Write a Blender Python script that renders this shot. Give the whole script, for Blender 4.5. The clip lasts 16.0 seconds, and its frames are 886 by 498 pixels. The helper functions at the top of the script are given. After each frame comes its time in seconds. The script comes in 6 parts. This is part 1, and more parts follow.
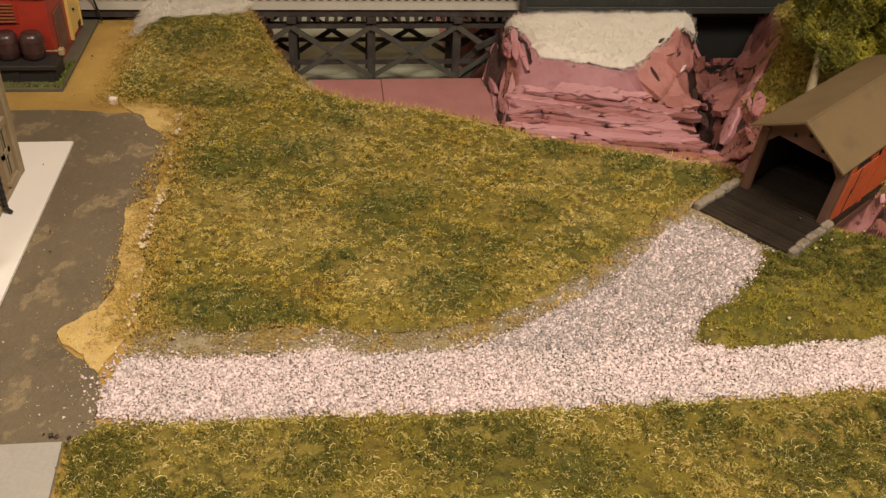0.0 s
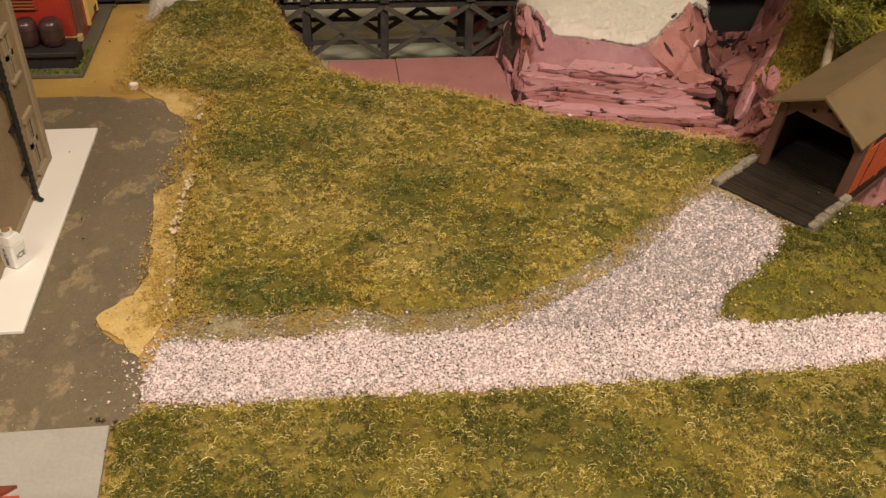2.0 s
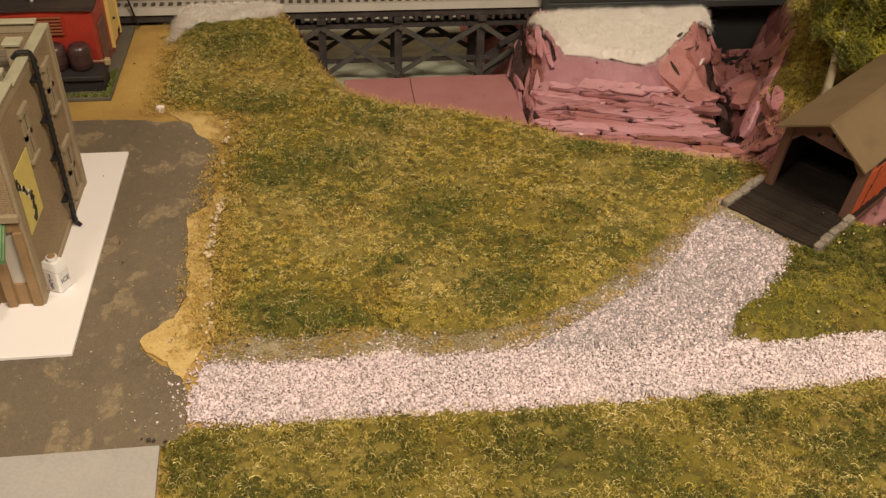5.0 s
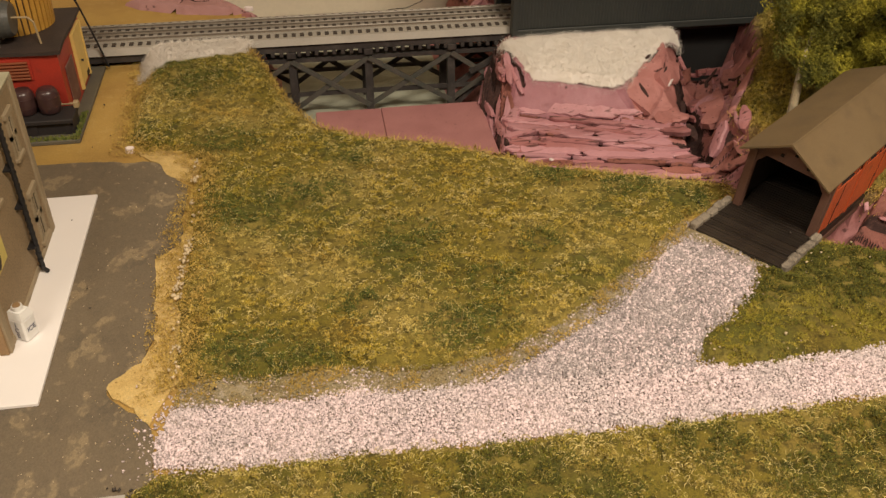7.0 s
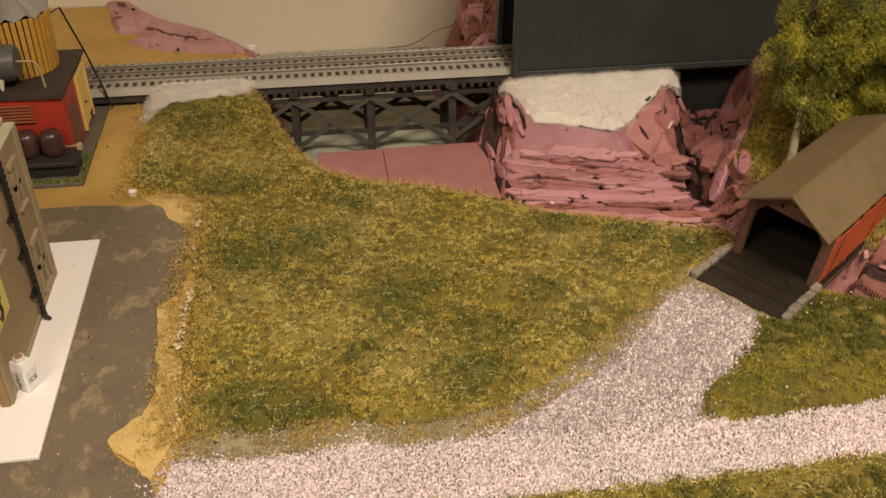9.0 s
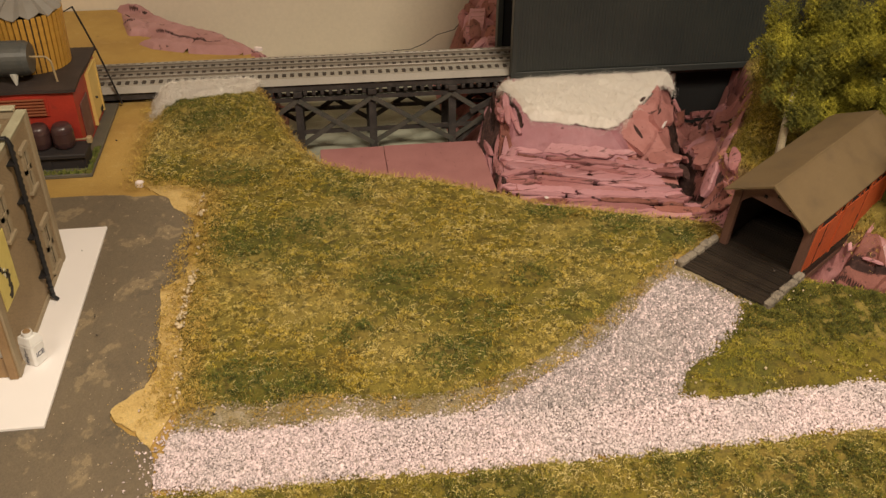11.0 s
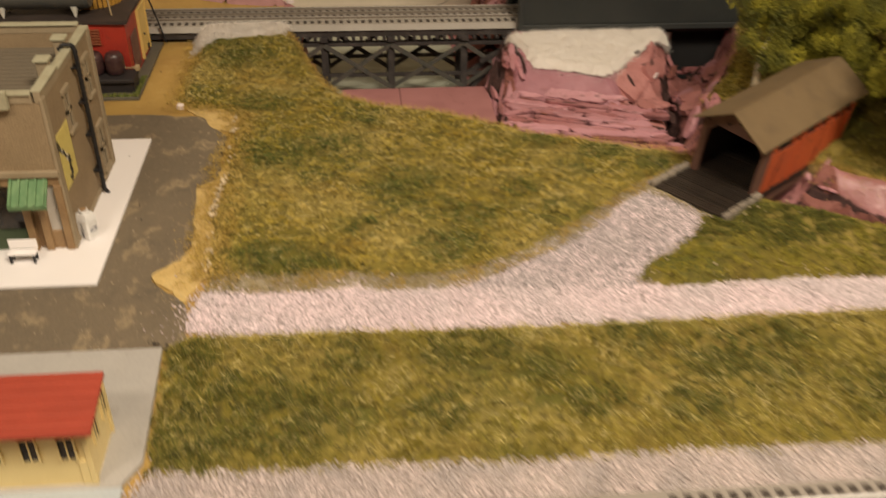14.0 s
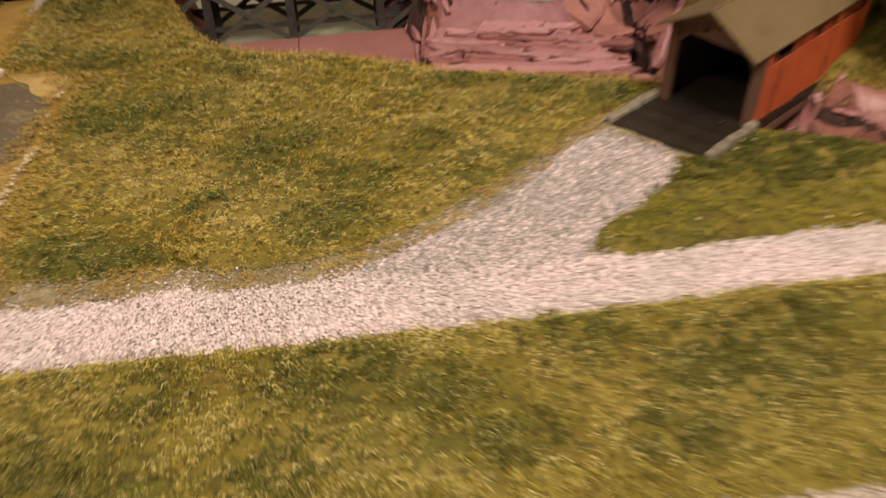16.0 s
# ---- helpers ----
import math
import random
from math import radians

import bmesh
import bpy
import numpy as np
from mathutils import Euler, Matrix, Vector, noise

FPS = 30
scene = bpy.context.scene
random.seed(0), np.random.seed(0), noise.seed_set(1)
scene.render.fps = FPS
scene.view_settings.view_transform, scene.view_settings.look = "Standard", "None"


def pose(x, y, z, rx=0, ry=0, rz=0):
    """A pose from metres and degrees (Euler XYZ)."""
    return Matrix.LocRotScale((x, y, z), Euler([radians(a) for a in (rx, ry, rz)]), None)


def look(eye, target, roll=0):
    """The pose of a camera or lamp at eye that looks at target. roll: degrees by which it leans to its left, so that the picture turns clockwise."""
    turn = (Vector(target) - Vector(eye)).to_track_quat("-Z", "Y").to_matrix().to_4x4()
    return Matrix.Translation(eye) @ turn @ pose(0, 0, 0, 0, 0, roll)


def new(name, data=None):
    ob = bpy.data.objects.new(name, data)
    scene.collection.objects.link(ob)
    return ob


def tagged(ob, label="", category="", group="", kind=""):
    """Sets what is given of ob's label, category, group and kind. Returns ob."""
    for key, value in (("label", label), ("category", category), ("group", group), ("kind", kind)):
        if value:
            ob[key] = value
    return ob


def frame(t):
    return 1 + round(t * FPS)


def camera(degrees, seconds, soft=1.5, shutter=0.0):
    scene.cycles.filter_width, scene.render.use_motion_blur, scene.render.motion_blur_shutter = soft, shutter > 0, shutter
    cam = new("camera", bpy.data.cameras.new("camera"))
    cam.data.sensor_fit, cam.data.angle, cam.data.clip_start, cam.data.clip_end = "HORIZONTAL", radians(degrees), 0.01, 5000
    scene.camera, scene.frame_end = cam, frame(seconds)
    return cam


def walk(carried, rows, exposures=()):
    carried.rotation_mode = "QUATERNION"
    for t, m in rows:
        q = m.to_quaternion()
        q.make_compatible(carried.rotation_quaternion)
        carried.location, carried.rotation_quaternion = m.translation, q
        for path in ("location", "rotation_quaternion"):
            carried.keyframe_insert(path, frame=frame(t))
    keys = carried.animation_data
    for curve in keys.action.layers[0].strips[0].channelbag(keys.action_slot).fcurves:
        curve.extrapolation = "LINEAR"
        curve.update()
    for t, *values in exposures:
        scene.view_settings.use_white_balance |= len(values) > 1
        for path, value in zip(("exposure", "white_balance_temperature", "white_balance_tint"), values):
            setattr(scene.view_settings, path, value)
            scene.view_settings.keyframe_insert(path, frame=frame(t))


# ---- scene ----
cam = camera(51.4, 16.0, soft=1.4, shutter=0.9)
PATH = [
    (0, (0.0353, -0.0002, 0.3677), (0.1471, 0.8106, -0.2068), 2.9),
    (0.5, (0.0384, 0.0041, 0.3694), (0.1431, 0.8098, -0.2137), 2.0),
    (1, (0.0333, 0.0035, 0.3710), (0.1403, 0.8031, -0.2200), 2.0),
    (1.5, (0.0259, 0.0001, 0.3753), (0.1366, 0.7956, -0.2204), 2.0),
    (2, (0.0164, -0.0034, 0.3775), (0.1272, 0.7901, -0.2209), 2.0),
    (2.5, (0.0117, -0.0019, 0.3802), (0.1241, 0.7894, -0.2209), 2.0),
    (3, (0.0056, -0.0023, 0.3920), (0.1200, 0.7865, -0.2119), 2.1),
    (3.5, (-0.0035, -0.0037, 0.4023), (0.1125, 0.7853, -0.2011), 1.9),
    (3.7, (-0.0062, -0.0031, 0.4050), (0.1089, 0.7838, -0.2012), 2.0),
    (6, (-0.0064, -0.0202, 0.4131), (0.1117, 0.7766, -0.1795), 1.9),
    (6.5, (0.0187, -0.0133, 0.4207), (0.1430, 0.7859, -0.1675), 1.0),
    (7, (0.0144, -0.0102, 0.4185), (0.1371, 0.7912, -0.1670), 0.2),
    (7.5, (0.0268, -0.0117, 0.4223), (0.1547, 0.7925, -0.1581), 0.2),
    (8, (0.0310, -0.0126, 0.4288), (0.1610, 0.7945, -0.1473), -0.1),
    (8.5, (0.0120, -0.0009, 0.4336), (0.1430, 0.8085, -0.1389), 0.4),
    (9, (0.0140, 0.0009, 0.4379), (0.1397, 0.8143, -0.1300), 0.5),
    (9.2, (0.0160, -0.0000, 0.4406), (0.1407, 0.8156, -0.1243), 0.6),
    (11.5, (0.0235, -0.0380, 0.4309), (0.1328, 0.7875, -0.1228), 0.4),
    (12, (0.0224, -0.0378, 0.4293), (0.1243, 0.7888, -0.1242), 0.5),
    (12.5, (0.0223, -0.0438, 0.4277), (0.1169, 0.7823, -0.1278), 0.8),
    (13, (0.0139, -0.0598, 0.4223), (0.1046, 0.7666, -0.1336), 1.4),
    (13.5, (0.0115, -0.0979, 0.4174), (0.1001, 0.7265, -0.1416), 1.6),
    (14, (0.0358, -0.1659, 0.4282), (0.1187, 0.6599, -0.1296), 1.2),
    (14.5, (0.0905, -0.2237, 0.4180), (0.1704, 0.6006, -0.1426), 0.8),
    (15, (0.1367, -0.2240, 0.4088), (0.2126, 0.5979, -0.1557), -0.0),
    (15.5, (0.1468, -0.1235, 0.3688), (0.2213, 0.6992, -0.1947), -1.4),
    (16, (0.1285, 0.0023, 0.2948), (0.2094, 0.8235, -0.2700), -3.1),
]
walk(cam, [(t, look(eye, target, roll)) for t, eye, target, roll in PATH])

# ---- light ----
world = bpy.data.worlds.new("room_dark")
world.use_nodes = True
world.node_tree.nodes["Background"].inputs[0].default_value = (0.9, 0.8, 0.7, 1)
world.node_tree.nodes["Background"].inputs[1].default_value = 0.02
scene.world = world


def ceiling_lamp(x, y, z, w, d, power, colour):
    data = bpy.data.lights.new("ceiling_lamp_light", "AREA")
    data.shape, data.size, data.size_y, data.energy, data.color = "RECTANGLE", w, d, power, colour
    ob = new("ceiling_lamp_light", data)
    ob.matrix_basis = pose(x, y, z, 0, 0, 0)
    return ob


ceiling_lamp(0.50, -0.30, 1.42, 0.55, 0.30, 34.0, (1.0, 0.85, 0.665))
ceiling_lamp(-0.70, -0.60, 1.42, 0.55, 0.30, 13.4, (1.0, 0.85, 0.665))
scene.view_settings.exposure = 0.0

# ---- helpers of this scene ----
def link_mesh(name, verts, faces, mats, parent=None, smooth=False, index=None):
    me = bpy.data.meshes.new(name)
    me.from_pydata(verts, [], faces)
    for m in (mats if isinstance(mats, (list, tuple)) else [mats]):
        me.materials.append(m)
    if index is not None:
        me.polygons.foreach_set("material_index", index)
    if smooth:
        me.polygons.foreach_set("use_smooth", [True] * len(me.polygons))
    me.update()
    return under(new(name, me), parent)


def under(ob, parent):
    """Parents ob so that its mesh stays in room coordinates."""
    if parent:
        ob.parent = parent
        if parent.parent is None:
            ob.matrix_parent_inverse = parent.matrix_basis.inverted()
    return ob


def piece(name, data, parent, m):
    """One of many alike pieces that share a mesh."""
    ob = under(new(name, data), parent)
    ob.matrix_basis = m
    return ob


def piece_mesh(name, bm, material):
    me = bpy.data.meshes.new(name)
    bmesh.ops.recalc_face_normals(bm, faces=bm.faces[:])
    bm.to_mesh(me)
    bm.free()
    me.materials.append(material)
    return me


def part(name, bm, material, parent, label="", smooth=False):
    """Links a bmesh as one mesh under a thing or a part."""
    me = bpy.data.meshes.new(name)
    bmesh.ops.recalc_face_normals(bm, faces=bm.faces[:])
    bm.to_mesh(me)
    bm.free()
    for m in (material if isinstance(material, (list, tuple)) else [material]):
        me.materials.append(m)
    if smooth:
        me.polygons.foreach_set("use_smooth", [True] * len(me.polygons))
    ob = under(new(name, me), parent)
    if label:
        ob["label"] = label
    return ob


def thing(name, at, label, category, group="", kind="", turn=0.0):
    ob = new(name)
    ob.empty_display_size = 0.02
    ob.matrix_basis = pose(*at, 0, 0, turn)
    return tagged(ob, label, category, group, kind)


def box(bm, x0, x1, y0, y1, z0, z1, bevel=0.0):
    m = Matrix.Translation(((x0 + x1) / 2, (y0 + y1) / 2, (z0 + z1) / 2)) @ Matrix.Diagonal((x1 - x0, y1 - y0, z1 - z0, 1))
    made = bmesh.ops.create_cube(bm, size=1, matrix=m)
    if bevel:
        edges = list({e for v in made["verts"] for e in v.link_edges})
        bmesh.ops.bevel(bm, geom=edges, offset=bevel, segments=1, affect="EDGES")
    return bm


def one_box(*a, **k):
    return box(bmesh.new(), *a, **k)


def rod(bm, p, q, r, r2=None, n=8):
    p, q = Vector(p), Vector(q)
    d = q - p
    m = Matrix.Translation((p + q) / 2) @ d.to_track_quat("Z", "Y").to_matrix().to_4x4()
    bmesh.ops.create_cone(bm, cap_ends=True, segments=n, radius1=r, radius2=r if r2 is None else r2, depth=d.length, matrix=m)
    return bm


def beam(bm, p, q, w, h):
    """A square bar from p to q."""
    p, q = Vector(p), Vector(q)
    d = q - p
    m = Matrix.Translation((p + q) / 2) @ d.to_track_quat("Z", "Y").to_matrix().to_4x4() @ Matrix.Diagonal((w, h, d.length, 1))
    bmesh.ops.create_cube(bm, size=1, matrix=m)
    return bm


def bar(bm, points, r, n=6):
    """A bent round bar through the points."""
    for p, q in zip(points, points[1:]):
        rod(bm, p, q, r, n=n)
    return bm


def prism(bm, outline, z0, z1):
    """An upright prism over a plan outline."""
    low = [bm.verts.new((x, y, z0)) for x, y in outline]
    top = [bm.verts.new((x, y, z1)) for x, y in outline]
    n = len(outline)
    bm.faces.new(low[::-1])
    bm.faces.new(top)
    for i in range(n):
        bm.faces.new((low[i], low[(i + 1) % n], top[(i + 1) % n], top[i]))
    return bm


def loft(bm, sections):
    """Skins a row of equal cross-sections."""
    rows = [[bm.verts.new(p) for p in s] for s in sections]
    n = len(rows[0])
    for a, b in zip(rows, rows[1:]):
        for k in range(n):
            bm.faces.new((a[k], a[(k + 1) % n], b[(k + 1) % n], b[k]))
    bm.faces.new(rows[0][::-1])
    bm.faces.new(rows[-1])
    return bm


def hash2(i, j, seed):
    h = (i.astype(np.int64) * 374761393 + j.astype(np.int64) * 668265263 + seed * 974711) & 0x7FFFFFFF
    h = ((h ^ (h >> 13)) * 1274126177) & 0x7FFFFFFF
    return ((h ^ (h >> 16)) & 0xFFFF) / 65535.0


def vnoise(x, y, size, seed=0):
    x, y = np.asarray(x) / size, np.asarray(y) / size
    i, j = np.floor(x), np.floor(y)
    f, g = x - i, y - j
    f, g = f * f * (3 - 2 * f), g * g * (3 - 2 * g)
    a, b = hash2(i, j, seed), hash2(i + 1, j, seed)
    c, d = hash2(i, j + 1, seed), hash2(i + 1, j + 1, seed)
    return (a + (b - a) * f) * (1 - g) + (c + (d - c) * f) * g


def fbm(x, y, size, seed=0, octaves=3):
    total, amp, norm = 0.0, 1.0, 0.0
    for o in range(octaves):
        total = total + amp * vnoise(x, y, size / 2 ** o, seed + o * 17)
        norm += amp
        amp *= 0.5
    return total / norm


def step(a, b, v):
    t = np.clip((np.asarray(v, dtype=float) - a) / (b - a), 0, 1)
    return t * t * (3 - 2 * t)


def inside(x, y, poly):
    """Signed distance to a plan polygon, positive inside."""
    x, y = np.asarray(x, dtype=float), np.asarray(y, dtype=float)
    best = np.full(x.shape, 1e9)
    odd = np.zeros(x.shape, dtype=bool)
    n = len(poly)
    for k in range(n):
        (ax, ay), (bx, by) = poly[k], poly[(k + 1) % n]
        dx, dy = bx - ax, by - ay
        t = np.clip(((x - ax) * dx + (y - ay) * dy) / (dx * dx + dy * dy), 0, 1)
        best = np.minimum(best, (x - ax - t * dx) ** 2 + (y - ay - t * dy) ** 2)
        if dy:
            odd ^= ((ay > y) != (by > y)) & (x < dx * (y - ay) / dy + ax)
    return np.where(odd, 1, -1) * np.sqrt(best)

# ---- materials ----
def material(name, base, rough=0.8, metal=0.0, tones=(), cracks=(), fine=None, bump=0.0, bump_size=0.002, island=0.0, piece_spread=0.0, stretch=(1, 1, 1), coords="Object"):
    """A node material. tones: (colour, size in metres, low, high, amount) noise layers; fine: (size, amount) light and dark grain; island: spread of brightness between loose pieces."""
    m = bpy.data.materials.new(name)
    m.use_nodes = True
    nt = m.node_tree
    N, L = nt.nodes, nt.links
    bsdf = N["Principled BSDF"]
    bsdf.inputs["Roughness"].default_value = rough
    bsdf.inputs["Metallic"].default_value = metal
    tc = N.new("ShaderNodeTexCoord")
    where = tc.outputs[coords]
    if stretch != (1, 1, 1):
        mp = N.new("ShaderNodeMapping")
        mp.inputs["Scale"].default_value = stretch
        L.new(where, mp.inputs["Vector"])
        where = mp.outputs["Vector"]

    def noise_tex(size, detail=7.0):
        n = N.new("ShaderNodeTexNoise")
        n.inputs["Scale"].default_value = 1.0 / size
        n.inputs["Detail"].default_value = detail
        L.new(where, n.inputs["Vector"])
        return n.outputs["Fac"]

    def mix(fac, a, b, blend="MIX"):
        k = N.new("ShaderNodeMix")
        k.data_type, k.blend_type = "RGBA", blend
        for value, socket in ((fac, k.inputs[0]), (a, k.inputs[6]), (b, k.inputs[7])):
            if isinstance(value, (int, float)):
                socket.default_value = value
            elif isinstance(value, tuple):
                socket.default_value = (*value, 1)
            else:
                L.new(value, socket)
        return k.outputs[2]

    def ramp(fac, low, high, top=1.0):
        r = N.new("ShaderNodeMapRange")
        r.inputs[1].default_value, r.inputs[2].default_value = low, high
        r.inputs[3].default_value, r.inputs[4].default_value = 0.0, top
        L.new(fac, r.inputs[0])
        return r.outputs[0]

    colour = base
    for tone, size, low, high, amount in tones:
        colour = mix(ramp(noise_tex(size), low, high, amount), colour, tone)
    for tone, size, wide, amount in cracks:
        # thin broken lines of dark wash
        vo = N.new("ShaderNodeTexVoronoi")
        vo.feature = "DISTANCE_TO_EDGE"
        vo.inputs["Scale"].default_value = 1.0 / size
        warp = N.new("ShaderNodeMix")
        warp.data_type, warp.blend_type = "RGBA", "LINEAR_LIGHT"
        warp.inputs[0].default_value = size * 0.5
        nz = N.new("ShaderNodeTexNoise")
        nz.inputs["Scale"].default_value = 1.2 / size
        L.new(where, nz.inputs["Vector"])
        L.new(where, warp.inputs[6])
        L.new(nz.outputs["Color"], warp.inputs[7])
        L.new(warp.outputs[2], vo.inputs["Vector"])
        line = ramp(vo.outputs["Distance"], wide, wide * 0.35, amount)
        broken = N.new("ShaderNodeMath")
        broken.operation = "MULTIPLY"
        L.new(line, broken.inputs[0])
        L.new(ramp(noise_tex(size * 1.3), 0.42, 0.56), broken.inputs[1])
        colour = mix(broken.outputs[0], colour, tone)
    if fine:
        g = ramp(noise_tex(fine[0], 6.0), 0.3, 0.7)
        r = N.new("ShaderNodeMapRange")
        r.inputs[3].default_value, r.inputs[4].default_value = 1 - fine[1], 1 + fine[1]
        L.new(g, r.inputs[0])
        colour = mix(1.0, colour, r.outputs[0], "MULTIPLY")
    if island:
        geo = N.new("ShaderNodeNewGeometry")
        r = N.new("ShaderNodeMapRange")
        r.inputs[3].default_value, r.inputs[4].default_value = 1 - island, 1 + island
        L.new(geo.outputs["Random Per Island"], r.inputs[0])
        colour = mix(1.0, colour, r.outputs[0], "MULTIPLY")
    if piece_spread:
        info = N.new("ShaderNodeObjectInfo")
        r = N.new("ShaderNodeMapRange")
        r.inputs[3].default_value, r.inputs[4].default_value = 1 - piece_spread, 1 + piece_spread
        L.new(info.outputs["Random"], r.inputs[0])
        colour = mix(1.0, colour, r.outputs[0], "MULTIPLY")
    if isinstance(colour, tuple):
        bsdf.inputs["Base Color"].default_value = (*colour, 1)
    else:
        L.new(colour, bsdf.inputs["Base Color"])
    if bump:
        b = N.new("ShaderNodeBump")
        b.inputs["Strength"].default_value = bump
        b.inputs["Distance"].default_value = bump_size * 0.5
        L.new(noise_tex(bump_size, 5.0), b.inputs["Height"])
        L.new(b.outputs["Normal"], bsdf.inputs["Normal"])
    return m


OCHRE = material("ochre_painted_board", (0.44, 0.28, 0.075), 0.75, tones=[((0.34, 0.20, 0.055), 0.05, 0.45, 0.7, 0.8), ((0.52, 0.37, 0.14), 0.012, 0.55, 0.75, 0.5), ((0.20, 0.11, 0.035), 0.009, 0.66, 0.74, 0.6)], fine=(0.0015, 0.12), bump=0.3)
SAND = material("yellow_ochre_sand", (0.60, 0.430, 0.165), 0.9, tones=[((0.47, 0.315, 0.105), 0.014, 0.42, 0.68, 0.7), ((0.68, 0.52, 0.25), 0.006, 0.56, 0.70, 0.5)], fine=(0.0008, 0.18), bump=0.6, bump_size=0.0015)
DIRT = material("brown_earth_edge", (0.15, 0.095, 0.035), 0.95, tones=[((0.30, 0.20, 0.08), 0.008, 0.45, 0.65, 0.8)], fine=(0.001, 0.3), bump=0.6)
CREVICE = material("washed_pink_foam", (0.350, 0.144, 0.140), 0.8, tones=[((0.270, 0.098, 0.090), 0.05, 0.42, 0.62, 0.8), ((0.420, 0.205, 0.215), 0.035, 0.52, 0.7, 0.6), ((0.070, 0.028, 0.025), 0.008, 0.61, 0.68, 0.8)], fine=(0.001, 0.12), bump=0.35, stretch=(0.5, 1.2, 1.2))
SLAB = material("pink_foam_board", (0.385, 0.172, 0.170), 0.75, tones=[((0.310, 0.130, 0.130), 0.03, 0.4, 0.7, 0.7), ((0.050, 0.023, 0.022), 0.003, 0.67, 0.72, 0.9)], fine=(0.001, 0.06))
PALE = material("pale_green_board", (0.36, 0.37, 0.29), 0.8, tones=[((0.28, 0.28, 0.21), 0.06, 0.4, 0.7, 0.6)], fine=(0.002, 0.05))
WALL = material("beige_wall_paint", (0.70, 0.615, 0.485), 0.9, tones=[((0.63, 0.545, 0.425), 0.25, 0.35, 0.7, 0.6), ((0.55, 0.46, 0.35), 0.02, 0.66, 0.8, 0.3)], fine=(0.004, 0.03), bump=0.1)
CEIL = material("white_ceiling_paint", (0.8, 0.78, 0.74), 0.9, fine=(0.01, 0.03))
CARPET = material("brown_floor", (0.16, 0.12, 0.09), 0.95, fine=(0.01, 0.2))
ASPHALT = material("grey_road_paint", (0.150, 0.120, 0.082), 0.6, tones=[((0.195, 0.152, 0.098), 0.12, 0.4, 0.7, 0.7), ((0.098, 0.082, 0.062), 0.06, 0.50, 0.64, 0.6), ((0.34, 0.262, 0.155), 0.034, 0.565, 0.605, 0.55), ((0.165, 0.130, 0.088), 0.006, 0.50, 0.56, 0.75), ((0.36, 0.28, 0.17), 0.010, 0.62, 0.68, 0.40)], fine=(0.0012, 0.16), bump=0.25, stretch=(1.25, 0.9, 1))
GRASS_BED = material("dark_turf_bed", (0.16, 0.125, 0.014), 0.95, tones=[((0.27, 0.205, 0.048), 0.085, 0.46, 0.62, 0.85), ((0.080, 0.082, 0.008), 0.095, 0.50, 0.62, 0.85), ((0.16, 0.10, 0.014), 0.06, 0.54, 0.66, 0.5), ((0.045, 0.036, 0.005), 0.006, 0.50, 0.64, 0.7)], fine=(0.001, 0.30), bump=0.9)
GRASS = material("static_grass", (0.425, 0.316, 0.040), 0.9, tones=[((0.595, 0.465, 0.145), 0.085, 0.46, 0.62, 0.70), ((0.265, 0.228, 0.020), 0.095, 0.50, 0.62, 0.55), ((0.58, 0.445, 0.125), 0.020, 0.52, 0.66, 0.35), ((0.205, 0.175, 0.012), 0.0165, 0.52, 0.65, 0.40), ((0.42, 0.25, 0.032), 0.06, 0.55, 0.67, 0.5), ((0.65, 0.54, 0.21), 0.0050, 0.54, 0.64, 0.45), ((0.080, 0.062, 0.007), 0.0040, 0.51, 0.60, 0.80)], island=0.55)
GRASS_GREEN = material("green_static_grass", (0.250, 0.215, 0.018), 0.9, tones=[((0.42, 0.335, 0.055), 0.05, 0.48, 0.64, 0.85), ((0.075, 0.085, 0.011), 0.016, 0.52, 0.66, 0.7)], island=0.26)
GRASS_DARK = material("dark_green_turf", (0.088, 0.104, 0.016), 0.9, tones=[((0.17, 0.165, 0.022), 0.014, 0.46, 0.66, 0.7), ((0.042, 0.056, 0.012), 0.008, 0.52, 0.66, 0.6)], island=0.36)
GRASS_DEEP = material("deep_green_turf", (0.085, 0.086, 0.010), 0.9, tones=[((0.16, 0.145, 0.016), 0.012, 0.46, 0.66, 0.7), ((0.040, 0.046, 0.008), 0.006, 0.52, 0.64, 0.6)], island=0.4)
GRASS_RUST = material("rusty_ochre_turf", (0.43, 0.290, 0.062), 0.9, tones=[((0.55, 0.40, 0.12), 0.012, 0.46, 0.66, 0.8), ((0.24, 0.15, 0.022), 0.01, 0.5, 0.68, 0.7)], island=0.4)
STRAW = material("straw_fibre", (0.63, 0.520, 0.215), 0.85, tones=[((0.38, 0.31, 0.055), 0.03, 0.42, 0.62, 0.85)], island=0.4)
GRIT = material("ballast_bed", (0.38, 0.325, 0.295), 0.9, tones=[((0.28, 0.235, 0.212), 0.006, 0.45, 0.6, 0.8)], fine=(0.001, 0.3), bump=0.5)
STONE = material("pinkish_gravel", (0.735, 0.610, 0.628), 0.8, tones=[((0.60, 0.530, 0.535), 0.075, 0.47, 0.60, 0.6)], island=0.32)
WHITE = material("white_styrene", (0.87, 0.835, 0.825), 0.55, tones=[((0.82, 0.78, 0.765), 0.06, 0.45, 0.7, 0.5)])
PAD = material("pale_grey_pad", (0.40, 0.378, 0.348), 0.7, tones=[((0.34, 0.322, 0.298), 0.05, 0.45, 0.7, 0.6), ((0.26, 0.24, 0.21), 0.02, 0.66, 0.76, 0.4)], fine=(0.002, 0.06))
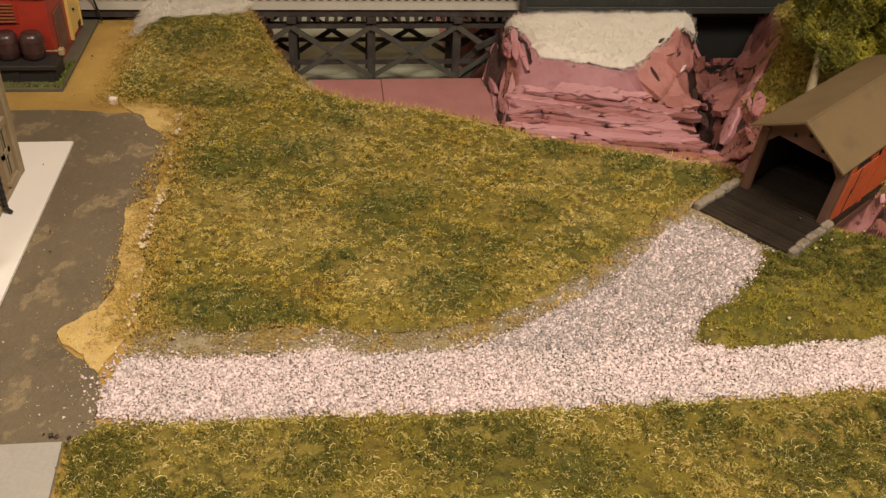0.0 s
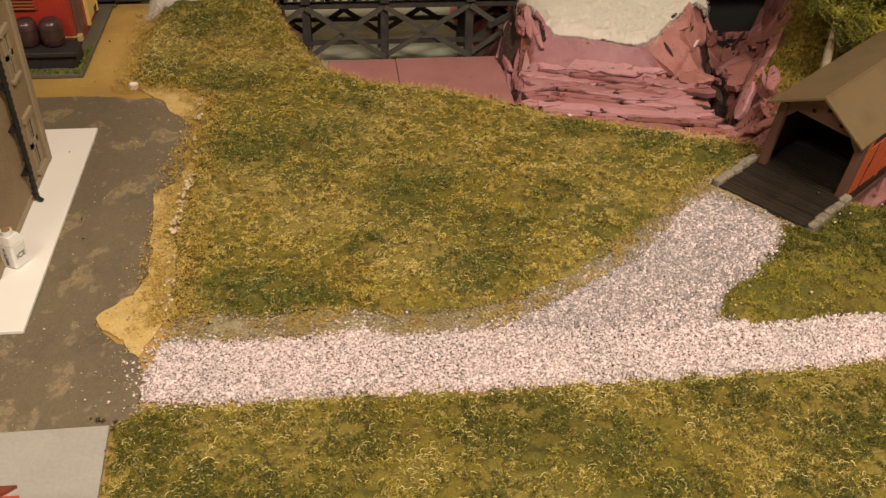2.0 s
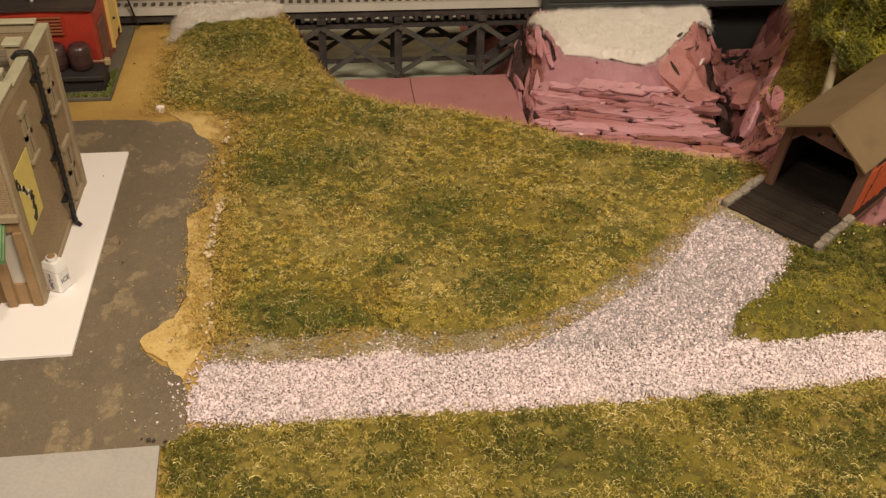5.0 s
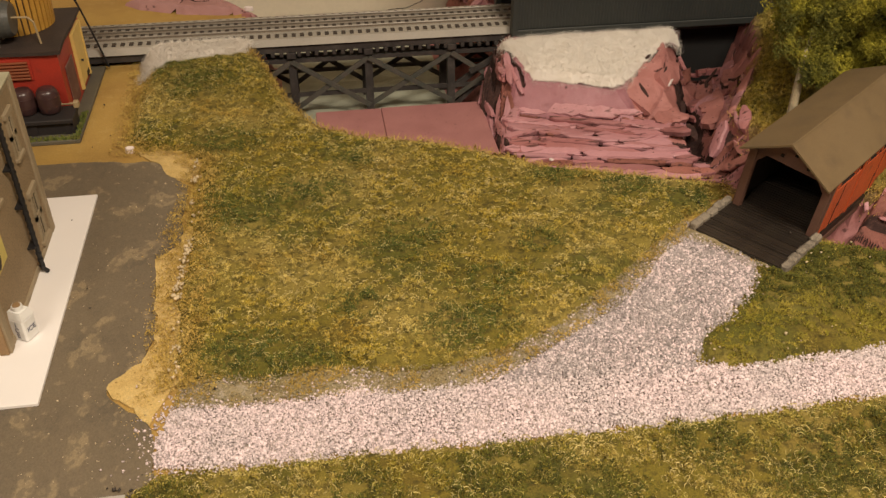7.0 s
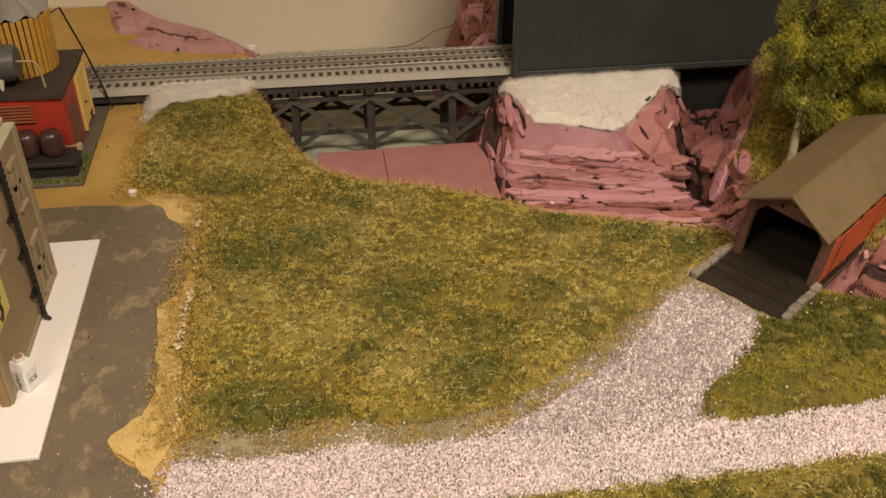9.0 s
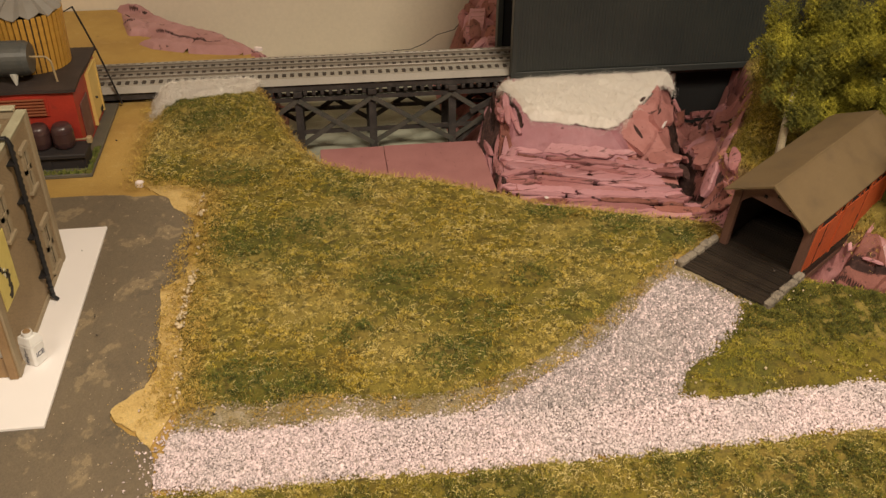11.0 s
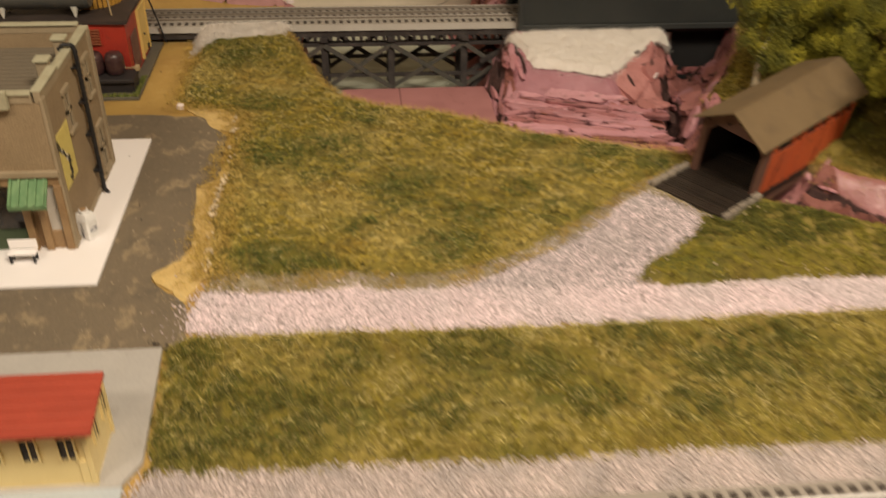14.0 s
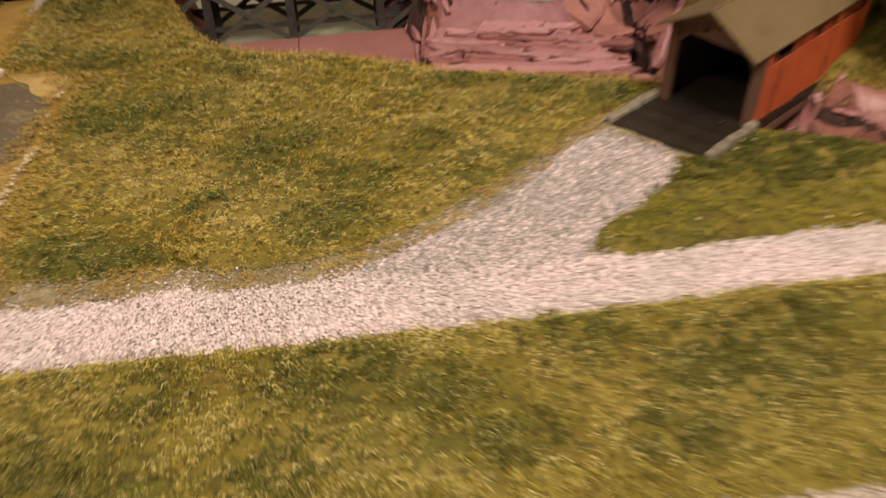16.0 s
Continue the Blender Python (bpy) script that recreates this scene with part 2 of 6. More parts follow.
WOOL = material("cotton_batting", (0.80, 0.75, 0.69), 1.0, tones=[((0.74, 0.675, 0.59), 0.014, 0.48, 0.66, 0.3)], bump=0.25, bump_size=0.003)
GRASS_VERGE = material("olive_strip_turf", (0.228, 0.173, 0.019), 0.9, tones=[((0.40, 0.300, 0.078), 0.070, 0.47, 0.62, 0.75), ((0.155, 0.142, 0.012), 0.080, 0.50, 0.62, 0.5), ((0.47, 0.365, 0.09), 0.020, 0.53, 0.66, 0.45), ((0.085, 0.072, 0.007), 0.0080, 0.52, 0.63, 0.65), ((0.56, 0.45, 0.16), 0.0050, 0.55, 0.64, 0.5)], island=0.55)

# ---- plan of the layout ----
MEADOW = [(-.086, .441), (-.065, .438), (-.035, .432), (-.005, .438), (.029, .433), (.056, .429), (.087, .427), (.111, .432), (.140, .442), (.173, .460), (.199, .480), (.226, .502), (.263, .534),
          (.290, .559), (.309, .577), (.352, .604), (.354, .618), (.311, .634), (.264, .652), (.216, .667), (.169, .697), (.113, .729), (.054, .746),
          (.014, .773), (-.006, .805), (-.037, .896), (-.054, .924), (-.100, .915), (-.152, .908), (-.160, .824), (-.158, .764), (-.100, .735), (-.090, .713),
          (-.092, .663), (-.095, .577), (-.096, .518), (-.095, .454)]
VERGE = [(-.108, .352), (-.099, .233), (.03, .231), (.161, .227), (.22, .229), (.338, .226), (.444, .223), (.90, .221), (.90, .358), (.361, .362),
         (.24, .358), (.148, .359), (.04, .361), (-.053, .363), (-.094, .364)]
ISLAND = [(.352, .494), (.336, .507), (.316, .473), (.297, .458), (.269, .441), (.258, .427), (.249, .411), (.26, .403), (.315, .401), (.388, .407),
          (.526, .400), (.90, .395), (.90, .40), (.553, .453), (.516, .466), (.482, .483), (.436, .509), (.393, .529), (.378, .520)]
FAR_BANK = [(.470, .590), (.513, .561), (.586, .521), (.70, .47), (.95, .44), (.95, 1.2), (.56, 1.2), (.520, .93), (.486, .832), (.421, .741), (.433, .699), (.470, .660)]
ROAD = [(-.093, .416), (-.086, .421), (-.049, .415), (-.005, .415), (.018, .421), (.029, .426), (.043, .414), (.104, .412), (.125, .422), (.151, .437), (.175, .451), (.194, .462), (.216, .477), (.240, .502),
        (.262, .529), (.289, .548), (.303, .557), (.353, .498), (.334, .507), (.316, .473),
        (.269, .441), (.249, .411), (.26, .403), (.388, .407), (.90, .395), (.90, .358), (.361, .362), (.148, .359), (-.094, .364), (-.100, .385), (-.097, .404)]
GORGE = [(-.235, 1.30), (-.235, 1.249), (-.172, 1.195), (-.126, 1.155), (-.082, 1.112), (-.052, 1.074), (-.045, 1.03), (-.050, .945), (-.032, .896), (0.0, .805), (.018, .778), (.056, .752), (.115, .735),
         (.171, .703), (.218, .673), (.266, .658), (.313, .640), (.360, .625), (.393, .545), (.398, .532), (.438, .514), (.484, .488), (.518, .471), (.555, .458),
         (.80, .40), (1.2, .36), (1.2, .42), (.95, .435), (.70, .465), (.586, .515), (.513, .555), (.465, .587), (.465, .660), (.428, .699), (.415, .741), (.480, .832),
         (.515, .93), (.55, 1.30)]
TABLE = (-1.1, 1.2, -0.12, 1.26)


GULLY = [(.392, .740), (.397, .790), (.408, .835), (.440, .878), (.453, .945)]


def line_distance(x, y, line):
    """Distance to a plan line of several pieces."""
    best = np.full(np.shape(x), 1e9)
    for (ax, ay), (bx, by) in zip(line, line[1:]):
        dx, dy = bx - ax, by - ay
        t = np.clip(((x - ax) * dx + (y - ay) * dy) / (dx * dx + dy * dy), 0, 1)
        best = np.minimum(best, np.hypot(x - ax - t * dx, y - ay - t * dy))
    return best


def rock_height(x, y):
    """Height of the carved foam in the gorge: a stepped foot, two slopes up to the wool and a gully on the far side."""
    foot = -.060 + .020 * step(.655, .735, y) * step(.15, .20, x) + .006 * step(.745, .785, y)
    slope = -.027 + 1.25 * (.376 * (x - .224) + .927 * (y - .845))
    brown = -.019 + .58 * (y - .836) + .5 * np.maximum(0, .36 - x)
    top = -.004 + .17 * (y - .85)
    z = np.maximum(foot, np.minimum(np.minimum(slope, brown), top))
    z = np.where(x > .36, np.minimum(z + .5 * np.clip(x - .395, 0, .06) * step(.90, .865, y), -.047 + .14 * np.clip(y - .83, 0, .2) + (.62 + .5 * step(.445, .405, x)) * line_distance(x, y, GULLY)), z)
    z = z - .012 * step(.455, .470, x) * step(.915, .935, y)
    z = np.where(x > .432, np.minimum(z, -.014 - .55 * np.clip(y - .868, 0, .1)), z)
    return -.080 + (z + .080) * step(.155, .222, x - .20 * np.clip(y - .86, 0, .2))


def ground_height(x, y):
    x, y = np.asarray(x, dtype=float), np.asarray(y, dtype=float)
    g = inside(x + 0.006 * (fbm(x, y, .02, 5) - .5), y + 0.006 * (fbm(x, y, .02, 9) - .5), GORGE)
    k = step(-0.002, 0.022, g)
    deep = rock_height(x, y)
    right = step(.40, .46, x) * (1 - step(.60, .68, y))
    deep = deep * (1 - right) - (0.008 + 0.55 * np.clip(g, 0, .05)) * right
    top = 0.016 * step(.80, .94, y) * (1 - step(-.05, .0, x)) * step(-.165, -.14, x) * (1 - step(.950, .975, y))
    top = top + 0.022 * step(.43, .50, x) * step(.56, .68, y)
    return top * (1 - k) + deep * k


def plates(x, y, sx, sy, seed, sharp=45.0):
    """Broken plates: height of the nearest of scattered tilted cells with steep but unbroken joins, the distance to the next cell, and a number for each cell."""
    u, v = x / sx, y / sy
    i, j = np.floor(u), np.floor(v)
    ds, hs, ids = [], [], []
    for a in (-1, 0, 1):
        for b in (-1, 0, 1):
            ci, cj = i + a, j + b
            px, py = ci + hash2(ci, cj, seed), cj + hash2(ci, cj, seed + 1)
            ds.append((u - px) ** 2 + (v - py) ** 2)
            hs.append(hash2(ci, cj, seed + 2) - .5 + (u - px) * (hash2(ci, cj, seed + 3) - .5) * 1.2 + (v - py) * (hash2(ci, cj, seed + 4) - .5) * 1.2)
            ids.append(hash2(ci, cj, seed + 5))
    ds, hs, ids = np.array(ds), np.array(hs), np.array(ids)
    low = np.partition(ds, 1, axis=0)
    w = np.exp(-sharp * (ds - low[0]))
    return (w * hs).sum(0) / w.sum(0), np.sqrt(low[1]) - np.sqrt(low[0]), np.take_along_axis(ids, ds.argmin(0)[None], 0)[0]


def grid_mesh(name, x0, x1, y0, y1, cell, height, keep, mats, parent=None, smooth=False, tint=None, cell_y=None):
    cell_y = cell_y or cell
    nx, ny = int((x1 - x0) / cell) + 1, int((y1 - y0) / cell_y) + 1
    xs, ys = np.meshgrid(x0 + cell * np.arange(nx), y0 + cell_y * np.arange(ny))
    z = height(xs, ys)
    ok = keep(xs, ys).ravel()
    i = (np.arange(ny - 1)[:, None] * nx + np.arange(nx - 1)[None]).ravel()
    quads = np.stack([i, i + 1, i + nx + 1, i + nx], -1)
    quads = quads[ok[quads].all(1)]
    used, inv = np.unique(quads, return_inverse=True)
    verts = np.stack([xs, ys, z], -1).reshape(-1, 3)[used]
    index = tint(xs, ys).ravel()[quads[:, 0]].astype(np.int32) if tint else None
    return link_mesh(name, verts.tolist(), inv.reshape(-1, 4).tolist(), mats, parent, smooth, index)


def terrain():
    x0, x1, y0, y1 = TABLE
    nx, ny = 461, 277
    xs, ys = np.meshgrid(np.linspace(x0, x1, nx), np.linspace(y0, y1, ny))
    z = ground_height(xs, ys)
    g = inside(xs, ys, GORGE)
    z = z + np.where(g > 0.004, 0.008 * (fbm(xs, ys * 2, .03, 3) - .5), 0)
    # the table drops away under the carved foam
    z = z - .030 * step(.002, .012, g) * (xs > .185) * (ys > .62) - .018 * step(.000, .010, g) * (xs > .39) * (ys <= .62)
    verts = np.stack([xs, ys, z], -1).reshape(-1, 3)
    i = (np.arange(ny - 1)[:, None] * nx + np.arange(nx - 1)[None]).ravel()
    faces = np.stack([i, i + 1, i + nx + 1, i + nx], -1)
    cx, cy = verts[faces, 0].mean(1), verts[faces, 1].mean(1)
    gi = inside(cx, cy, GORGE)
    idx = np.where(gi > -0.010, 3, 0)
    idx = np.where(gi > 0.003, 1, idx)
    idx = np.where((cy > 1.03) & (gi > -.012) & (gi < .02), 1, idx)
    idx = np.where((gi > 0.022) & (cx < .17) & (cy > .8), 2, idx)
    ob = link_mesh("ground", verts.tolist(), faces.tolist(), [OCHRE, CREVICE, PALE, DIRT], index=idx.astype(np.int32))
    return tagged(ob, "ochre painted tabletop with a pink foam gorge", "ground", kind="structure")


def zone_mat(name, poly, cell, height, mats, label, category, rough=0.004, kind="stuff", seed=0, taper=0.012):
    """A low uneven mat that fills a plan outline."""
    px, py = [p[0] for p in poly], [p[1] for p in poly]
    nx, ny = int((max(px) - min(px)) / cell) + 3, int((max(py) - min(py)) / cell) + 3
    xs, ys = np.meshgrid(min(px) - cell + cell * np.arange(nx), min(py) - cell + cell * np.arange(ny))
    d = inside(xs + rough * 2 * (fbm(xs, ys, .012, seed) - .5), ys + rough * 2 * (fbm(xs, ys, .012, seed + 5) - .5), poly)
    z = ground_height(xs, ys) + height * (0.25 + 0.75 * step(0, taper, d)) * (0.55 + 0.9 * fbm(xs, ys, .018, seed + 2)) + height * 0.9 * (fbm(xs, ys, .005, seed + 8) - .5) * step(0, taper, d)
    keep = (d > 0).ravel()
    i = (np.arange(ny - 1)[:, None] * nx + np.arange(nx - 1)[None]).ravel()
    quads = np.stack([i, i + 1, i + nx + 1, i + nx], -1)
    quads = quads[keep[quads].all(1)]
    used, inv = np.unique(quads, return_inverse=True)
    verts = np.stack([xs, ys, z], -1).reshape(-1, 3)[used]
    ob = link_mesh(name, verts.tolist(), inv.reshape(-1, 4).tolist(), mats, smooth=True)
    return tagged(ob, label, category, kind=kind)


ground = terrain()
def ragged(poly, cell=.004, amp=.0022, seed=3, x_min=-.5):
    """A plan outline with its edges broken up, where it is near."""
    out = []
    for (ax, ay), (bx, by) in zip(poly, poly[1:] + poly[:1]):
        n = max(1, int(math.hypot(bx - ax, by - ay) / cell)) if min(ax, bx) > x_min else 1
        for k in range(n):
            x, y = ax + (bx - ax) * k / n, ay + (by - ay) * k / n
            if k:
                x += amp * 2 * (float(fbm(x, y, .010, seed)) - .5)
                y += amp * 2 * (float(fbm(x, y, .010, seed + 4)) - .5)
            out.append((x, y))
    return out


bm = bmesh.new()
prism(bm, ragged([(-.094, .430), (-.103, .404), (-.108, .409), (-.114, .421), (-.124, .429), (-.131, .436), (-.1335, .441), (-.131, .447), (-.124, .453), (-.114, .462), (-.108, .476), (-.107, .492), (-.112, .540), (-.117, .579), (-.100, .594), (-.096, .62), (-.084, .62), (-.084, .45)], .003, .003, 9), .0002, .0020)
tagged(part("sand_spill", bm, SAND, None), "yellow ochre sand spilled over the road edge", "sand", kind="structure")
bm = bmesh.new()
prism(bm, ragged([(-.126, .722), (-.118, .703), (-.100, .690), (-.090, .72), (-.11, .745), (-.150, .748)], .003, .003, 9), .0002, .0020)
tagged(part("sand_spill", bm, SAND, None), "yellow ochre sand at the corner of the grass", "sand", kind="structure")
bm = bmesh.new()
prism(bm, ragged([(-1.1, .352), (-.108, .352), (-.096, .364), (-.098, .38), (-.104, .405), (-.108, .411), (-.133, .436), (-.133, .444), (-.114, .462), (-.107, .492), (-.116, .579), (-.099, .594),
           (-.100, .646), (-.100, .684), (-.119, .705), (-.121, .727), (-.20, .737), (-1.1, .74)], .004, .003), 0.0002, 0.0016)
tagged(part("road", bm, ASPHALT, None), "worn grey painted road with tan scuffs", "road", kind="structure")
zone_mat("meadow_grass", MEADOW, .003, .005, GRASS_BED, "olive and straw static grass meadow", "grass", seed=1)
zone_mat("verge_grass", VERGE, .003, .006, GRASS_BED, "olive and dark green static grass strip", "grass", seed=2)
zone_mat("island_grass", ISLAND, .003, .005, GRASS_BED, "green static grass beside the gravel road", "grass", seed=3)
zone_mat("far_bank_grass", FAR_BANK, .004, .006, GRASS_BED, "dark olive grass bank under the trees", "grass", seed=4)
zone_mat("gravel_bed", ROAD, .003, .0015, GRIT, "grey gravel bed of the road", "gravel", rough=.008, seed=6, taper=.006)

# room round the layout
tagged(part("layout_base", one_box(-1.08, 1.18, -.10, 1.255, -0.9, -.110), material("plain_bench_board", (0.30, 0.22, 0.13), 0.8, tones=[((0.22, 0.15, 0.09), 0.2, 0.4, 0.7, 0.6)], fine=(0.004, 0.1)), None), "plain board bench under the layout", "table", kind="structure")
bm = bmesh.new()
box(bm, -2.5, 2.5, 1.262, 1.36, -0.9, 1.5)
tagged(part("wall_north", bm, WALL, None), "plain beige painted wall behind the layout", "wall", kind="structure")
tagged(part("wall_south", one_box(-2.5, 2.5, -2.6, -2.5, -0.9, 1.5), WALL, None), "plain beige wall", "wall", kind="structure")
tagged(part("wall_west", one_box(-2.6, -2.5, -2.5, 1.262, -0.9, 1.5), WALL, None), "plain beige wall", "wall", kind="structure")
tagged(part("wall_east", one_box(2.5, 2.6, -2.5, 1.262, -0.9, 1.5), WALL, None), "plain beige wall", "wall", kind="structure")
tagged(part("floor", one_box(-2.6, 2.6, -2.6, 1.36, -1.0, -0.9), CARPET, None), "dark brown room floor", "floor", kind="structure")
tagged(part("ceiling", one_box(-2.6, 2.6, -2.6, 1.36, 1.5, 1.6), CEIL, None), "white ceiling", "ceiling", kind="structure")

# ---- foam rocks ----
FLAKE = material("broken_foam", (0.376, 0.158, 0.164), 0.65, tones=[((0.286, 0.104, 0.101), 0.045, 0.44, 0.62, 0.85), ((0.477, 0.242, 0.265), 0.03, 0.52, 0.70, 0.6), ((0.074, 0.028, 0.025), 0.0055, 0.585, 0.64, 0.85)], fine=(0.0010, 0.12), bump=0.3, piece_spread=0.16, stretch=(0.16, 1.5, 1.5))
FLAKE_PALE = material("fresh_foam_break", (0.503, 0.251, 0.281), 0.55, tones=[((0.413, 0.182, 0.196), 0.04, 0.44, 0.62, 0.8), ((0.117, 0.044, 0.040), 0.006, 0.605, 0.66, 0.8)], fine=(0.0010, 0.08), bump=0.25, piece_spread=0.10, stretch=(0.16, 1.5, 1.5))
FLAKE_DARK = material("brown_washed_foam", (0.285, 0.107, 0.085), 0.8, tones=[((0.340, 0.140, 0.120), 0.03, 0.45, 0.65, 0.7), ((0.200, 0.065, 0.050), 0.02, 0.52, 0.66, 0.8), ((0.050, 0.019, 0.016), 0.006, 0.58, 0.66, 0.85)], fine=(0.0008, 0.18), bump=0.4, piece_spread=0.2)
BANKFOAM = material("dusty_pink_foam", (0.44, 0.24, 0.235), 0.8, tones=[((0.34, 0.165, 0.155), 0.04, 0.42, 0.65, 0.7), ((0.10, 0.045, 0.04), 0.008, 0.65, 0.70, 0.8)], fine=(0.001, 0.08), bump=0.3)
CHIP = material("white_foam_chip", (0.78, 0.68, 0.66), 0.8)


# near-black for cracks, gaps and holes: their shade and dark wash as colour
TEAR = material("tear_shade_and_wash", (0.040, 0.018, 0.016), 0.9, tones=[((0.085, 0.040, 0.034), .004, .45, .65, .8)], fine=(.001, .2))
CRUMPLE = material("torn_pink_foam", (0.42, 0.200, 0.205), 0.42, tones=[((0.31, 0.130, 0.122), 0.035, 0.46, 0.62, 0.8), ((0.10, 0.040, 0.034), 0.007, 0.66, 0.72, 0.8)], fine=(0.001, 0.08), bump=0.3, bump_size=.008)
MAUVE = material("smooth_mauve_foam", (0.355, 0.153, 0.180), 0.6, tones=[((0.440, 0.214, 0.245), 0.03, 0.45, 0.65, 0.7), ((0.260, 0.102, 0.115), 0.012, 0.56, 0.70, 0.6)], fine=(0.001, 0.05), bump=0.15)
BROWNROSE = material("brown_rose_foam", (0.415, 0.175, 0.160), 0.6, tones=[((0.49, 0.225, 0.212), 0.03, 0.45, 0.65, 0.7), ((0.31, 0.118, 0.104), 0.014, 0.55, 0.70, 0.5), ((0.045, 0.018, 0.016), 0.004, 0.65, 0.70, 0.8)], fine=(0.0008, 0.08), bump=0.2)

# torn cracks in the rock: plan lines with half width and depth
CRACKS = [
    ([(.409, .869), (.406, .81), (.389, .746)], .0085, .010),
    ([(.449, .911), (.45, .861), (.439, .807)], .0028, .006),
    ([(.459, .907), (.488, .901)], .0020, .005),
    ([(.459, .849), (.47, .826)], .0022, .005),
    ([(.353, .839), (.361, .821)], .0034, .007),
    ([(.427, .928), (.426, .886)], .0020, .005),
    ([(.47, .989), (.474, .961), (.455, .9)], .0022, .005),
    ([(.372, .869), (.388, .886)], .0016, .004),
    ([(.27, .783), (.33, .774), (.392, .766)], .0018, .004),
    ([(.197, .769), (.262, .761), (.323, .75)], .0020, .005),
    ([(.206, .756), (.296, .735), (.321, .732)], .0026, .005),
    ([(.325, .736), (.39, .752)], .0020, .004),
    ([(.351, .791), (.365, .768), (.386, .764)], .0015, .004),
    ([(.204, .863), (.19, .823), (.192, .768)], .0022, .005),
    ([(.175, .847), (.175, .799)], .0018, .005),
    ([(.211, .925), (.205, .873)], .0022, .006),
    ([(.221, .913), (.232, .855)], .0018, .005),
]


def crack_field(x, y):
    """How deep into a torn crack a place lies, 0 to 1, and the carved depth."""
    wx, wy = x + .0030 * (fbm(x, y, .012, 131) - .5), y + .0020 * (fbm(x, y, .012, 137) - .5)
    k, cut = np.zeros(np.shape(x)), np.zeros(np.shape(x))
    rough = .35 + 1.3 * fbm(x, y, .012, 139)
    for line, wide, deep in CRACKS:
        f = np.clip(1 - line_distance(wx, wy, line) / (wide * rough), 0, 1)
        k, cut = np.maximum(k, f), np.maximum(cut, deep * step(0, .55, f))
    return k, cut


def rock_plates(x, y):
    """Three kinds of break: long layers along the foot, broad plates on the far side, steep slivers beside the trestle."""
    wx, wy = x + .006 * (fbm(x, y, .025, 31) - .5), y + .005 * (fbm(x, y, .025, 37) - .5)
    c, s = np.cos(radians(-11)), np.sin(radians(-11))
    u, v = wx * c + wy * s, -wx * s + wy * c
    h1, e1, n1 = plates(u, v, .130, .0135, 11, 150)
    h2, e2, n2 = plates(u, v, .042, .0036, 17, 90)
    h7, e7, n7 = plates(.97 * wx + .24 * wy, .97 * wy - .24 * wx, .030, .0075, 19, 120)
    fine = step(.40, .60, fbm(u * .35, v, .020, 151))
    layers = h1 * .012 + h2 * (.0010 + .0034 * fine) + h7 * .0030
    seam = np.maximum(np.exp(-(e1 / .060) ** 2) * step(.36, .50, fbm(u * .4, v * 1.5, .014, 35)), np.exp(-(e2 / .11) ** 2) * fine * step(.50, .60, fbm(u * .5, v * 2, .010, 153)))
    h3, e3, n3 = plates(wx * .8 + wy * .6, wy * .8 - wx * .6, .066, .042, 23, 800)
    h4, e4, n4 = plates(wx, wy, .020, .012, 27, 160)
    torn = step(.385, .400, x) * step(.50, .58, fbm(x, y, .030, 157))
    broad = h3 * .019 + h4 * (.0004 + .0030 * torn)
    h5, e5, n5 = plates(wx * .94 + wy * -.34, wy * .94 + wx * .34, .0120, .060, 41, 200)
    h6, e6, n6 = plates(wx * .94 + wy * -.34, wy * .94 + wx * .34, .0050, .026, 43, 120)
    slivers = h5 * .016 + h6 * .0042
    a = step(.335, .350, x + 1.1 * np.minimum(y - .795, .0) + .010 * (fbm(x, y, .03, 45) - .5)) * step(.740, .755, y + .25 * (x - .40))
    b = (1 - step(.200, .212, x - .22 * np.maximum(y - .80, 0) + .006 * (fbm(x, y, .02, 48) - .5))) * (1 - a)
    smooth_slope = step(-.012, -.007, .376 * (x - .224) + .927 * (y - .845)) * (1 - a) * (1 - b)
    l = (1 - a - b) * (1 - smooth_slope)
    edge = np.where(a > .5, e3, e5)
    gap = np.where(l > .5, .95 * seam, np.exp(-(edge / .055) ** 2) * step(.44, .54, fbm(x, y, .020, 47)) * np.where(smooth_slope > .5, 0, np.where(a > .5, .72, 1)))
    lean = np.where(a > .5, n3, np.where(b > .5, n5, np.where(n1 > .3, n1, n2)))
    zone = np.where(a > .5, 2, np.where(smooth_slope > .5, 3, np.where(b > .5, 1, 0)))
    return (layers * .6 - .0055) * l + broad * a + slivers * b + .004 * smooth_slope + .0060 * smooth_slope * (fbm(u * .25, v, .018, 161) - .5) - .0040 * gap, gap, lean, zone


def rock_surface(x, y):
    return ground_height(x, y) - .001 + rock_plates(x, y)[0] + .0007 * (fbm(x, y, .006, 49) - .5) - crack_field(x, y)[1]


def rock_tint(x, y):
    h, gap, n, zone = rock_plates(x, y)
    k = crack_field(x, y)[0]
    # the layer under the planks is darkened to put shade into their gaps
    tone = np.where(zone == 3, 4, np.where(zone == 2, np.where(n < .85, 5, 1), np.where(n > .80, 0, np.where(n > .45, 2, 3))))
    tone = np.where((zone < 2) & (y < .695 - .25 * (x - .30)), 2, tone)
    # cracks and seams get the shade colour on top of their carved depth
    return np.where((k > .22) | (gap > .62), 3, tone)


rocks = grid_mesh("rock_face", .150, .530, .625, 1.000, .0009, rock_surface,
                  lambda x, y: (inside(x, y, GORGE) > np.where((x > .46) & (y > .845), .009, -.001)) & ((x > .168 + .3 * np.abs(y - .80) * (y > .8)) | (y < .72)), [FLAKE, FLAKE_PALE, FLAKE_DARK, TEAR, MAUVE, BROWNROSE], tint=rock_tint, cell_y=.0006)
tagged(rocks, "carved pink foam rock face with dark torn cracks", "rock", kind="structure")


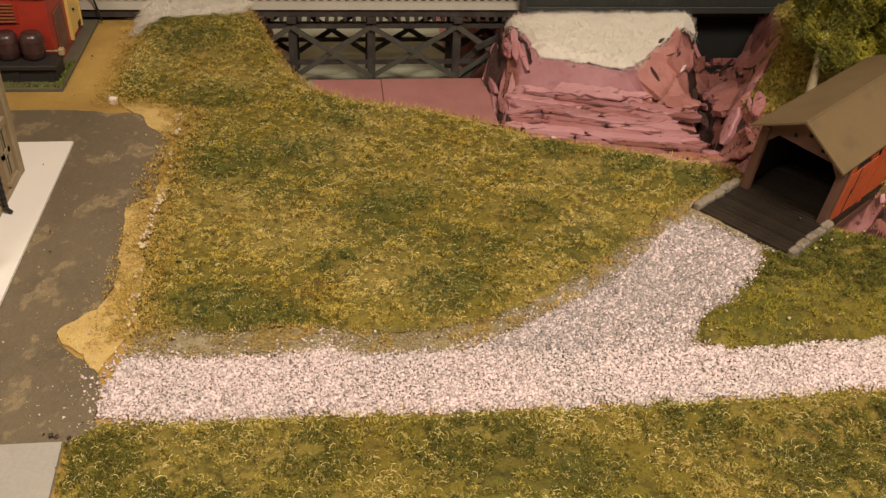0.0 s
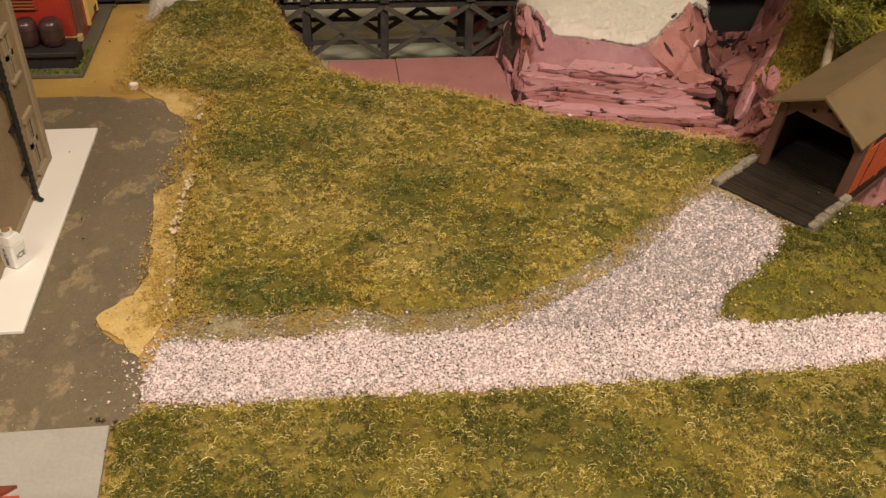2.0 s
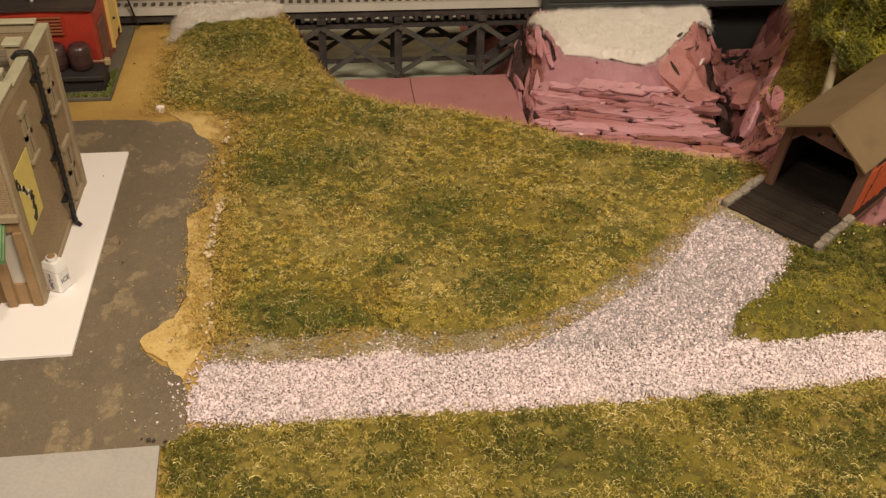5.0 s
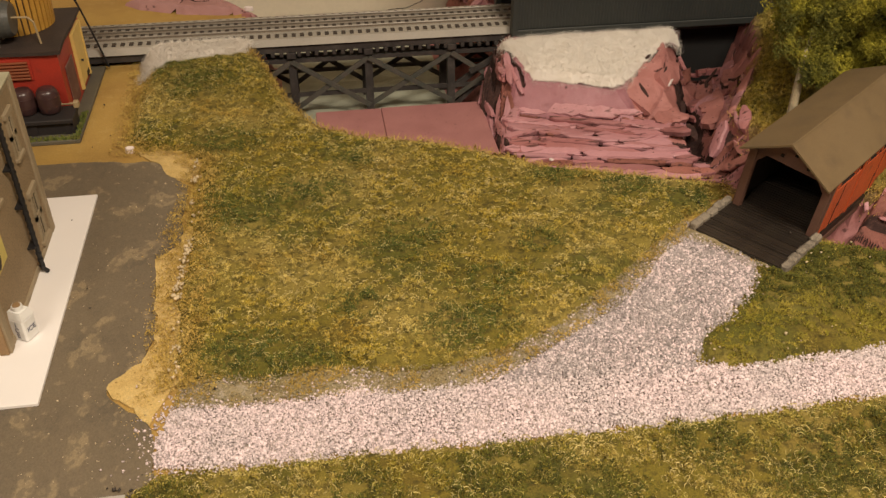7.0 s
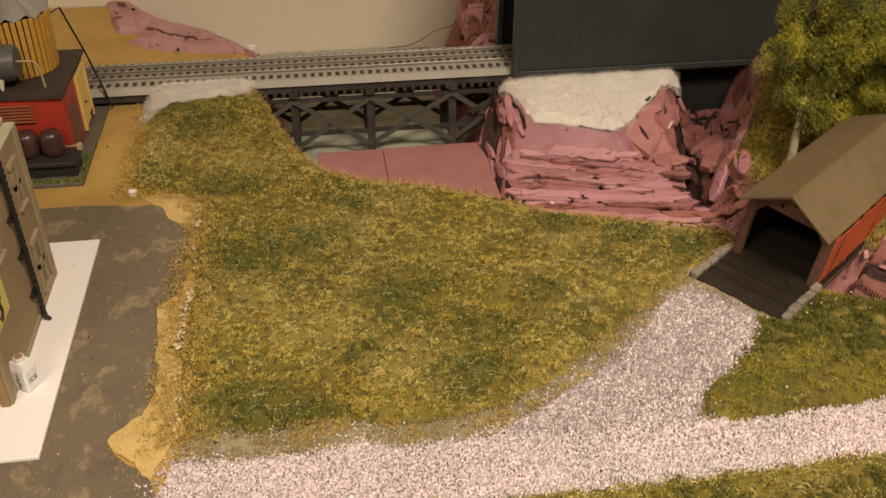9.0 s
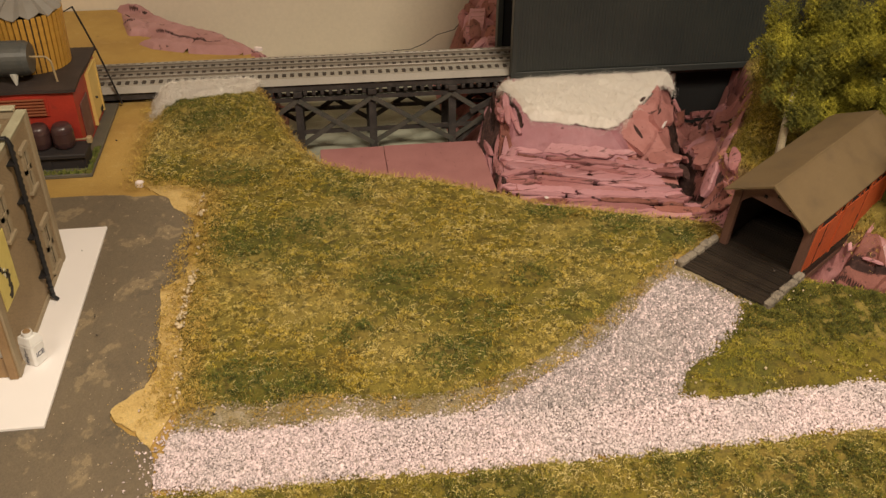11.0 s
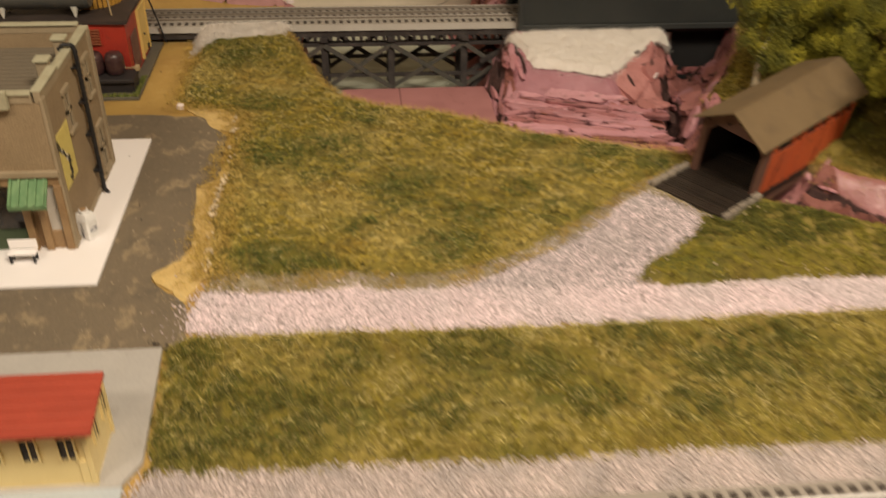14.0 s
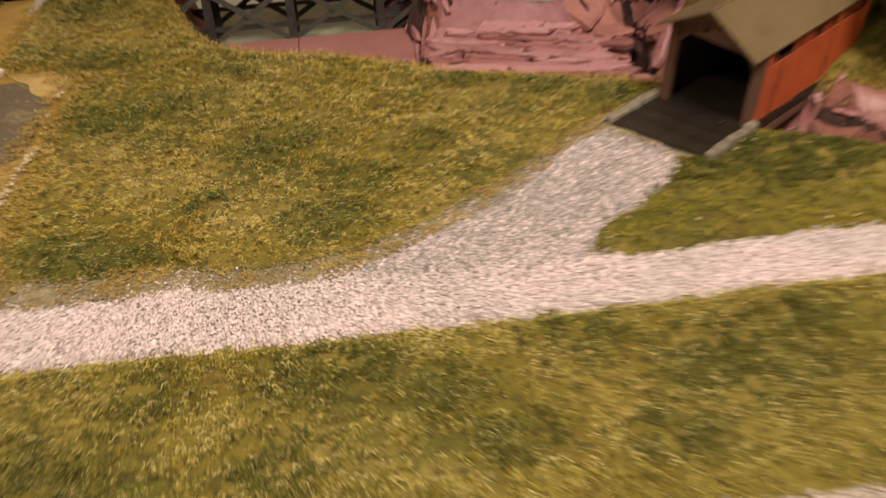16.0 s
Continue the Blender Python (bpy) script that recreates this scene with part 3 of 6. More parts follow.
CREEK_X, CREEK_Y = (.40, .440, .474, .511, .558, .594, .70, .95), (.615, .583, .559, .526, .505, .486, .445, .40)


def creek_plates(x, y):
    """The torn sheet of the creek: a smooth creased far side, a dark tear along the middle and a crumbled near side."""
    off = y - np.interp(x, CREEK_X, CREEK_Y) + .008 * (fbm(x, y, .025, 55) - .5)
    wx, wy = x + .012 * (fbm(x, y, .03, 55) - .5), y + .012 * (fbm(x, y, .03, 57) - .5)
    h, e, n = plates(.89 * wx - .45 * wy, .45 * wx + .89 * wy, .060, .0120, 53, 40)
    h2, e2, n2 = plates(.95 * wx + .3 * wy, -.3 * wx + .95 * wy, .026, .012, 59, 120)
    far = step(0, .006, off)
    fold = np.abs(2 * vnoise(x + .45 * y + .01 * fbm(x, y, .03, 65), y * .12, .030, 63) - 1)
    start = step(.500, .470, x) * step(.02, .0, off - .028)
    z = far * (.0030 + .05 * np.clip(off, 0, .04) - .0036 * fold * fold) + (h * .011 + h2 * .006) * np.maximum(1 - far, .8 * start)
    tear = np.exp(-((off - .001) / .0046) ** 2)
    split = np.exp(-(e / .050) ** 2) * step(.48, .56, fbm(x, y, .03, 61)) * np.maximum(1 - far, start)
    gap = np.maximum(tear, .9 * split)
    return z - .007 * gap, gap, np.where((far > .5) & (start < .5), 1.0, .85 * n)


# the creek's tear and splits are coloured near-black for their shade
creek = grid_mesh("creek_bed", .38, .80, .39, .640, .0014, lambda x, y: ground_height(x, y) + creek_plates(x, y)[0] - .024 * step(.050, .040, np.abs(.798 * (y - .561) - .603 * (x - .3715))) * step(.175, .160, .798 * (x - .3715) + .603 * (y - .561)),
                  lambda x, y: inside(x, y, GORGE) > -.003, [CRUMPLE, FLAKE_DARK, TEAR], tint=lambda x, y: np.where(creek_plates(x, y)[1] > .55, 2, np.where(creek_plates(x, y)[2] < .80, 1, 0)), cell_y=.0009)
tagged(creek, "dry creek bed of torn pink foam", "rock", kind="structure")

slab = thing("foam_slab", (.1, .8, -.08), "flat dusty pink foam slab in the gorge", "slab")
part("near_board", one_box(.013, .083, .70, .888, -.08, -.042, .0006), SLAB, slab)
part("far_board", one_box(.0836, .192, .70, .890, -.08, -.0425, .0006), SLAB, slab)

def shard(bm, m, length, width, thick, rng, ragged_by=1.0):
    """A broken flake: a jagged outline, its top smaller than its foot and split by a ridge."""
    n = rng.randint(7, 10)
    ring = []
    for k in range(n):
        a = 2 * math.pi * (k + rng.uniform(-.35, .35)) / n
        c, s = math.cos(a), math.sin(a)
        # squared-off ends
        q = max(abs(c), abs(s)) ** .55
        ring.append((length / 2 * c / q * rng.uniform(1 - .25 * ragged_by, 1.05), width / 2 * s / q * rng.uniform(1 - .3 * ragged_by, 1.08)))
    low = [bm.verts.new(m @ Vector((x * 1.02, y * 1.05, -thick / 2))) for x, y in ring]
    top = [bm.verts.new(m @ Vector((x * rng.uniform(.9, .98), y * rng.uniform(.78, .95), thick / 2 * rng.uniform(.6, 1.1)))) for x, y in ring]
    bm.faces.new(low[::-1])
    a = bm.verts.new(m @ Vector((-length * .22, width * rng.uniform(-.15, .15), thick * rng.uniform(.45, .75))))
    b = bm.verts.new(m @ Vector((length * .22, width * rng.uniform(-.15, .15), thick * rng.uniform(.45, .75))))
    for k in range(n):
        q = (k + 1) % n
        bm.faces.new((low[k], low[q], top[q], top[k]))
        near_a = ring[k][0] < 0
        near_a2 = ring[q][0] < 0
        if near_a == near_a2:
            bm.faces.new((top[k], top[q], a if near_a else b))
        else:
            bm.faces.new((top[k], top[q], a if near_a2 else b))
            bm.faces.new((top[k], a if near_a2 else b, a if near_a else b))


def on_slope(x, y, up, yaw, tilt, roll, height=ground_height, e=.012):
    """A pose on the rock, laid flat on its slope, then turned by yaw and tipped."""
    h = lambda a, b: float(height(np.array([a]), np.array([b]))[0])
    gx, gy = (h(x + e, y) - h(x - e, y)) / (2 * e), (h(x, y + e) - h(x, y - e)) / (2 * e)
    n = Vector((-gx, -gy, 1)).normalized()
    u = Vector((math.cos(radians(yaw)), math.sin(radians(yaw)), 0))
    u = (u - n * u.dot(n)).normalized()
    v = n.cross(u)
    m = Matrix((u, v, n)).transposed().to_4x4()
    return Matrix.Translation((x, y, h(x, y) + up)) @ m @ Euler((radians(roll), radians(tilt), 0)).to_matrix().to_4x4()


def plank(bm, m, length, width, thick, rng):
    """A split layer of foam: a long strip with ragged edges and broken ends."""
    n = max(3, int(length / .0065))
    rows = []
    skew = rng.uniform(-.5, .5)
    for k in range(n + 1):
        t = k / n
        end = min(1.0, min(t, 1 - t) * n * .8 + (.30 if width < .013 else .72))
        x = length * (t - .5) + rng.gauss(0, .0007)
        f, b = -width / 2 * end + rng.gauss(0, width * .07), width / 2 * end + rng.gauss(0, width * .07)
        h = thick * (.5 + rng.gauss(0, .07))
        rows.append([m @ Vector(p) for p in ((x, f + width * .10, -thick), (x, f, h * .15), (x, f + width * .10, h * .85), (x + skew * width, (f + b) / 2, h), (x, b, h * .8), (x, b, -thick))])
    return loft(bm, rows)


def layers_of(name, label, spots, seed, maker=plank):
    """Each spot: x, y, rise, length, width, thickness, yaw, tilt, roll, material."""
    r = random.Random(seed)
    root = thing(name, (spots[0][0], spots[0][1], -.05), label, "rock")
    for x, y, up, ln, wd, th, yaw, tilt, roll, mat in spots:
        bm = bmesh.new()
        maker(bm, on_slope(x, y, up, yaw, tilt, roll), ln, wd, th, r)
        part("flake", bm, mat, root)
    return root


rng = random.Random(4)
pick = lambda *w: rng.choices((FLAKE, FLAKE_PALE, FLAKE_DARK), w)[0]
# stacked long layers along the foot, broken into lengths
spots = []
for row in range(13):
    yaw = -8 - .8 * row
    thin = row in (1, 4, 5, 8, 9, 11)
    x = .188 + .004 * (row % 3) + .0012 * row
    last = .392 - .0035 * row
    while x < last:
        ln = min(rng.uniform(.018, .060) if thin else rng.uniform(.060, .150), last - x + .01)
        y = .703 + .0078 * row - math.tan(radians(-yaw)) * (x + ln / 2 - .29) + rng.gauss(0, .0008)
        spots.append((x + ln / 2, y, rng.uniform(.0006, .0024), ln, (.0056 if thin else .0098) * rng.uniform(.85, 1.15), rng.uniform(.0030, .0050), yaw + rng.gauss(0, 1.5), rng.gauss(0, 1), rng.gauss(4, 5), pick(5, 4, 1) if thin else pick(3, 6, .4)))
        x += ln + rng.uniform(.0004, .003)
for x, y, ln, wd, yaw, mat in ((.272, .8235, .110, .0120, -20, FLAKE_PALE), (.322, .806, .050, .0060, -16, FLAKE_PALE), (.236, .834, .030, .0065, -24, FLAKE_PALE), (.300, .801, .100, .0055, -14, FLAKE), (.345, .797, .040, .0050, -12, FLAKE_DARK)):
    spots.append((x, y, .0036, ln, wd, .0046, yaw, 0, rng.gauss(8, 3), mat))
for k in range(22):
    spots.append((rng.uniform(.20, .385), rng.uniform(.69, .80), .0040, rng.uniform(.006, .022), rng.uniform(.0015, .003), rng.uniform(.0015, .003), rng.gauss(-11, 14), rng.gauss(0, 6), rng.gauss(0, 12), pick(4, 3, 3)))
layers_of("strata_rock", "long split layers of pink foam rock", spots, 5)
# slivers beside the trestle, leaning up the flank
spots = []
for k in range(34):
    y = .745 + .17 * ((k + rng.random()) / 34)
    x = .170 + .26 * max(0, y - .80) + .042 * rng.random()
    spots.append((x, y, rng.uniform(.000, .003), rng.uniform(.022, .055), rng.uniform(.004, .010), rng.uniform(.003, .005), rng.gauss(70, 11), rng.gauss(0, 4), rng.gauss(0, 12), pick(5, 5, 1)))
layers_of("flank_rock", "steep jagged pink foam slivers beside the trestle", spots, 6)
# chips and slabs on the broken far side
spots = []
for x, y, ln, wd, yaw, mat in ((.452, .848, .046, .016, 62, FLAKE), (.463, .872, .050, .012, 38, FLAKE_PALE), (.455, .905, .034, .010, 52, FLAKE), (.470, .905, .036, .010, 25, FLAKE), (.362, .836, .052, .036, 55, BROWNROSE), (.393, .858, .040, .020, 52, BROWNROSE), (.378, .803, .040, .022, 28, BROWNROSE), (.424, .800, .066, .026, 74, BROWNROSE), (.418, .838, .034, .012, 60, FLAKE), (.434, .852, .044, .014, 66, BROWNROSE), (.424, .880, .030, .012, 62, FLAKE_DARK),
                               (.415, .760, .034, .016, 40, FLAKE_PALE), (.402, .735, .036, .012, 18, FLAKE_PALE), (.420, .728, .030, .010, 55, FLAKE), (.408, .705, .030, .008, 5, FLAKE_DARK), (.348, .790, .050, .014, -24, FLAKE_PALE), (.372, .776, .034, .008, -20, FLAKE)):
    spots.append((x, y, .0035, ln, wd, .005, yaw, rng.gauss(0, 3), rng.gauss(0, 5), mat))
# near-black flakes laid on the slabs stand for shaded holes and cracks
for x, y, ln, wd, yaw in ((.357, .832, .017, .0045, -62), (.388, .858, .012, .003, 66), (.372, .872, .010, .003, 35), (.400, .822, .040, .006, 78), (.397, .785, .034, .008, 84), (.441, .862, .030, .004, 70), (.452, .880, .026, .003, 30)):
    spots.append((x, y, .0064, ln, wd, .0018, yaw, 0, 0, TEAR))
for k in range(30):
    x, y = .395 + .08 * rng.random(), .690 + .25 * rng.random()
    if x > .425 + .36 * (y - .70) or x < .385 + .3 * max(0, y - .82):
        continue
    spots.append((x, y, rng.uniform(.001, .003), rng.uniform(.008, .022), rng.uniform(.002, .006), rng.uniform(.002, .004), rng.choice((62, 75, -35, 20)) + rng.gauss(0, 10), rng.gauss(0, 8), rng.gauss(0, 10), pick(5, 3, 2)))
layers_of("broken_rock", "broken pink and brown foam slabs among the plates", spots, 7)
chips = [(.392, .849, .0060, .018, .0038, .003, 62, 0, 0, CHIP), (.181, .812, .0040, .010, .0050, .003, 130, 0, 20, CHIP), (.236, .742, .0040, .007, .0040, .003, 100, 0, 10, CHIP), (.205, .716, .0030, .006, .004, .003, 20, 0, 0, CHIP)]
chips += [(.464, .577, .0015, .011, .005, .0020, 60, 0, 8, FLAKE_PALE), (.484, .585, .004, .024, .004, .0024, 42, 0, 6, FLAKE_PALE), (.478, .561, .005, .022, .0034, .0022, -42, 0, 10, FLAKE_PALE)]
layers_of("foam_chip", "white broken foam chips on the rock", chips, 9, shard)
# round dark stones at the foot by the bridge
for x, y, r in ((.372, .670, .0060), (.394, .662, .0066), (.384, .684, .0045)):
    bm = bmesh.new()
    bmesh.ops.create_icosphere(bm, subdivisions=2, radius=r)
    for v in bm.verts:
        v.co *= 1 + .25 * (float(fbm(v.co.x * 3 + x, v.co.y * 3 + v.co.z, .008, 5)) - .5)
        v.co.z *= .75
    bmesh.ops.translate(bm, verts=bm.verts[:], vec=(x, y, float(ground_height(np.array([x]), np.array([y]))[0]) + r * .55))
    tagged(part("stone", bm, material("dark_maroon_stone", (0.055, 0.024, 0.020), .85, tones=[((.10, .05, .04), .004, .45, .65, .7)], fine=(.001, .25)), None), "dark maroon stone at the foot of the rock", "stone", "stones at the rock's foot")

# bank behind the track
bank = thing("back_bank", (-.15, 1.15, -.02), "rough pink foam bank behind the track", "rock")
BANK = [(-.258, 1.257), (-.222, 1.132), (-.190, 1.100), (-.133, 1.078), (-.074, 1.067), (-.046, 1.076), (-.060, 1.092), (-.092, 1.130), (-.126, 1.168), (-.174, 1.2014), (-.205, 1.250)]


def bank_plates(x, y):
    wx, wy = x + .014 * (fbm(x, y, .03, 83) - .5), y + .014 * (fbm(x, y, .03, 87) - .5)
    h, e, n = plates(.80 * wx - .60 * wy, .60 * wx + .80 * wy, .085, .026, 89, 20)
    gap = np.exp(-(e / .07) ** 2) * step(.47, .58, fbm(x, y, .035, 91))
    d = step(-.002, .010, inside(x, y, BANK))
    return -.006 + .012 * d + (h * .014 + .006 * (fbm(x, y, .02, 85) - .5) - .0022 * gap) * d, gap


# the bank's splits are coloured near-black for their shade
grid_mesh("slope", -.28, -.03, 1.06, 1.258, .0013, lambda x, y: bank_plates(x, y)[0], lambda x, y: inside(x + .012 * (fbm(x, y, .012, 93) - .5), y + .012 * (fbm(x, y, .012, 97) - .5), BANK) > 0, [BANKFOAM, TEAR], bank, tint=lambda x, y: np.where(bank_plates(x, y)[1] > .78, 1, 0))
bm = bmesh.new()
shard(bm, pose(-.056, 1.080, .004, 8, 0, 10), .013, .007, .004, rng)
part("chip", bm, CHIP, bank, "white broken foam chip")
for k in range(26):
    f = rng.random()
    bm = bmesh.new()
    m = pose(.200 + .045 * rng.random() + .02 * f, 1.045 + .15 * f, -.03 + .035 * rng.random() + .012 * f, rng.gauss(20, 14), rng.gauss(-20, 14), rng.gauss(70, 14))
    shard(bm, m, rng.uniform(.03, .06), rng.uniform(.012, .03), rng.uniform(.006, .012), rng)
    part("flake", bm, pick(5, 3, 2), bank)
bm = bmesh.new()
loft_rows = []
for k in range(7):
    y = 1.035 + .035 * k
    loft_rows.append([(.205 + .008 * math.sin(2.1 * k), y, -.081), (.27, y, -.081), (.27, y, .006 + .004 * math.sin(k)), (.235 + .006 * math.cos(1.7 * k), y, -.004 + .005 * math.sin(2.7 * k)), (.215 + .006 * math.sin(3.3 * k), y, -.04)])
rows = [[bm.verts.new(p) for p in r] for r in loft_rows]
for a, b in zip(rows, rows[1:]):
    for k in range(5):
        bm.faces.new((a[k], a[(k + 1) % 5], b[(k + 1) % 5], b[k]))
bm.faces.new(rows[0][::-1])
bm.faces.new(rows[-1])
part("foam_block", bm, FLAKE_DARK, bank)

# ---- railway ----
ROADBED = material("grey_plastic_roadbed", (0.285, 0.252, 0.216), 0.6, tones=[((0.235, 0.205, 0.174), 0.03, 0.4, 0.7, 0.6)], fine=(0.0008, 0.14), bump=0.3, bump_size=0.0012)
PALEBED = material("pale_grey_roadbed", (0.36, 0.33, 0.285), 0.6, tones=[((0.29, 0.265, 0.225), 0.03, 0.4, 0.7, 0.6)], fine=(0.0008, 0.12), bump=0.3, bump_size=0.0012)
TIE = material("dark_brown_tie", (0.050, 0.038, 0.030), 0.7, fine=(0.001, 0.25))
RAIL = material("worn_nickel_rail", (0.44, 0.41, 0.37), 0.45, metal=0.9, tones=[((0.30, 0.26, 0.22), 0.02, 0.5, 0.7, 0.6)])
# near-white and hardly metal: the lamp's glare is put into the colour
BRIGHT = material("rail_glare_white", (0.97, 0.96, 0.95), 0.35, metal=0.15)
WEB = material("brown_rail_web", (0.20, 0.165, 0.125), 0.6, fine=(.002, .15))
# the same kind of rail, left without the painted glare
DULL = material("dull_brown_rail", (0.50, 0.45, 0.38), 0.45, metal=0.35, tones=[((0.33, 0.28, 0.22), 0.02, 0.5, 0.7, 0.6)])
DARKRAIL = material("blackened_centre_rail", (0.32, 0.29, 0.25), 0.45, metal=0.9)


def track(name, label, line, start, end, base, gaps=(), rails=(-.017, 0, .017), half=.0375, pitch=.009, steps=1, bed_cut=0.0, tie_half=.0288, steel=None, bed=None):
    """line(s) gives the middle of the track and its heading; base: height of the roadbed's foot."""
    (x, y), a = line(start)
    root = thing(name, (x, y, base), label, "railway track")

    def at(s, off, z):
        (cx, cy), h = line(s)
        return (cx - off * math.sin(h), cy + off * math.cos(h), base + z)

    ss = [start + (end - start) * k / steps for k in range(steps + 1)]
    bm = bmesh.new()
    loft(bm, [[at(s, -half, 0), at(s, half - bed_cut, 0), at(s, half - bed_cut - .004, .0066), at(s, -half + .004, .0066)] for s in ss])
    part("roadbed", bm, bed or ROADBED, root)
    for off in rails:
        bm = bmesh.new()
        loft(bm, [[at(s, off - .0012, .0078), at(s, off + .0012, .0078), at(s, off + .0004, .0088), at(s, off + .0004, .0104), at(s, off - .0004, .0104), at(s, off - .0004, .0088)] for s in ss])
        web = part("rail", bm, WEB, root)
        bm = bmesh.new()
        loft(bm, [[at(s, off - .0008, .0105), at(s, off + .0008, .0105), at(s, off + .0008, .0113), at(s, off + .0004, .0117), at(s, off - .0004, .0117), at(s, off - .0008, .0113)] for s in ss])
        part("rail_head", bm, steel or (RAIL if off else DARKRAIL), web)
    for off in (-.0200, .0200):
        bm = bmesh.new()
        loft(bm, [[at(s, off - .0021, .0062), at(s, off + .0021, .0062), at(s, off + .0019, .0084), at(s, off - .0019, .0084)] for s in ss])
        part("edge_strip", bm, bed or ROADBED, root)
    bm = bmesh.new()
    box(bm, -.0021, .0021, -tie_half, tie_half, .0060, .0080, .0003)
    me = piece_mesh("tie", bm, TIE)
    s = start + pitch / 2
    while s < end:
        if not any(g0 < s < g1 for g0, g1 in gaps):
            (cx, cy), h = line(s)
            piece("tie", me, root, pose(cx, cy, base, 0, 0, math.degrees(h)))
        s += pitch
    return root


track("railway_track", "three-rail track on grey roadbed above the trestle", lambda s: ((s, .975), 0.0), -.62, .60, .0140, bed=PALEBED)
track("railway_track", "front three-rail track with brown ties on grey roadbed", lambda s: ((s, .1605), 0.0), -.42, .062, 0.0, steel=DULL)
track("railway_track", "three-rail track beyond the turnout with glare-white rails", lambda s: ((s, .1605), 0.0), .262, .90, 0.0, steel=BRIGHT)
turnout = track("turnout", "three-rail turnout with curved branch on grey roadbed", lambda s: ((s, .1605), 0.0), .0624, .2616, 0.0, gaps=((.17, .21),), steel=DULL)
R0, CX, CY = .39, .265, .1605 - .39


def branch(s):
    a = s / R0
    return ((CX - R0 * math.sin(a), CY + R0 * math.cos(a)), math.pi + a)


bm = bmesh.new()
ss = [.03 + .20 * k / 16 for k in range(17)]


def on_branch(s, off, z):
    a = s / R0
    return (CX - (R0 + off) * math.sin(a), CY + (R0 + off) * math.cos(a), z)


loft(bm, [[on_branch(s, -.0375, 0), on_branch(s, .03, 0), on_branch(s, .028, .0063), on_branch(s, -.0335, .0063)] for s in ss])
part("branch_bed", bm, ROADBED, turnout)
for off, s0, s1, mat in ((-.017, -.02, .23, BRIGHT), (0, .118, .23, BRIGHT), (.017, .02, .145, BRIGHT), (.017, .165, .23, BRIGHT), (0, .02, .075, BRIGHT)):
    bm = bmesh.new()
    tt = [s0 + (s1 - s0) * k / 14 for k in range(15)]
    loft(bm, [[on_branch(s, off - .0011, .0078), on_branch(s, off + .0011, .0078), on_branch(s, off + .0004, .0106), on_branch(s, off - .0004, .0106)] for s in tt])
    web = part("branch_rail", bm, WEB, turnout)
    bm = bmesh.new()
    loft(bm, [[on_branch(s, off - .0006, .0107), on_branch(s, off + .0006, .0107), on_branch(s, off + .0004, .0120), on_branch(s, off - .0004, .0120)] for s in tt])
    part("rail_head", bm, mat, web, "curved branch rail head in glare white")
bm = bmesh.new()
box(bm, -.0021, .0021, -.0305, .022, .0060, .0078, .0003)
me = piece_mesh("branch_tie", bm, TIE)
for k in range(7, 25):
    s = .009 * k
    (x, y), h = branch(s)
    piece("branch_tie", me, turnout, pose(x, y, 0, 0, 0, math.degrees(h) + 180))
bm = bmesh.new()
prism(bm, [(.162, .158), (.178, .165), (.214, .166), (.200, .157)], .007, .0092)
part("cover_plate", bm, material("brown_plate", (0.20, 0.16, 0.11), 0.6, fine=(.002, .1)), turnout, "brown cover plate between the rails")
bm = bmesh.new()
prism(bm, [(.100, .143), (.126, .153), (.130, .150), (.106, .139)], .007, .0095)
part("frog_plate", bm, ROADBED, turnout)
bm = bmesh.new()
box(bm, .070, .122, .1655, .1672, .006, .0105)
box(bm, .070, .122, .1735, .1750, .006, .0100)
part("guard_rail", bm, DARKRAIL, turnout)

# black strips on the roadbed stand for the shadow beside the rails
for x0, x1, y in ((.150, .262, .1750), (.215, .262, .1665), (.120, .205, .1510)):
    part("flangeway", one_box(x0, x1, y - .0017, y + .0017, .0070, .0083), material("black_rail_shade", (0.02, 0.018, 0.016), .6), turnout, "black strip for the shade beside the rail")
machine = thing("switch_motor", (.205, .11, 0), "grey switch motor box with a dark slot and knob", "switch")
part("case", one_box(.188, .222, .075, .130, 0, .012, .001), ROADBED, machine)
part("slot", one_box(.201, .209, .082, .1305, .0121, .0132, .0003), TIE, machine)
bm = bmesh.new()
rod(bm, (.205, .098, .0132), (.205, .098, .019), .0042, .0036, 14)
part("knob", bm, material("black_plastic", (0.015, 0.015, 0.016), 0.4), machine)

# ---- trestle ----
DARKWOOD = material("dark_stained_wood", (0.036, 0.030, 0.028), 0.8, tones=[((0.075, 0.064, 0.058), 0.012, 0.45, 0.7, 0.7)], fine=(0.001, 0.25), bump=0.3)
GREYWOOD = material("grey_weathered_wood", (0.088, 0.078, 0.066), 0.85, tones=[((0.05, 0.06, 0.05), 0.01, 0.45, 0.65, 0.7)], fine=(0.0008, 0.25), bump=0.3)
trestle = thing("trestle_bridge", (.08, .97, -.08), "dark stained wooden railway trestle with crossed braces", "bridge")
bents = (-.092, -.008, .076, .169, .252)
for x in bents:
    for y, lean in ((.948, -.004), (1.002, .004)):
        bm = bmesh.new()
        beam(bm, (x, y + lean, -.082), (x, y, .004), .0085, .0085)
        part("post", bm, DARKWOOD, trestle)
    part("cap_beam", one_box(x - .005, x + .005, .938, 1.012, -.002, .005, .0006), DARKWOOD, trestle)
for y in (.944, .960, .990, 1.006):
    part("stringer", one_box(-.60, .60, y - .0035, y + .0035, .0052, .0139), DARKWOOD, trestle)
bm = bmesh.new()
box(bm, -.002, .002, .939, 1.011, .0005, .005, .0003)
me = piece_mesh("deck_tie", bm, DARKWOOD)
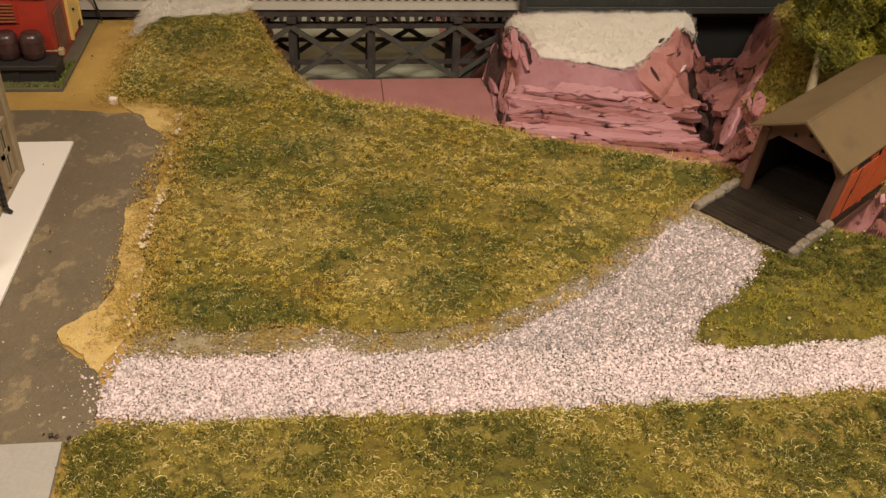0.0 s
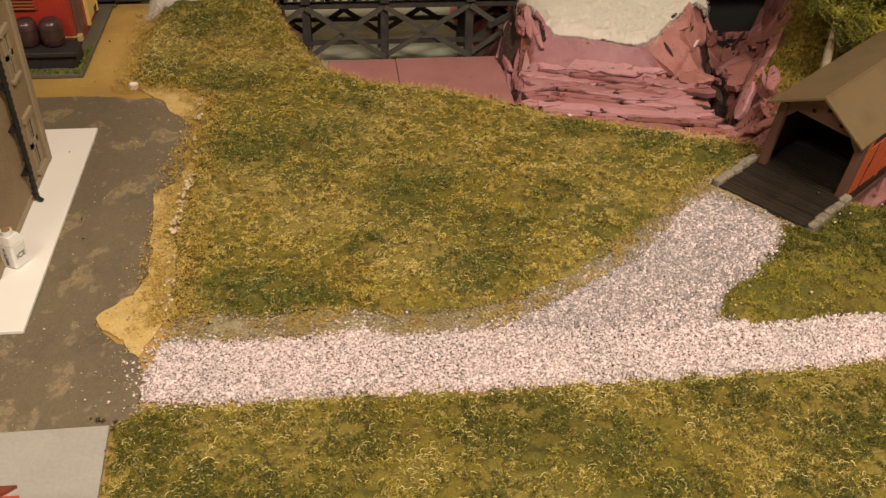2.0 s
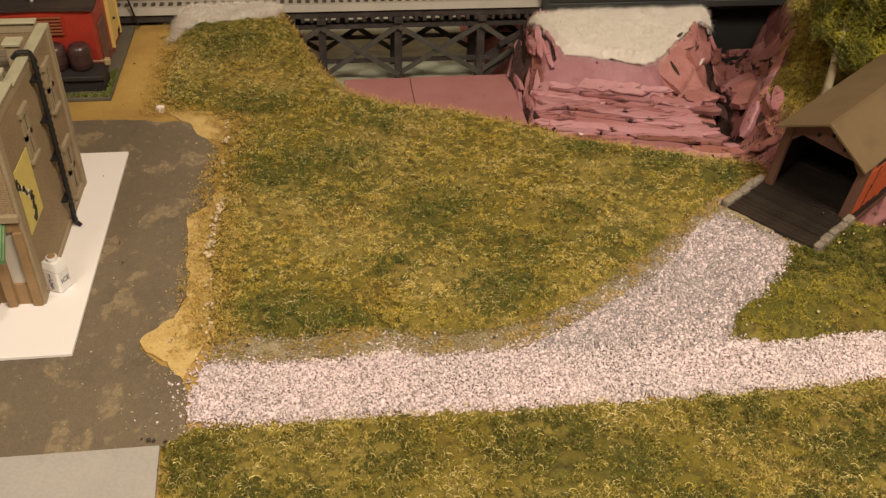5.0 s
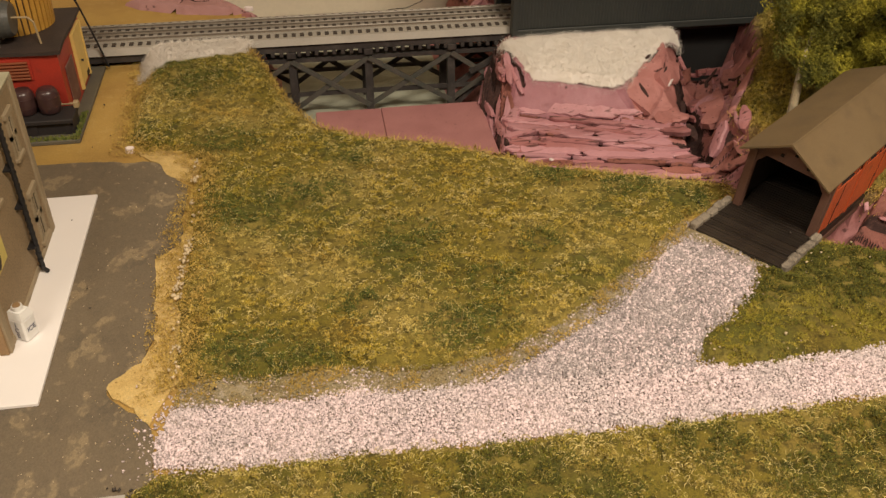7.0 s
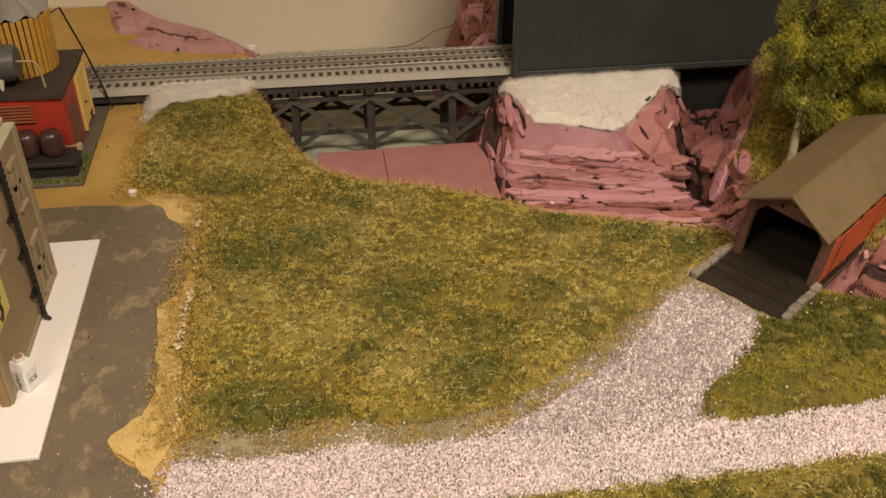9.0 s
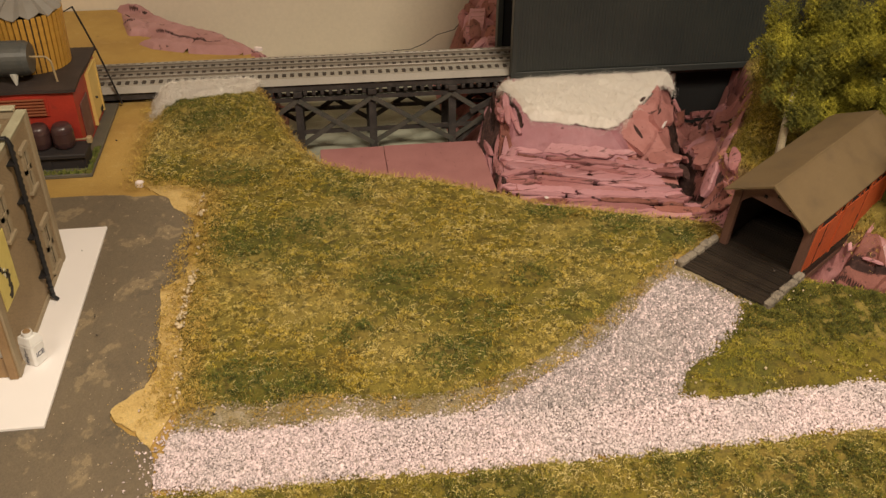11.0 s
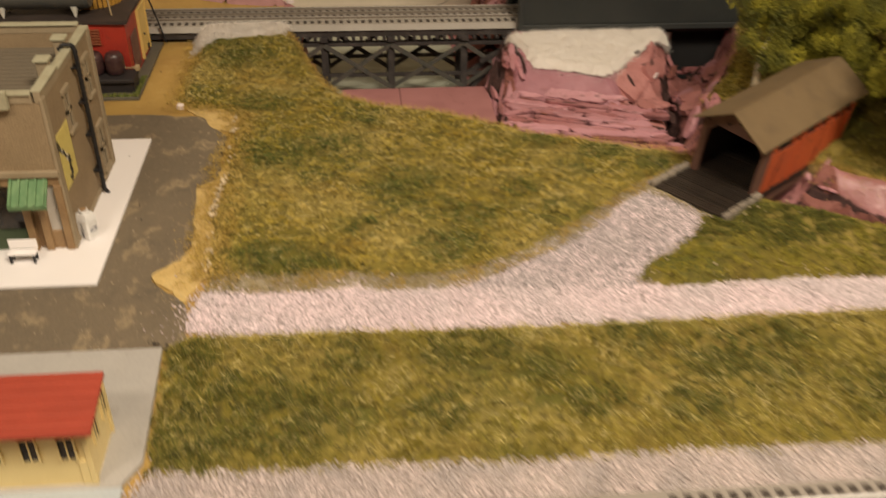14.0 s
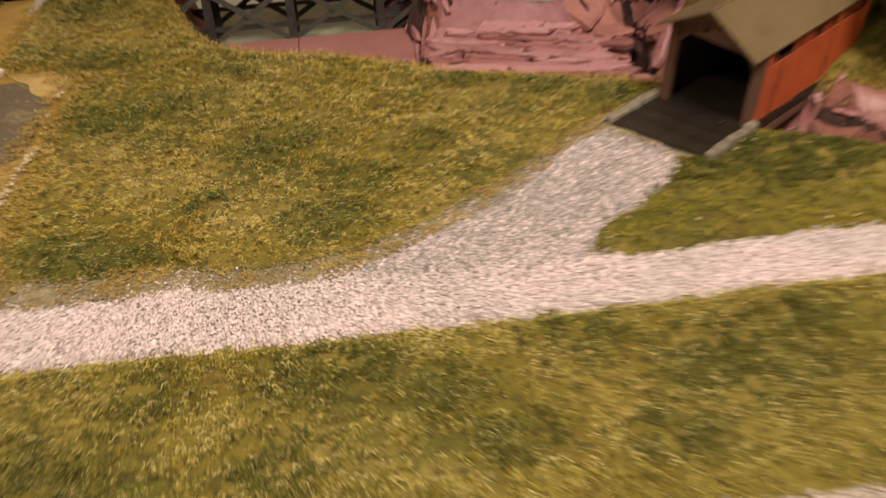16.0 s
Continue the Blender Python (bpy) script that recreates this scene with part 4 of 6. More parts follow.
for k in range(36):
    piece("deck_tie", me, trestle, pose(-.085 + .0095 * k, 0, 0))
for x0, x1 in zip(bents, bents[1:]):
    for y, mat, z0, z1 in ((.9425, GREYWOOD, -.064, -.006), (1.0075, DARKWOOD, -.064, -.006)):
        for a, b, o in ((x0, x1, 0), (x1, x0, .0022)):
            bm = bmesh.new()
            beam(bm, (a, y - o, z0), (b, y - o, z1), .0016, .0055)
            part("brace", bm, mat, trestle)
    for y, z in ((.9435, -.047), (1.0065, -.047), (.9435, -.006), (1.0065, -.006), (1.0065, -.028)):
        part("girt", one_box(x0, x1, y - .0016, y + .0016, z - .0022, z + .0022), DARKWOOD, trestle)
for a, b in (((-.058, .952, -.02), (-.012, .945, -.075)), ((-.075, .955, .0), (-.02, .950, -.05)), ((.172, .945, -.05), (.245, .950, .0)), ((.175, .95, -.075), (.235, .945, -.01)), ((.19, .94, -.03), (.25, .938, .002))):
    bm = bmesh.new()
    beam(bm, a, b, .004, .006)
    part("knee_brace", bm, DARKWOOD, trestle)

# ---- dark train shed ----
SLATE = material("dark_slate_siding", (0.029, 0.033, 0.032), 0.48, tones=[((0.042, 0.045, 0.041), 0.05, 0.4, 0.7, 0.7)], fine=(0.0015, 0.1))
BLACK = material("black_inside", (0.006, 0.006, 0.006), 0.9)
train_shed = thing("train_shed", (.42, .98, .014), "dark slate train shed with ribbed siding over the track", "train shed")


def ribbed(bm, x0, x1, y, z0, z1, pitch=.0036, deep=.0004):
    n = int((x1 - x0) / pitch)
    pts = []
    for k in range(n):
        x = x0 + (x1 - x0) * k / n
        pts += [(x, y), (x + pitch * .72, y), (x + pitch * .80, y + deep), (x + pitch * .94, y + deep)]
    pts.append((x1, y))
    low = [bm.verts.new((x, yy, z0)) for x, yy in pts]
    top = [bm.verts.new((x, yy, z1)) for x, yy in pts]
    for k in range(len(pts) - 1):
        bm.faces.new((low[k], low[k + 1], top[k + 1], top[k]))
    return bm


bm = ribbed(bmesh.new(), .240, .70, .9285, .022, .230)
box(bm, .240, .70, .9293, .934, .0142, .230)
part("front_wall", bm, SLATE, train_shed)
part("back_wall", one_box(.240, .70, 1.022, 1.028, .0142, .230), SLATE, train_shed)
part("roof", one_box(.232, .71, .915, 1.04, .231, .238, .001), SLATE, train_shed)
part("sill", one_box(.234, .70, .9262, .9284, .0142, .0215, .0005), SLATE, train_shed)
part("jamb", one_box(.2335, .2398, .926, .9375, .0142, .230, .0006), SLATE, train_shed, "smooth corner post")
part("jamb", one_box(.2335, .2398, 1.0145, 1.028, .0142, .230, .0006), SLATE, train_shed, "smooth corner post")
part("lintel", one_box(.2335, .2398, .938, 1.014, .150, .230, .0006), SLATE, train_shed)
# black sheet added where only shade lies under the shed
part("footing", one_box(.444, .70, .9560, .9620, -.110, .0138), BLACK, train_shed, "black sheet for the shade under the shed")
# added black faces put the shade inside the shed into colour
part("lining", one_box(.2402, .70, 1.0195, 1.0218, .0142, .228), BLACK, train_shed)
part("lining", one_box(.2402, .70, .9342, .9362, .0142, .228), BLACK, train_shed)

# ---- covered bridge ----
ROOF = material("brown_felt_roof", (0.152, 0.102, 0.048), 0.75, tones=[((0.185, 0.128, 0.065), 0.05, 0.4, 0.7, 0.6), ((0.10, 0.07, 0.04), 0.02, 0.5, 0.75, 0.5)], fine=(0.0006, 0.15), bump=0.3, bump_size=0.001)
RED = material("red_painted_boards", (0.60, 0.115, 0.032), 0.6, tones=[((0.46, 0.085, 0.028), 0.03, 0.4, 0.7, 0.7), ((0.16, 0.05, 0.03), 0.008, 0.58, 0.75, 0.6)], fine=(0.001, 0.15))
# darker and browner than the red of the side walls
PORTAL = material("brown_red_portal", (0.165, 0.080, 0.055), 0.75, tones=[((0.11, 0.058, 0.044), 0.02, 0.4, 0.7, 0.7)], fine=(0.001, 0.15))
PLANK = material("dark_deck_planks", (0.023, 0.016, 0.012), 0.42, tones=[((0.040, 0.030, 0.021), 0.015, 0.45, 0.7, 0.6)], fine=(0.0008, 0.2), piece_spread=0.3)
LOG = material("grey_bark_kerb", (0.26, 0.22, 0.17), 0.9, tones=[((0.12, 0.10, 0.08), 0.005, 0.45, 0.65, 0.8)], fine=(0.0006, 0.3), bump=0.8)
BRIDGE_AT, BRIDGE_TURN = (.3715, .5610), 37.1
DECK = pose(*BRIDGE_AT, .0014, 0, 0, BRIDGE_TURN)
# the model leans a little to one side
BRIDGE = pose(*BRIDGE_AT, 0, 6.2, -1.2, BRIDGE_TURN)
bridge = thing("covered_bridge", (*BRIDGE_AT, 0), "red wooden covered bridge with brown gabled roof", "bridge", turn=BRIDGE_TURN)


def bridge_part(name, bm, mat, label="", parent=None, m=BRIDGE):
    bmesh.ops.transform(bm, matrix=m, verts=bm.verts[:])
    return part(name, bm, mat, parent or bridge, label)


# near-black red: the shade inside the bridge is put into these boards
INNER = material("shaded_inside_boards", (0.022, 0.009, 0.007), 0.85, tones=[((0.016, 0.009, 0.008), 0.01, 0.4, 0.7, 0.7)], fine=(0.001, 0.2))
U1, HW, EAVE, APEX, OVER, WIDE = .1465, .0340, .0610, .0825, .0200, .0378
deck = bridge_part("deck", one_box(-.057, U1 + .012, -.0372, .0372, -.006, .0010, .0005), PLANK, m=DECK)
bm = bmesh.new()
box(bm, -.0016, .0016, -.0366, .0366, .0011, .0024, .0003)
me = piece_mesh("plank", bm, PLANK)
for k in range(59):
    piece("plank", me, deck, DECK @ pose(-.0552 + .0036 * k, random.uniform(-.0004, .0004), random.uniform(-.0002, .0002), 0, 0, random.uniform(-.5, .5)))
for side in (-1, 1):
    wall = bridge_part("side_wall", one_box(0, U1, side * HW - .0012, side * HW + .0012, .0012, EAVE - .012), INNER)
    for k in range(25):
        u = .0030 + U1 * k / 25
        b = one_box(u - .0028, u + .0028, min(side * (HW + .0012), side * (HW + .0018)), max(side * (HW + .0012), side * (HW + .0018)), -.003 + random.uniform(-.0006, .0006), EAVE - .0122, .0001)
        bridge_part("board", b, RED, parent=wall)
    for u in (.003, .052, .098, U1 - .003):
        bridge_part("stud", one_box(u - .0016, u + .0016, min(side * (HW + .0013), side * (HW + .0026)), max(side * (HW + .0013), side * (HW + .0026)), -.003, EAVE - .001, .0003), RED)
    for u in (.0125, .041, .0465, .064, .081, .089, .110, .121, .133):
        bridge_part("stud", one_box(float(u) - .0011, float(u) + .0011, side * HW - .0010, side * HW + .0010, EAVE - .012, EAVE - .001), RED)
    for u, low, high in ((.0215, .004, .030), (.0235, .026, EAVE - .013), (.0945, .0, .024), (.0965, .020, EAVE - .013)):
        bridge_part("gap", one_box(u - .0007, u + .0007, min(side * (HW + .0016), side * (HW + .0020)), max(side * (HW + .0016), side * (HW + .0020)), low, high), BLACK, "dark gap between two boards", parent=wall)
    bridge_part("wall_plate", one_box(0, U1, side * HW - .0014, side * HW + .0014, EAVE - .0035, EAVE - .0005, .0003), PORTAL)
    bridge_part("sill_beam", one_box(.001, U1 - .001, side * HW - .003, side * HW + .0030, -.011, -.0031, .0006), PORTAL)
for u in (0, U1):
    # portal wall with a chamfered opening, its gable boarded
    bm = bmesh.new()
    out = [(-HW - .0022, -.006), (-HW - .0022, EAVE), (0, APEX - .002), (HW + .0022, EAVE), (HW + .0022, -.006)]
    gap = [(-.0285, -.006), (-.0285, .0460), (-.0215, .0545), (.0215, .0545), (.0285, .0460), (.0285, -.006)]
    loop = out + gap[::-1]
    a = [bm.verts.new((u - .0013, n, z)) for n, z in loop]
    b = [bm.verts.new((u + .0013, n, z)) for n, z in loop]
    bm.faces.new(a)
    bm.faces.new(b[::-1])
    for k in range(len(loop)):
        q = (k + 1) % len(loop)
        bm.faces.new((a[k], b[k], b[q], a[q]))
    portal = bridge_part("portal", bm, PORTAL)
    if u == 0:
        for n, z in ((-.0125, .0600), (-.0005, .0665), (.0100, .0610)):
            bridge_part("peg_hole", one_box(u - .0020, u - .0012, n - .0013, n + .0013, z - .0013, z + .0013), BLACK, parent=portal)
        for side in (-1, 1):
            bridge_part("jamb", one_box(u - .0030, u - .0014, min(side * .0290, side * .0350), max(side * .0290, side * .0350), -.004, EAVE - .004, .0003), PORTAL, parent=portal)
for side in (-1, 1):
    bm = bmesh.new()
    e, zb = side * WIDE, EAVE - .0005
    sec = [(0, APEX), (e, zb), (e, zb + .0016), (0, APEX + .0020)]
    loft(bm, [[(u, n, z) for n, z in sec] for u in (-OVER, U1 + OVER)])
    bridge_part("roof_panel", bm, ROOF)
bridge_part("ridge_strip", one_box(-OVER, U1 + OVER, -.0010, .0010, APEX + .0014, APEX + .0023, .0004), ROOF)
for u in np.arange(.014, U1 - .005, .024):
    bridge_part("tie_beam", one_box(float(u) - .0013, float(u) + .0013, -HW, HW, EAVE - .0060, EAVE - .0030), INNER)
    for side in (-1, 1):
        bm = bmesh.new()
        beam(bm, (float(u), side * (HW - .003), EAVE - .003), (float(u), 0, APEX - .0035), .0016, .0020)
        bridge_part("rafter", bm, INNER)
for side in (-1, 1):
    for k in range(5):
        bm = bmesh.new()
        a, b = -.0575 + .0115 * k, -.0575 + .0115 * (k + 1) - .0003
        box(bm, a, b, side * .0392 - .0034 + random.uniform(-.0005, .0005), side * .0392 + .0034 + random.uniform(-.0005, .0005), -.002, .0066 + random.uniform(-.0010, .0010), .0016)
        bridge_part("kerb_stone", bm, LOG, "rough grey kerb stone beside the deck", m=DECK)

# ---- corner shop ----
def brick_material(name, base, mortar):
    m = material(name, base, 0.85, tones=[((base[0] * .7, base[1] * .68, base[2] * .66), 0.04, 0.4, 0.7, 0.6)], fine=(0.0012, 0.15), bump=0.4, bump_size=0.001)
    nt = m.node_tree
    bsdf = nt.nodes["Principled BSDF"]
    old = bsdf.inputs["Base Color"].links[0].from_socket
    tc = nt.nodes.new("ShaderNodeTexCoord")
    sep, com = nt.nodes.new("ShaderNodeSeparateXYZ"), nt.nodes.new("ShaderNodeCombineXYZ")
    add = nt.nodes.new("ShaderNodeMath")
    nt.links.new(tc.outputs["Object"], sep.inputs[0])
    nt.links.new(sep.outputs[0], add.inputs[0])
    nt.links.new(sep.outputs[1], add.inputs[1])
    nt.links.new(add.outputs[0], com.inputs[0])
    nt.links.new(sep.outputs[2], com.inputs[1])
    br = nt.nodes.new("ShaderNodeTexBrick")
    br.inputs["Scale"].default_value = 1.0
    br.inputs["Brick Width"].default_value, br.inputs["Row Height"].default_value = .0046, .0016
    br.inputs["Mortar Size"].default_value = .00018
    br.inputs["Color1"].default_value = br.inputs["Color2"].default_value = (1, 1, 1, 1)
    br.inputs["Mortar"].default_value = (*mortar, 1)
    nt.links.new(com.outputs[0], br.inputs["Vector"])
    mix = nt.nodes.new("ShaderNodeMix")
    mix.data_type, mix.blend_type = "RGBA", "MULTIPLY"
    mix.inputs[0].default_value = 1.0
    nt.links.new(old, mix.inputs[6])
    nt.links.new(br.outputs["Color"], mix.inputs[7])
    nt.links.new(mix.outputs[2], bsdf.inputs["Base Color"])
    return m


BRICK = brick_material("tan_brick", (0.325, 0.238, 0.138), (0.72, 0.70, 0.68))
TRIM = material("pale_tan_trim", (0.33, 0.262, 0.168), 0.75, tones=[((0.26, 0.20, 0.12), 0.02, 0.4, 0.7, 0.6)], fine=(0.001, 0.12))
MOSS = material("greenish_cap_stone", (0.39, 0.365, 0.25), 0.8, tones=[((0.31, 0.28, 0.18), 0.015, 0.4, 0.7, 0.7)], fine=(0.001, 0.12))
ROOFING = material("grey_olive_roofing", (0.16, 0.13, 0.09), 0.85, tones=[((0.12, 0.10, 0.07), 0.02, 0.4, 0.7, 0.6)], fine=(0.001, 0.15))
GLASS = material("dark_window_glass", (0.016, 0.012, 0.010), 0.2, tones=[((0.05, 0.035, 0.022), .008, .45, .6, .8)])
PIPE = material("black_iron_pipe", (0.014, 0.014, 0.016), 0.45, fine=(.001, .2))
AWNING = material("green_awning_cloth", (0.125, 0.235, 0.105), 0.8, tones=[((0.21, 0.33, 0.16), 0.008, 0.45, 0.65, 0.6)])
DGREEN = material("dark_green_paint", (0.045, 0.07, 0.03), 0.6, fine=(.002, .15))
WOODTAN = material("tan_shopfront_wood", (0.30, 0.19, 0.09), 0.65, tones=[((0.22, 0.13, 0.06), 0.01, 0.4, 0.7, 0.6)], fine=(0.0008, 0.12))
YELLOW = material("yellow_poster_paper", (0.66, 0.55, 0.17), 0.6, tones=[((0.54, 0.43, 0.12), 0.006, 0.5, 0.7, 0.5)])
INK = material("dark_poster_ink", (0.05, 0.04, 0.03), 0.6)
PAPER = material("white_poster_paint", (0.7, 0.68, 0.6), 0.6)

plat = thing("pavement_slab", (-.26, .55, .0016), "white styrene pavement slab under the shop", "pavement", kind="structure")
part("slab", one_box(-.62, -.1730, .4312, .6762, .0017, .0042, .0003), WHITE, plat)

BX, BY0, BY1, BZ = -.2000, .4820, .6300, .1460
shop = thing("brick_shop", (-.27, .55, .004), "two-storey tan brick corner shop with parapet", "building")
bm = bmesh.new()
box(bm, BX - .004, BX, BY0 + .004, BY1, .0043, BZ)
part("side_wall", bm, BRICK, shop)
part("front_wall", one_box(-.36, BX, BY0, BY0 + .004, .0800, BZ), BRICK, shop)
part("back_wall", one_box(-.36, BX - .004, BY1 - .004, BY1, .0043, BZ), BRICK, shop)
part("far_wall", one_box(-.364, -.36, BY0, BY1, .0043, BZ), BRICK, shop)
roof = part("roof", one_box(-.36, BX - .004, BY0 + .004, BY1 - .004, .1290, .1310), ROOFING, shop)
bm = bmesh.new()
box(bm, -.0775, .0775, -.0034, .0034, .1311, .1318, .0002)
me = piece_mesh("roof_board", bm, ROOFING)
for k in range(17):
    piece("roof_board", me, roof, pose(-.282, BY0 + .012 + .0078 * k, 0))
# stepped side parapet with caps
for y0, y1, z in ((.4820, .5300, .1520), (.5300, .5800, .1490), (.5800, .6300, .1465)):
    part("parapet", one_box(BX - .0045, BX + .0006, y0, y1, BZ, z + .004, .0004), TRIM, shop)
    part("parapet_cap", one_box(BX - .0060, BX + .0018, y0, y1, z + .0041, z + .0062, .0005), MOSS, shop)
for y, z in ((.5350, .1540), (.5850, .1520)):
    post = part("chimney_block", one_box(BX - .0150, BX - .0062, y - .0045, y + .0045, .1319, z + .006, .0006), TRIM, shop)
    part("block_cap", one_box(BX - .0165, BX - .0048, y - .0060, y + .0060, z + .0061, z + .0090, .0006), MOSS, post)
part("rear_parapet", one_box(-.36, BX - .0062, BY1 - .0045, BY1 + .0008, BZ, .1540, .0005), TRIM, shop)
part("rear_cap", one_box(-.36, BX - .0062, BY1 - .0060, BY1 + .0020, .1541, .1560, .0005), MOSS, shop)
part("front_parapet", one_box(-.36, BX - .0062, BY0 - .0008, BY0 + .0045, BZ, .1540, .0005), TRIM, shop)
part("front_cap", one_box(-.36, BX - .0062, BY0 - .0022, BY0 + .0060, .1541, .1562, .0005), MOSS, shop)
part("cornice", one_box(-.262, -.222, BY0 - .0060, BY0 - .0010, .1430, .1600, .0006), MOSS, shop, "pale green box cornice on the parapet")
for y0, y1 in ((BY0 - .0008, BY0 + .0068), (BY1 - .0068, BY1 + .0008)):
    part("corner_pilaster", one_box(BX - .0010, BX + .0016, y0, y1, .0043, BZ + .004, .0004), TRIM, shop)
part("plinth", one_box(BX - .001, BX + .0012, BY0 + .008, BY1 - .008, .0043, .0090, .0003), TRIM, shop)


def window(parent, y0, y1, z0, z1, panes=2, face=BX):
    root = part("window", one_box(face - .0030, face + .0004, y0 + .0015, y1 - .0015, z0 + .0015, z1 - .0015), GLASS, parent)
    part("frame", box(box(one_box(face - .001, face + .0014, y0, y0 + .0038, z0, z1), face - .001, face + .0014, y1 - .0038, y1, z0, z1), face - .001, face + .0014, y0, y1, (z0 + z1) / 2 - .0022, (z0 + z1) / 2 + .0022), TRIM, root)
    part("lintel", one_box(face - .001, face + .0024, y0 - .0022, y1 + .0022, z1 - .001, z1 + .0042, .0004), TRIM, root)
    part("sill", one_box(face - .001, face + .0030, y0 - .0020, y1 + .0020, z0 - .0026, z0 + .0006, .0004), TRIM, root)
    part("sash_bar", one_box(face + .0001, face + .0009, (y0 + y1) / 2 - .0005, (y0 + y1) / 2 + .0005, z0, z1), TRIM, root)
    return root


window(shop, .5290, .5430, .0910, .1290)
window(shop, .5960, .6100, .0910, .1290)
window(shop, .5970, .6130, .0140, .0560)
bm = bmesh.new()
bar(bm, [(BX - .008, .5700, .1540), (BX - .004, .5700, .1590), (BX + .0030, .5700, .1590), (BX + .0046, .5700, .1540), (BX + .0046, .5710, .0080), (BX + .0075, .5710, .0046)], .0018, 8)
pipe = part("drainpipe", bm, PIPE, shop, "black ribbed iron drainpipe")
for k in range(24):
    bm = bmesh.new()
    z = .010 + .0061 * k
    rod(bm, (BX + .0046, .5705, z), (BX + .0046, .5705, z + .0016), .0022, n=8)
    part("rib", bm, PIPE, pipe)
for z in (.030, .066, .100, .136):
    part("bracket", one_box(BX, BX + .0050, .5650, .5760, z, z + .0014), PIPE, pipe)
poster = part("poster", one_box(BX + .0002, BX + .0007, .4940, .5260, .0540, .1060), YELLOW, shop, "yellow poster with a dark and white drawing")
rng = random.Random(3)
for k in range(30):
    t = k / 29
    y, z = .4985 + .007 * math.sin(5 * t) + .012 * (1 - t) * .8 + rng.gauss(0, .0014), .057 + .044 * t
    w, h = rng.uniform(.0008, .0030), rng.uniform(.0010, .0030)
    bm = bmesh.new()
    n = 7
    ring = [(y + w * rng.uniform(.5, 1.3) * math.cos(6.283 * q / n), z + h * rng.uniform(.5, 1.3) * math.sin(6.283 * q / n)) for q in range(n)]
    low, top = ([bm.verts.new((x, a, b)) for a, b in ring] for x in (BX + .0007, BX + .0010))
    low, top = list(low), list(top)
    bm.faces.new(top)
    for q in range(n):
        bm.faces.new((low[q], low[(q + 1) % n], top[(q + 1) % n], top[q]))
    part("ink_mark", bm, PAPER if 12 < k < 22 and k % 2 else INK, poster)
# shopfront
part("band", one_box(-.36, BX + .0008, BY0 - .0030, BY0 + .0035, .0745, .0800, .0005), TRIM, shop, "moulded band over the shopfront")
part("shop_beam", one_box(-.36, BX, BY0 - .0004, BY0 + .0035, .0660, .0745), WOODTAN, shop)
for x in (-.2030, -.2190, -.2310, -.2950, -.3070):
    part("column", one_box(x - .0030, x + .0030, BY0 - .0026, BY0 + .0040, .0043, .0662, .0005), WOODTAN, shop)
part("stall_riser", one_box(-.294, -.234, BY0 + .0005, BY0 + .0035, .0043, .0240, .0003), DGREEN, shop, "dark green panel under the window")
part("display_window", one_box(-.294, -.234, BY0 + .0018, BY0 + .0026, .0240, .0662), GLASS, shop, "dark display window")
part("stall_riser", one_box(-.2165, -.2055, BY0 + .0005, BY0 + .0035, .0043, .0220, .0003), WOODTAN, shop)
part("display_window", one_box(-.2165, -.2055, BY0 + .0018, BY0 + .0026, .0220, .0662), material("pale_blind", (0.5, 0.46, 0.40), 0.5), shop, "pale window blind")
part("door", one_box(-.2285, -.2215, BY0 + .0030, BY0 + .0045, .0043, .0662, .0003), WOODTAN, shop)
for x0, x1 in ((-.2380, -.2090), (-.2720, -.2450)):
    bm = bmesh.new()
    loft(bm, [[(x, BY0 - .0006, .0730), (x, BY0 - .0006, .0705), (x, BY0 - .0150, .0560), (x, BY0 - .0165, .0530), (x, BY0 - .0175, .0570)] for x in (x0, x1)])
    awning = part("awning", bm, AWNING, shop, "green cloth awning")
    for k in range(5):
        x = x0 + .002 + (x1 - x0 - .004) * k / 4
        bm = bmesh.new()
        beam(bm, (x, BY0 - .0008, .0738), (x, BY0 - .0178, .0580), .0016, .0022)
        part("fold", bm, AWNING, awning)
for x in (-.280, -.250):
    root = part("window", one_box(x - .0070, x + .0070, BY0 - .0003, BY0 + .0020, .0960, .1300), GLASS, shop)
    part("lintel", one_box(x - .0090, x + .0090, BY0 - .0022, BY0 + .001, .1295, .1335, .0004), TRIM, root)
    part("sill", one_box(x - .0090, x + .0090, BY0 - .0030, BY0 + .001, .0930, .0962, .0004), TRIM, root)
    part("sash_bar", one_box(x - .0006, x + .0006, BY0 - .0010, BY0 + .0015, .0962, .1295), TRIM, root)
    part("frame", one_box(x - .0070, x + .0070, BY0 - .0010, BY0 + .0015, .1122, .1136), TRIM, root)

# the model's storeys are a little low for their width
lowered = set()
for ob in shop.children_recursive:
    if ob.data and ob.data.name not in lowered:
        lowered.add(ob.data.name)
        for vert in ob.data.vertices:
            z = vert.co.z
            vert.co.z = float(np.interp(z, (.0043, .080, .1527, .17), (.0043, .0768, .1385, .1535)))

bench = thing("bench", (-.236, .4650, .0042), "small white bench with black legs by the shopfront", "bench")
part("seat", one_box(-.247, -.225, .4610, .4690, .0120, .0138, .0005), WHITE, bench)
part("backrest", one_box(-.247, -.225, .4690, .4706, .0138, .0220, .0005), WHITE, bench)
for x in (-.245, -.227):
    for y in (.4625, .4680):
        part("leg", one_box(x - .0009, x + .0009, y - .0009, y + .0009, .0042, .0120), PIPE, bench)

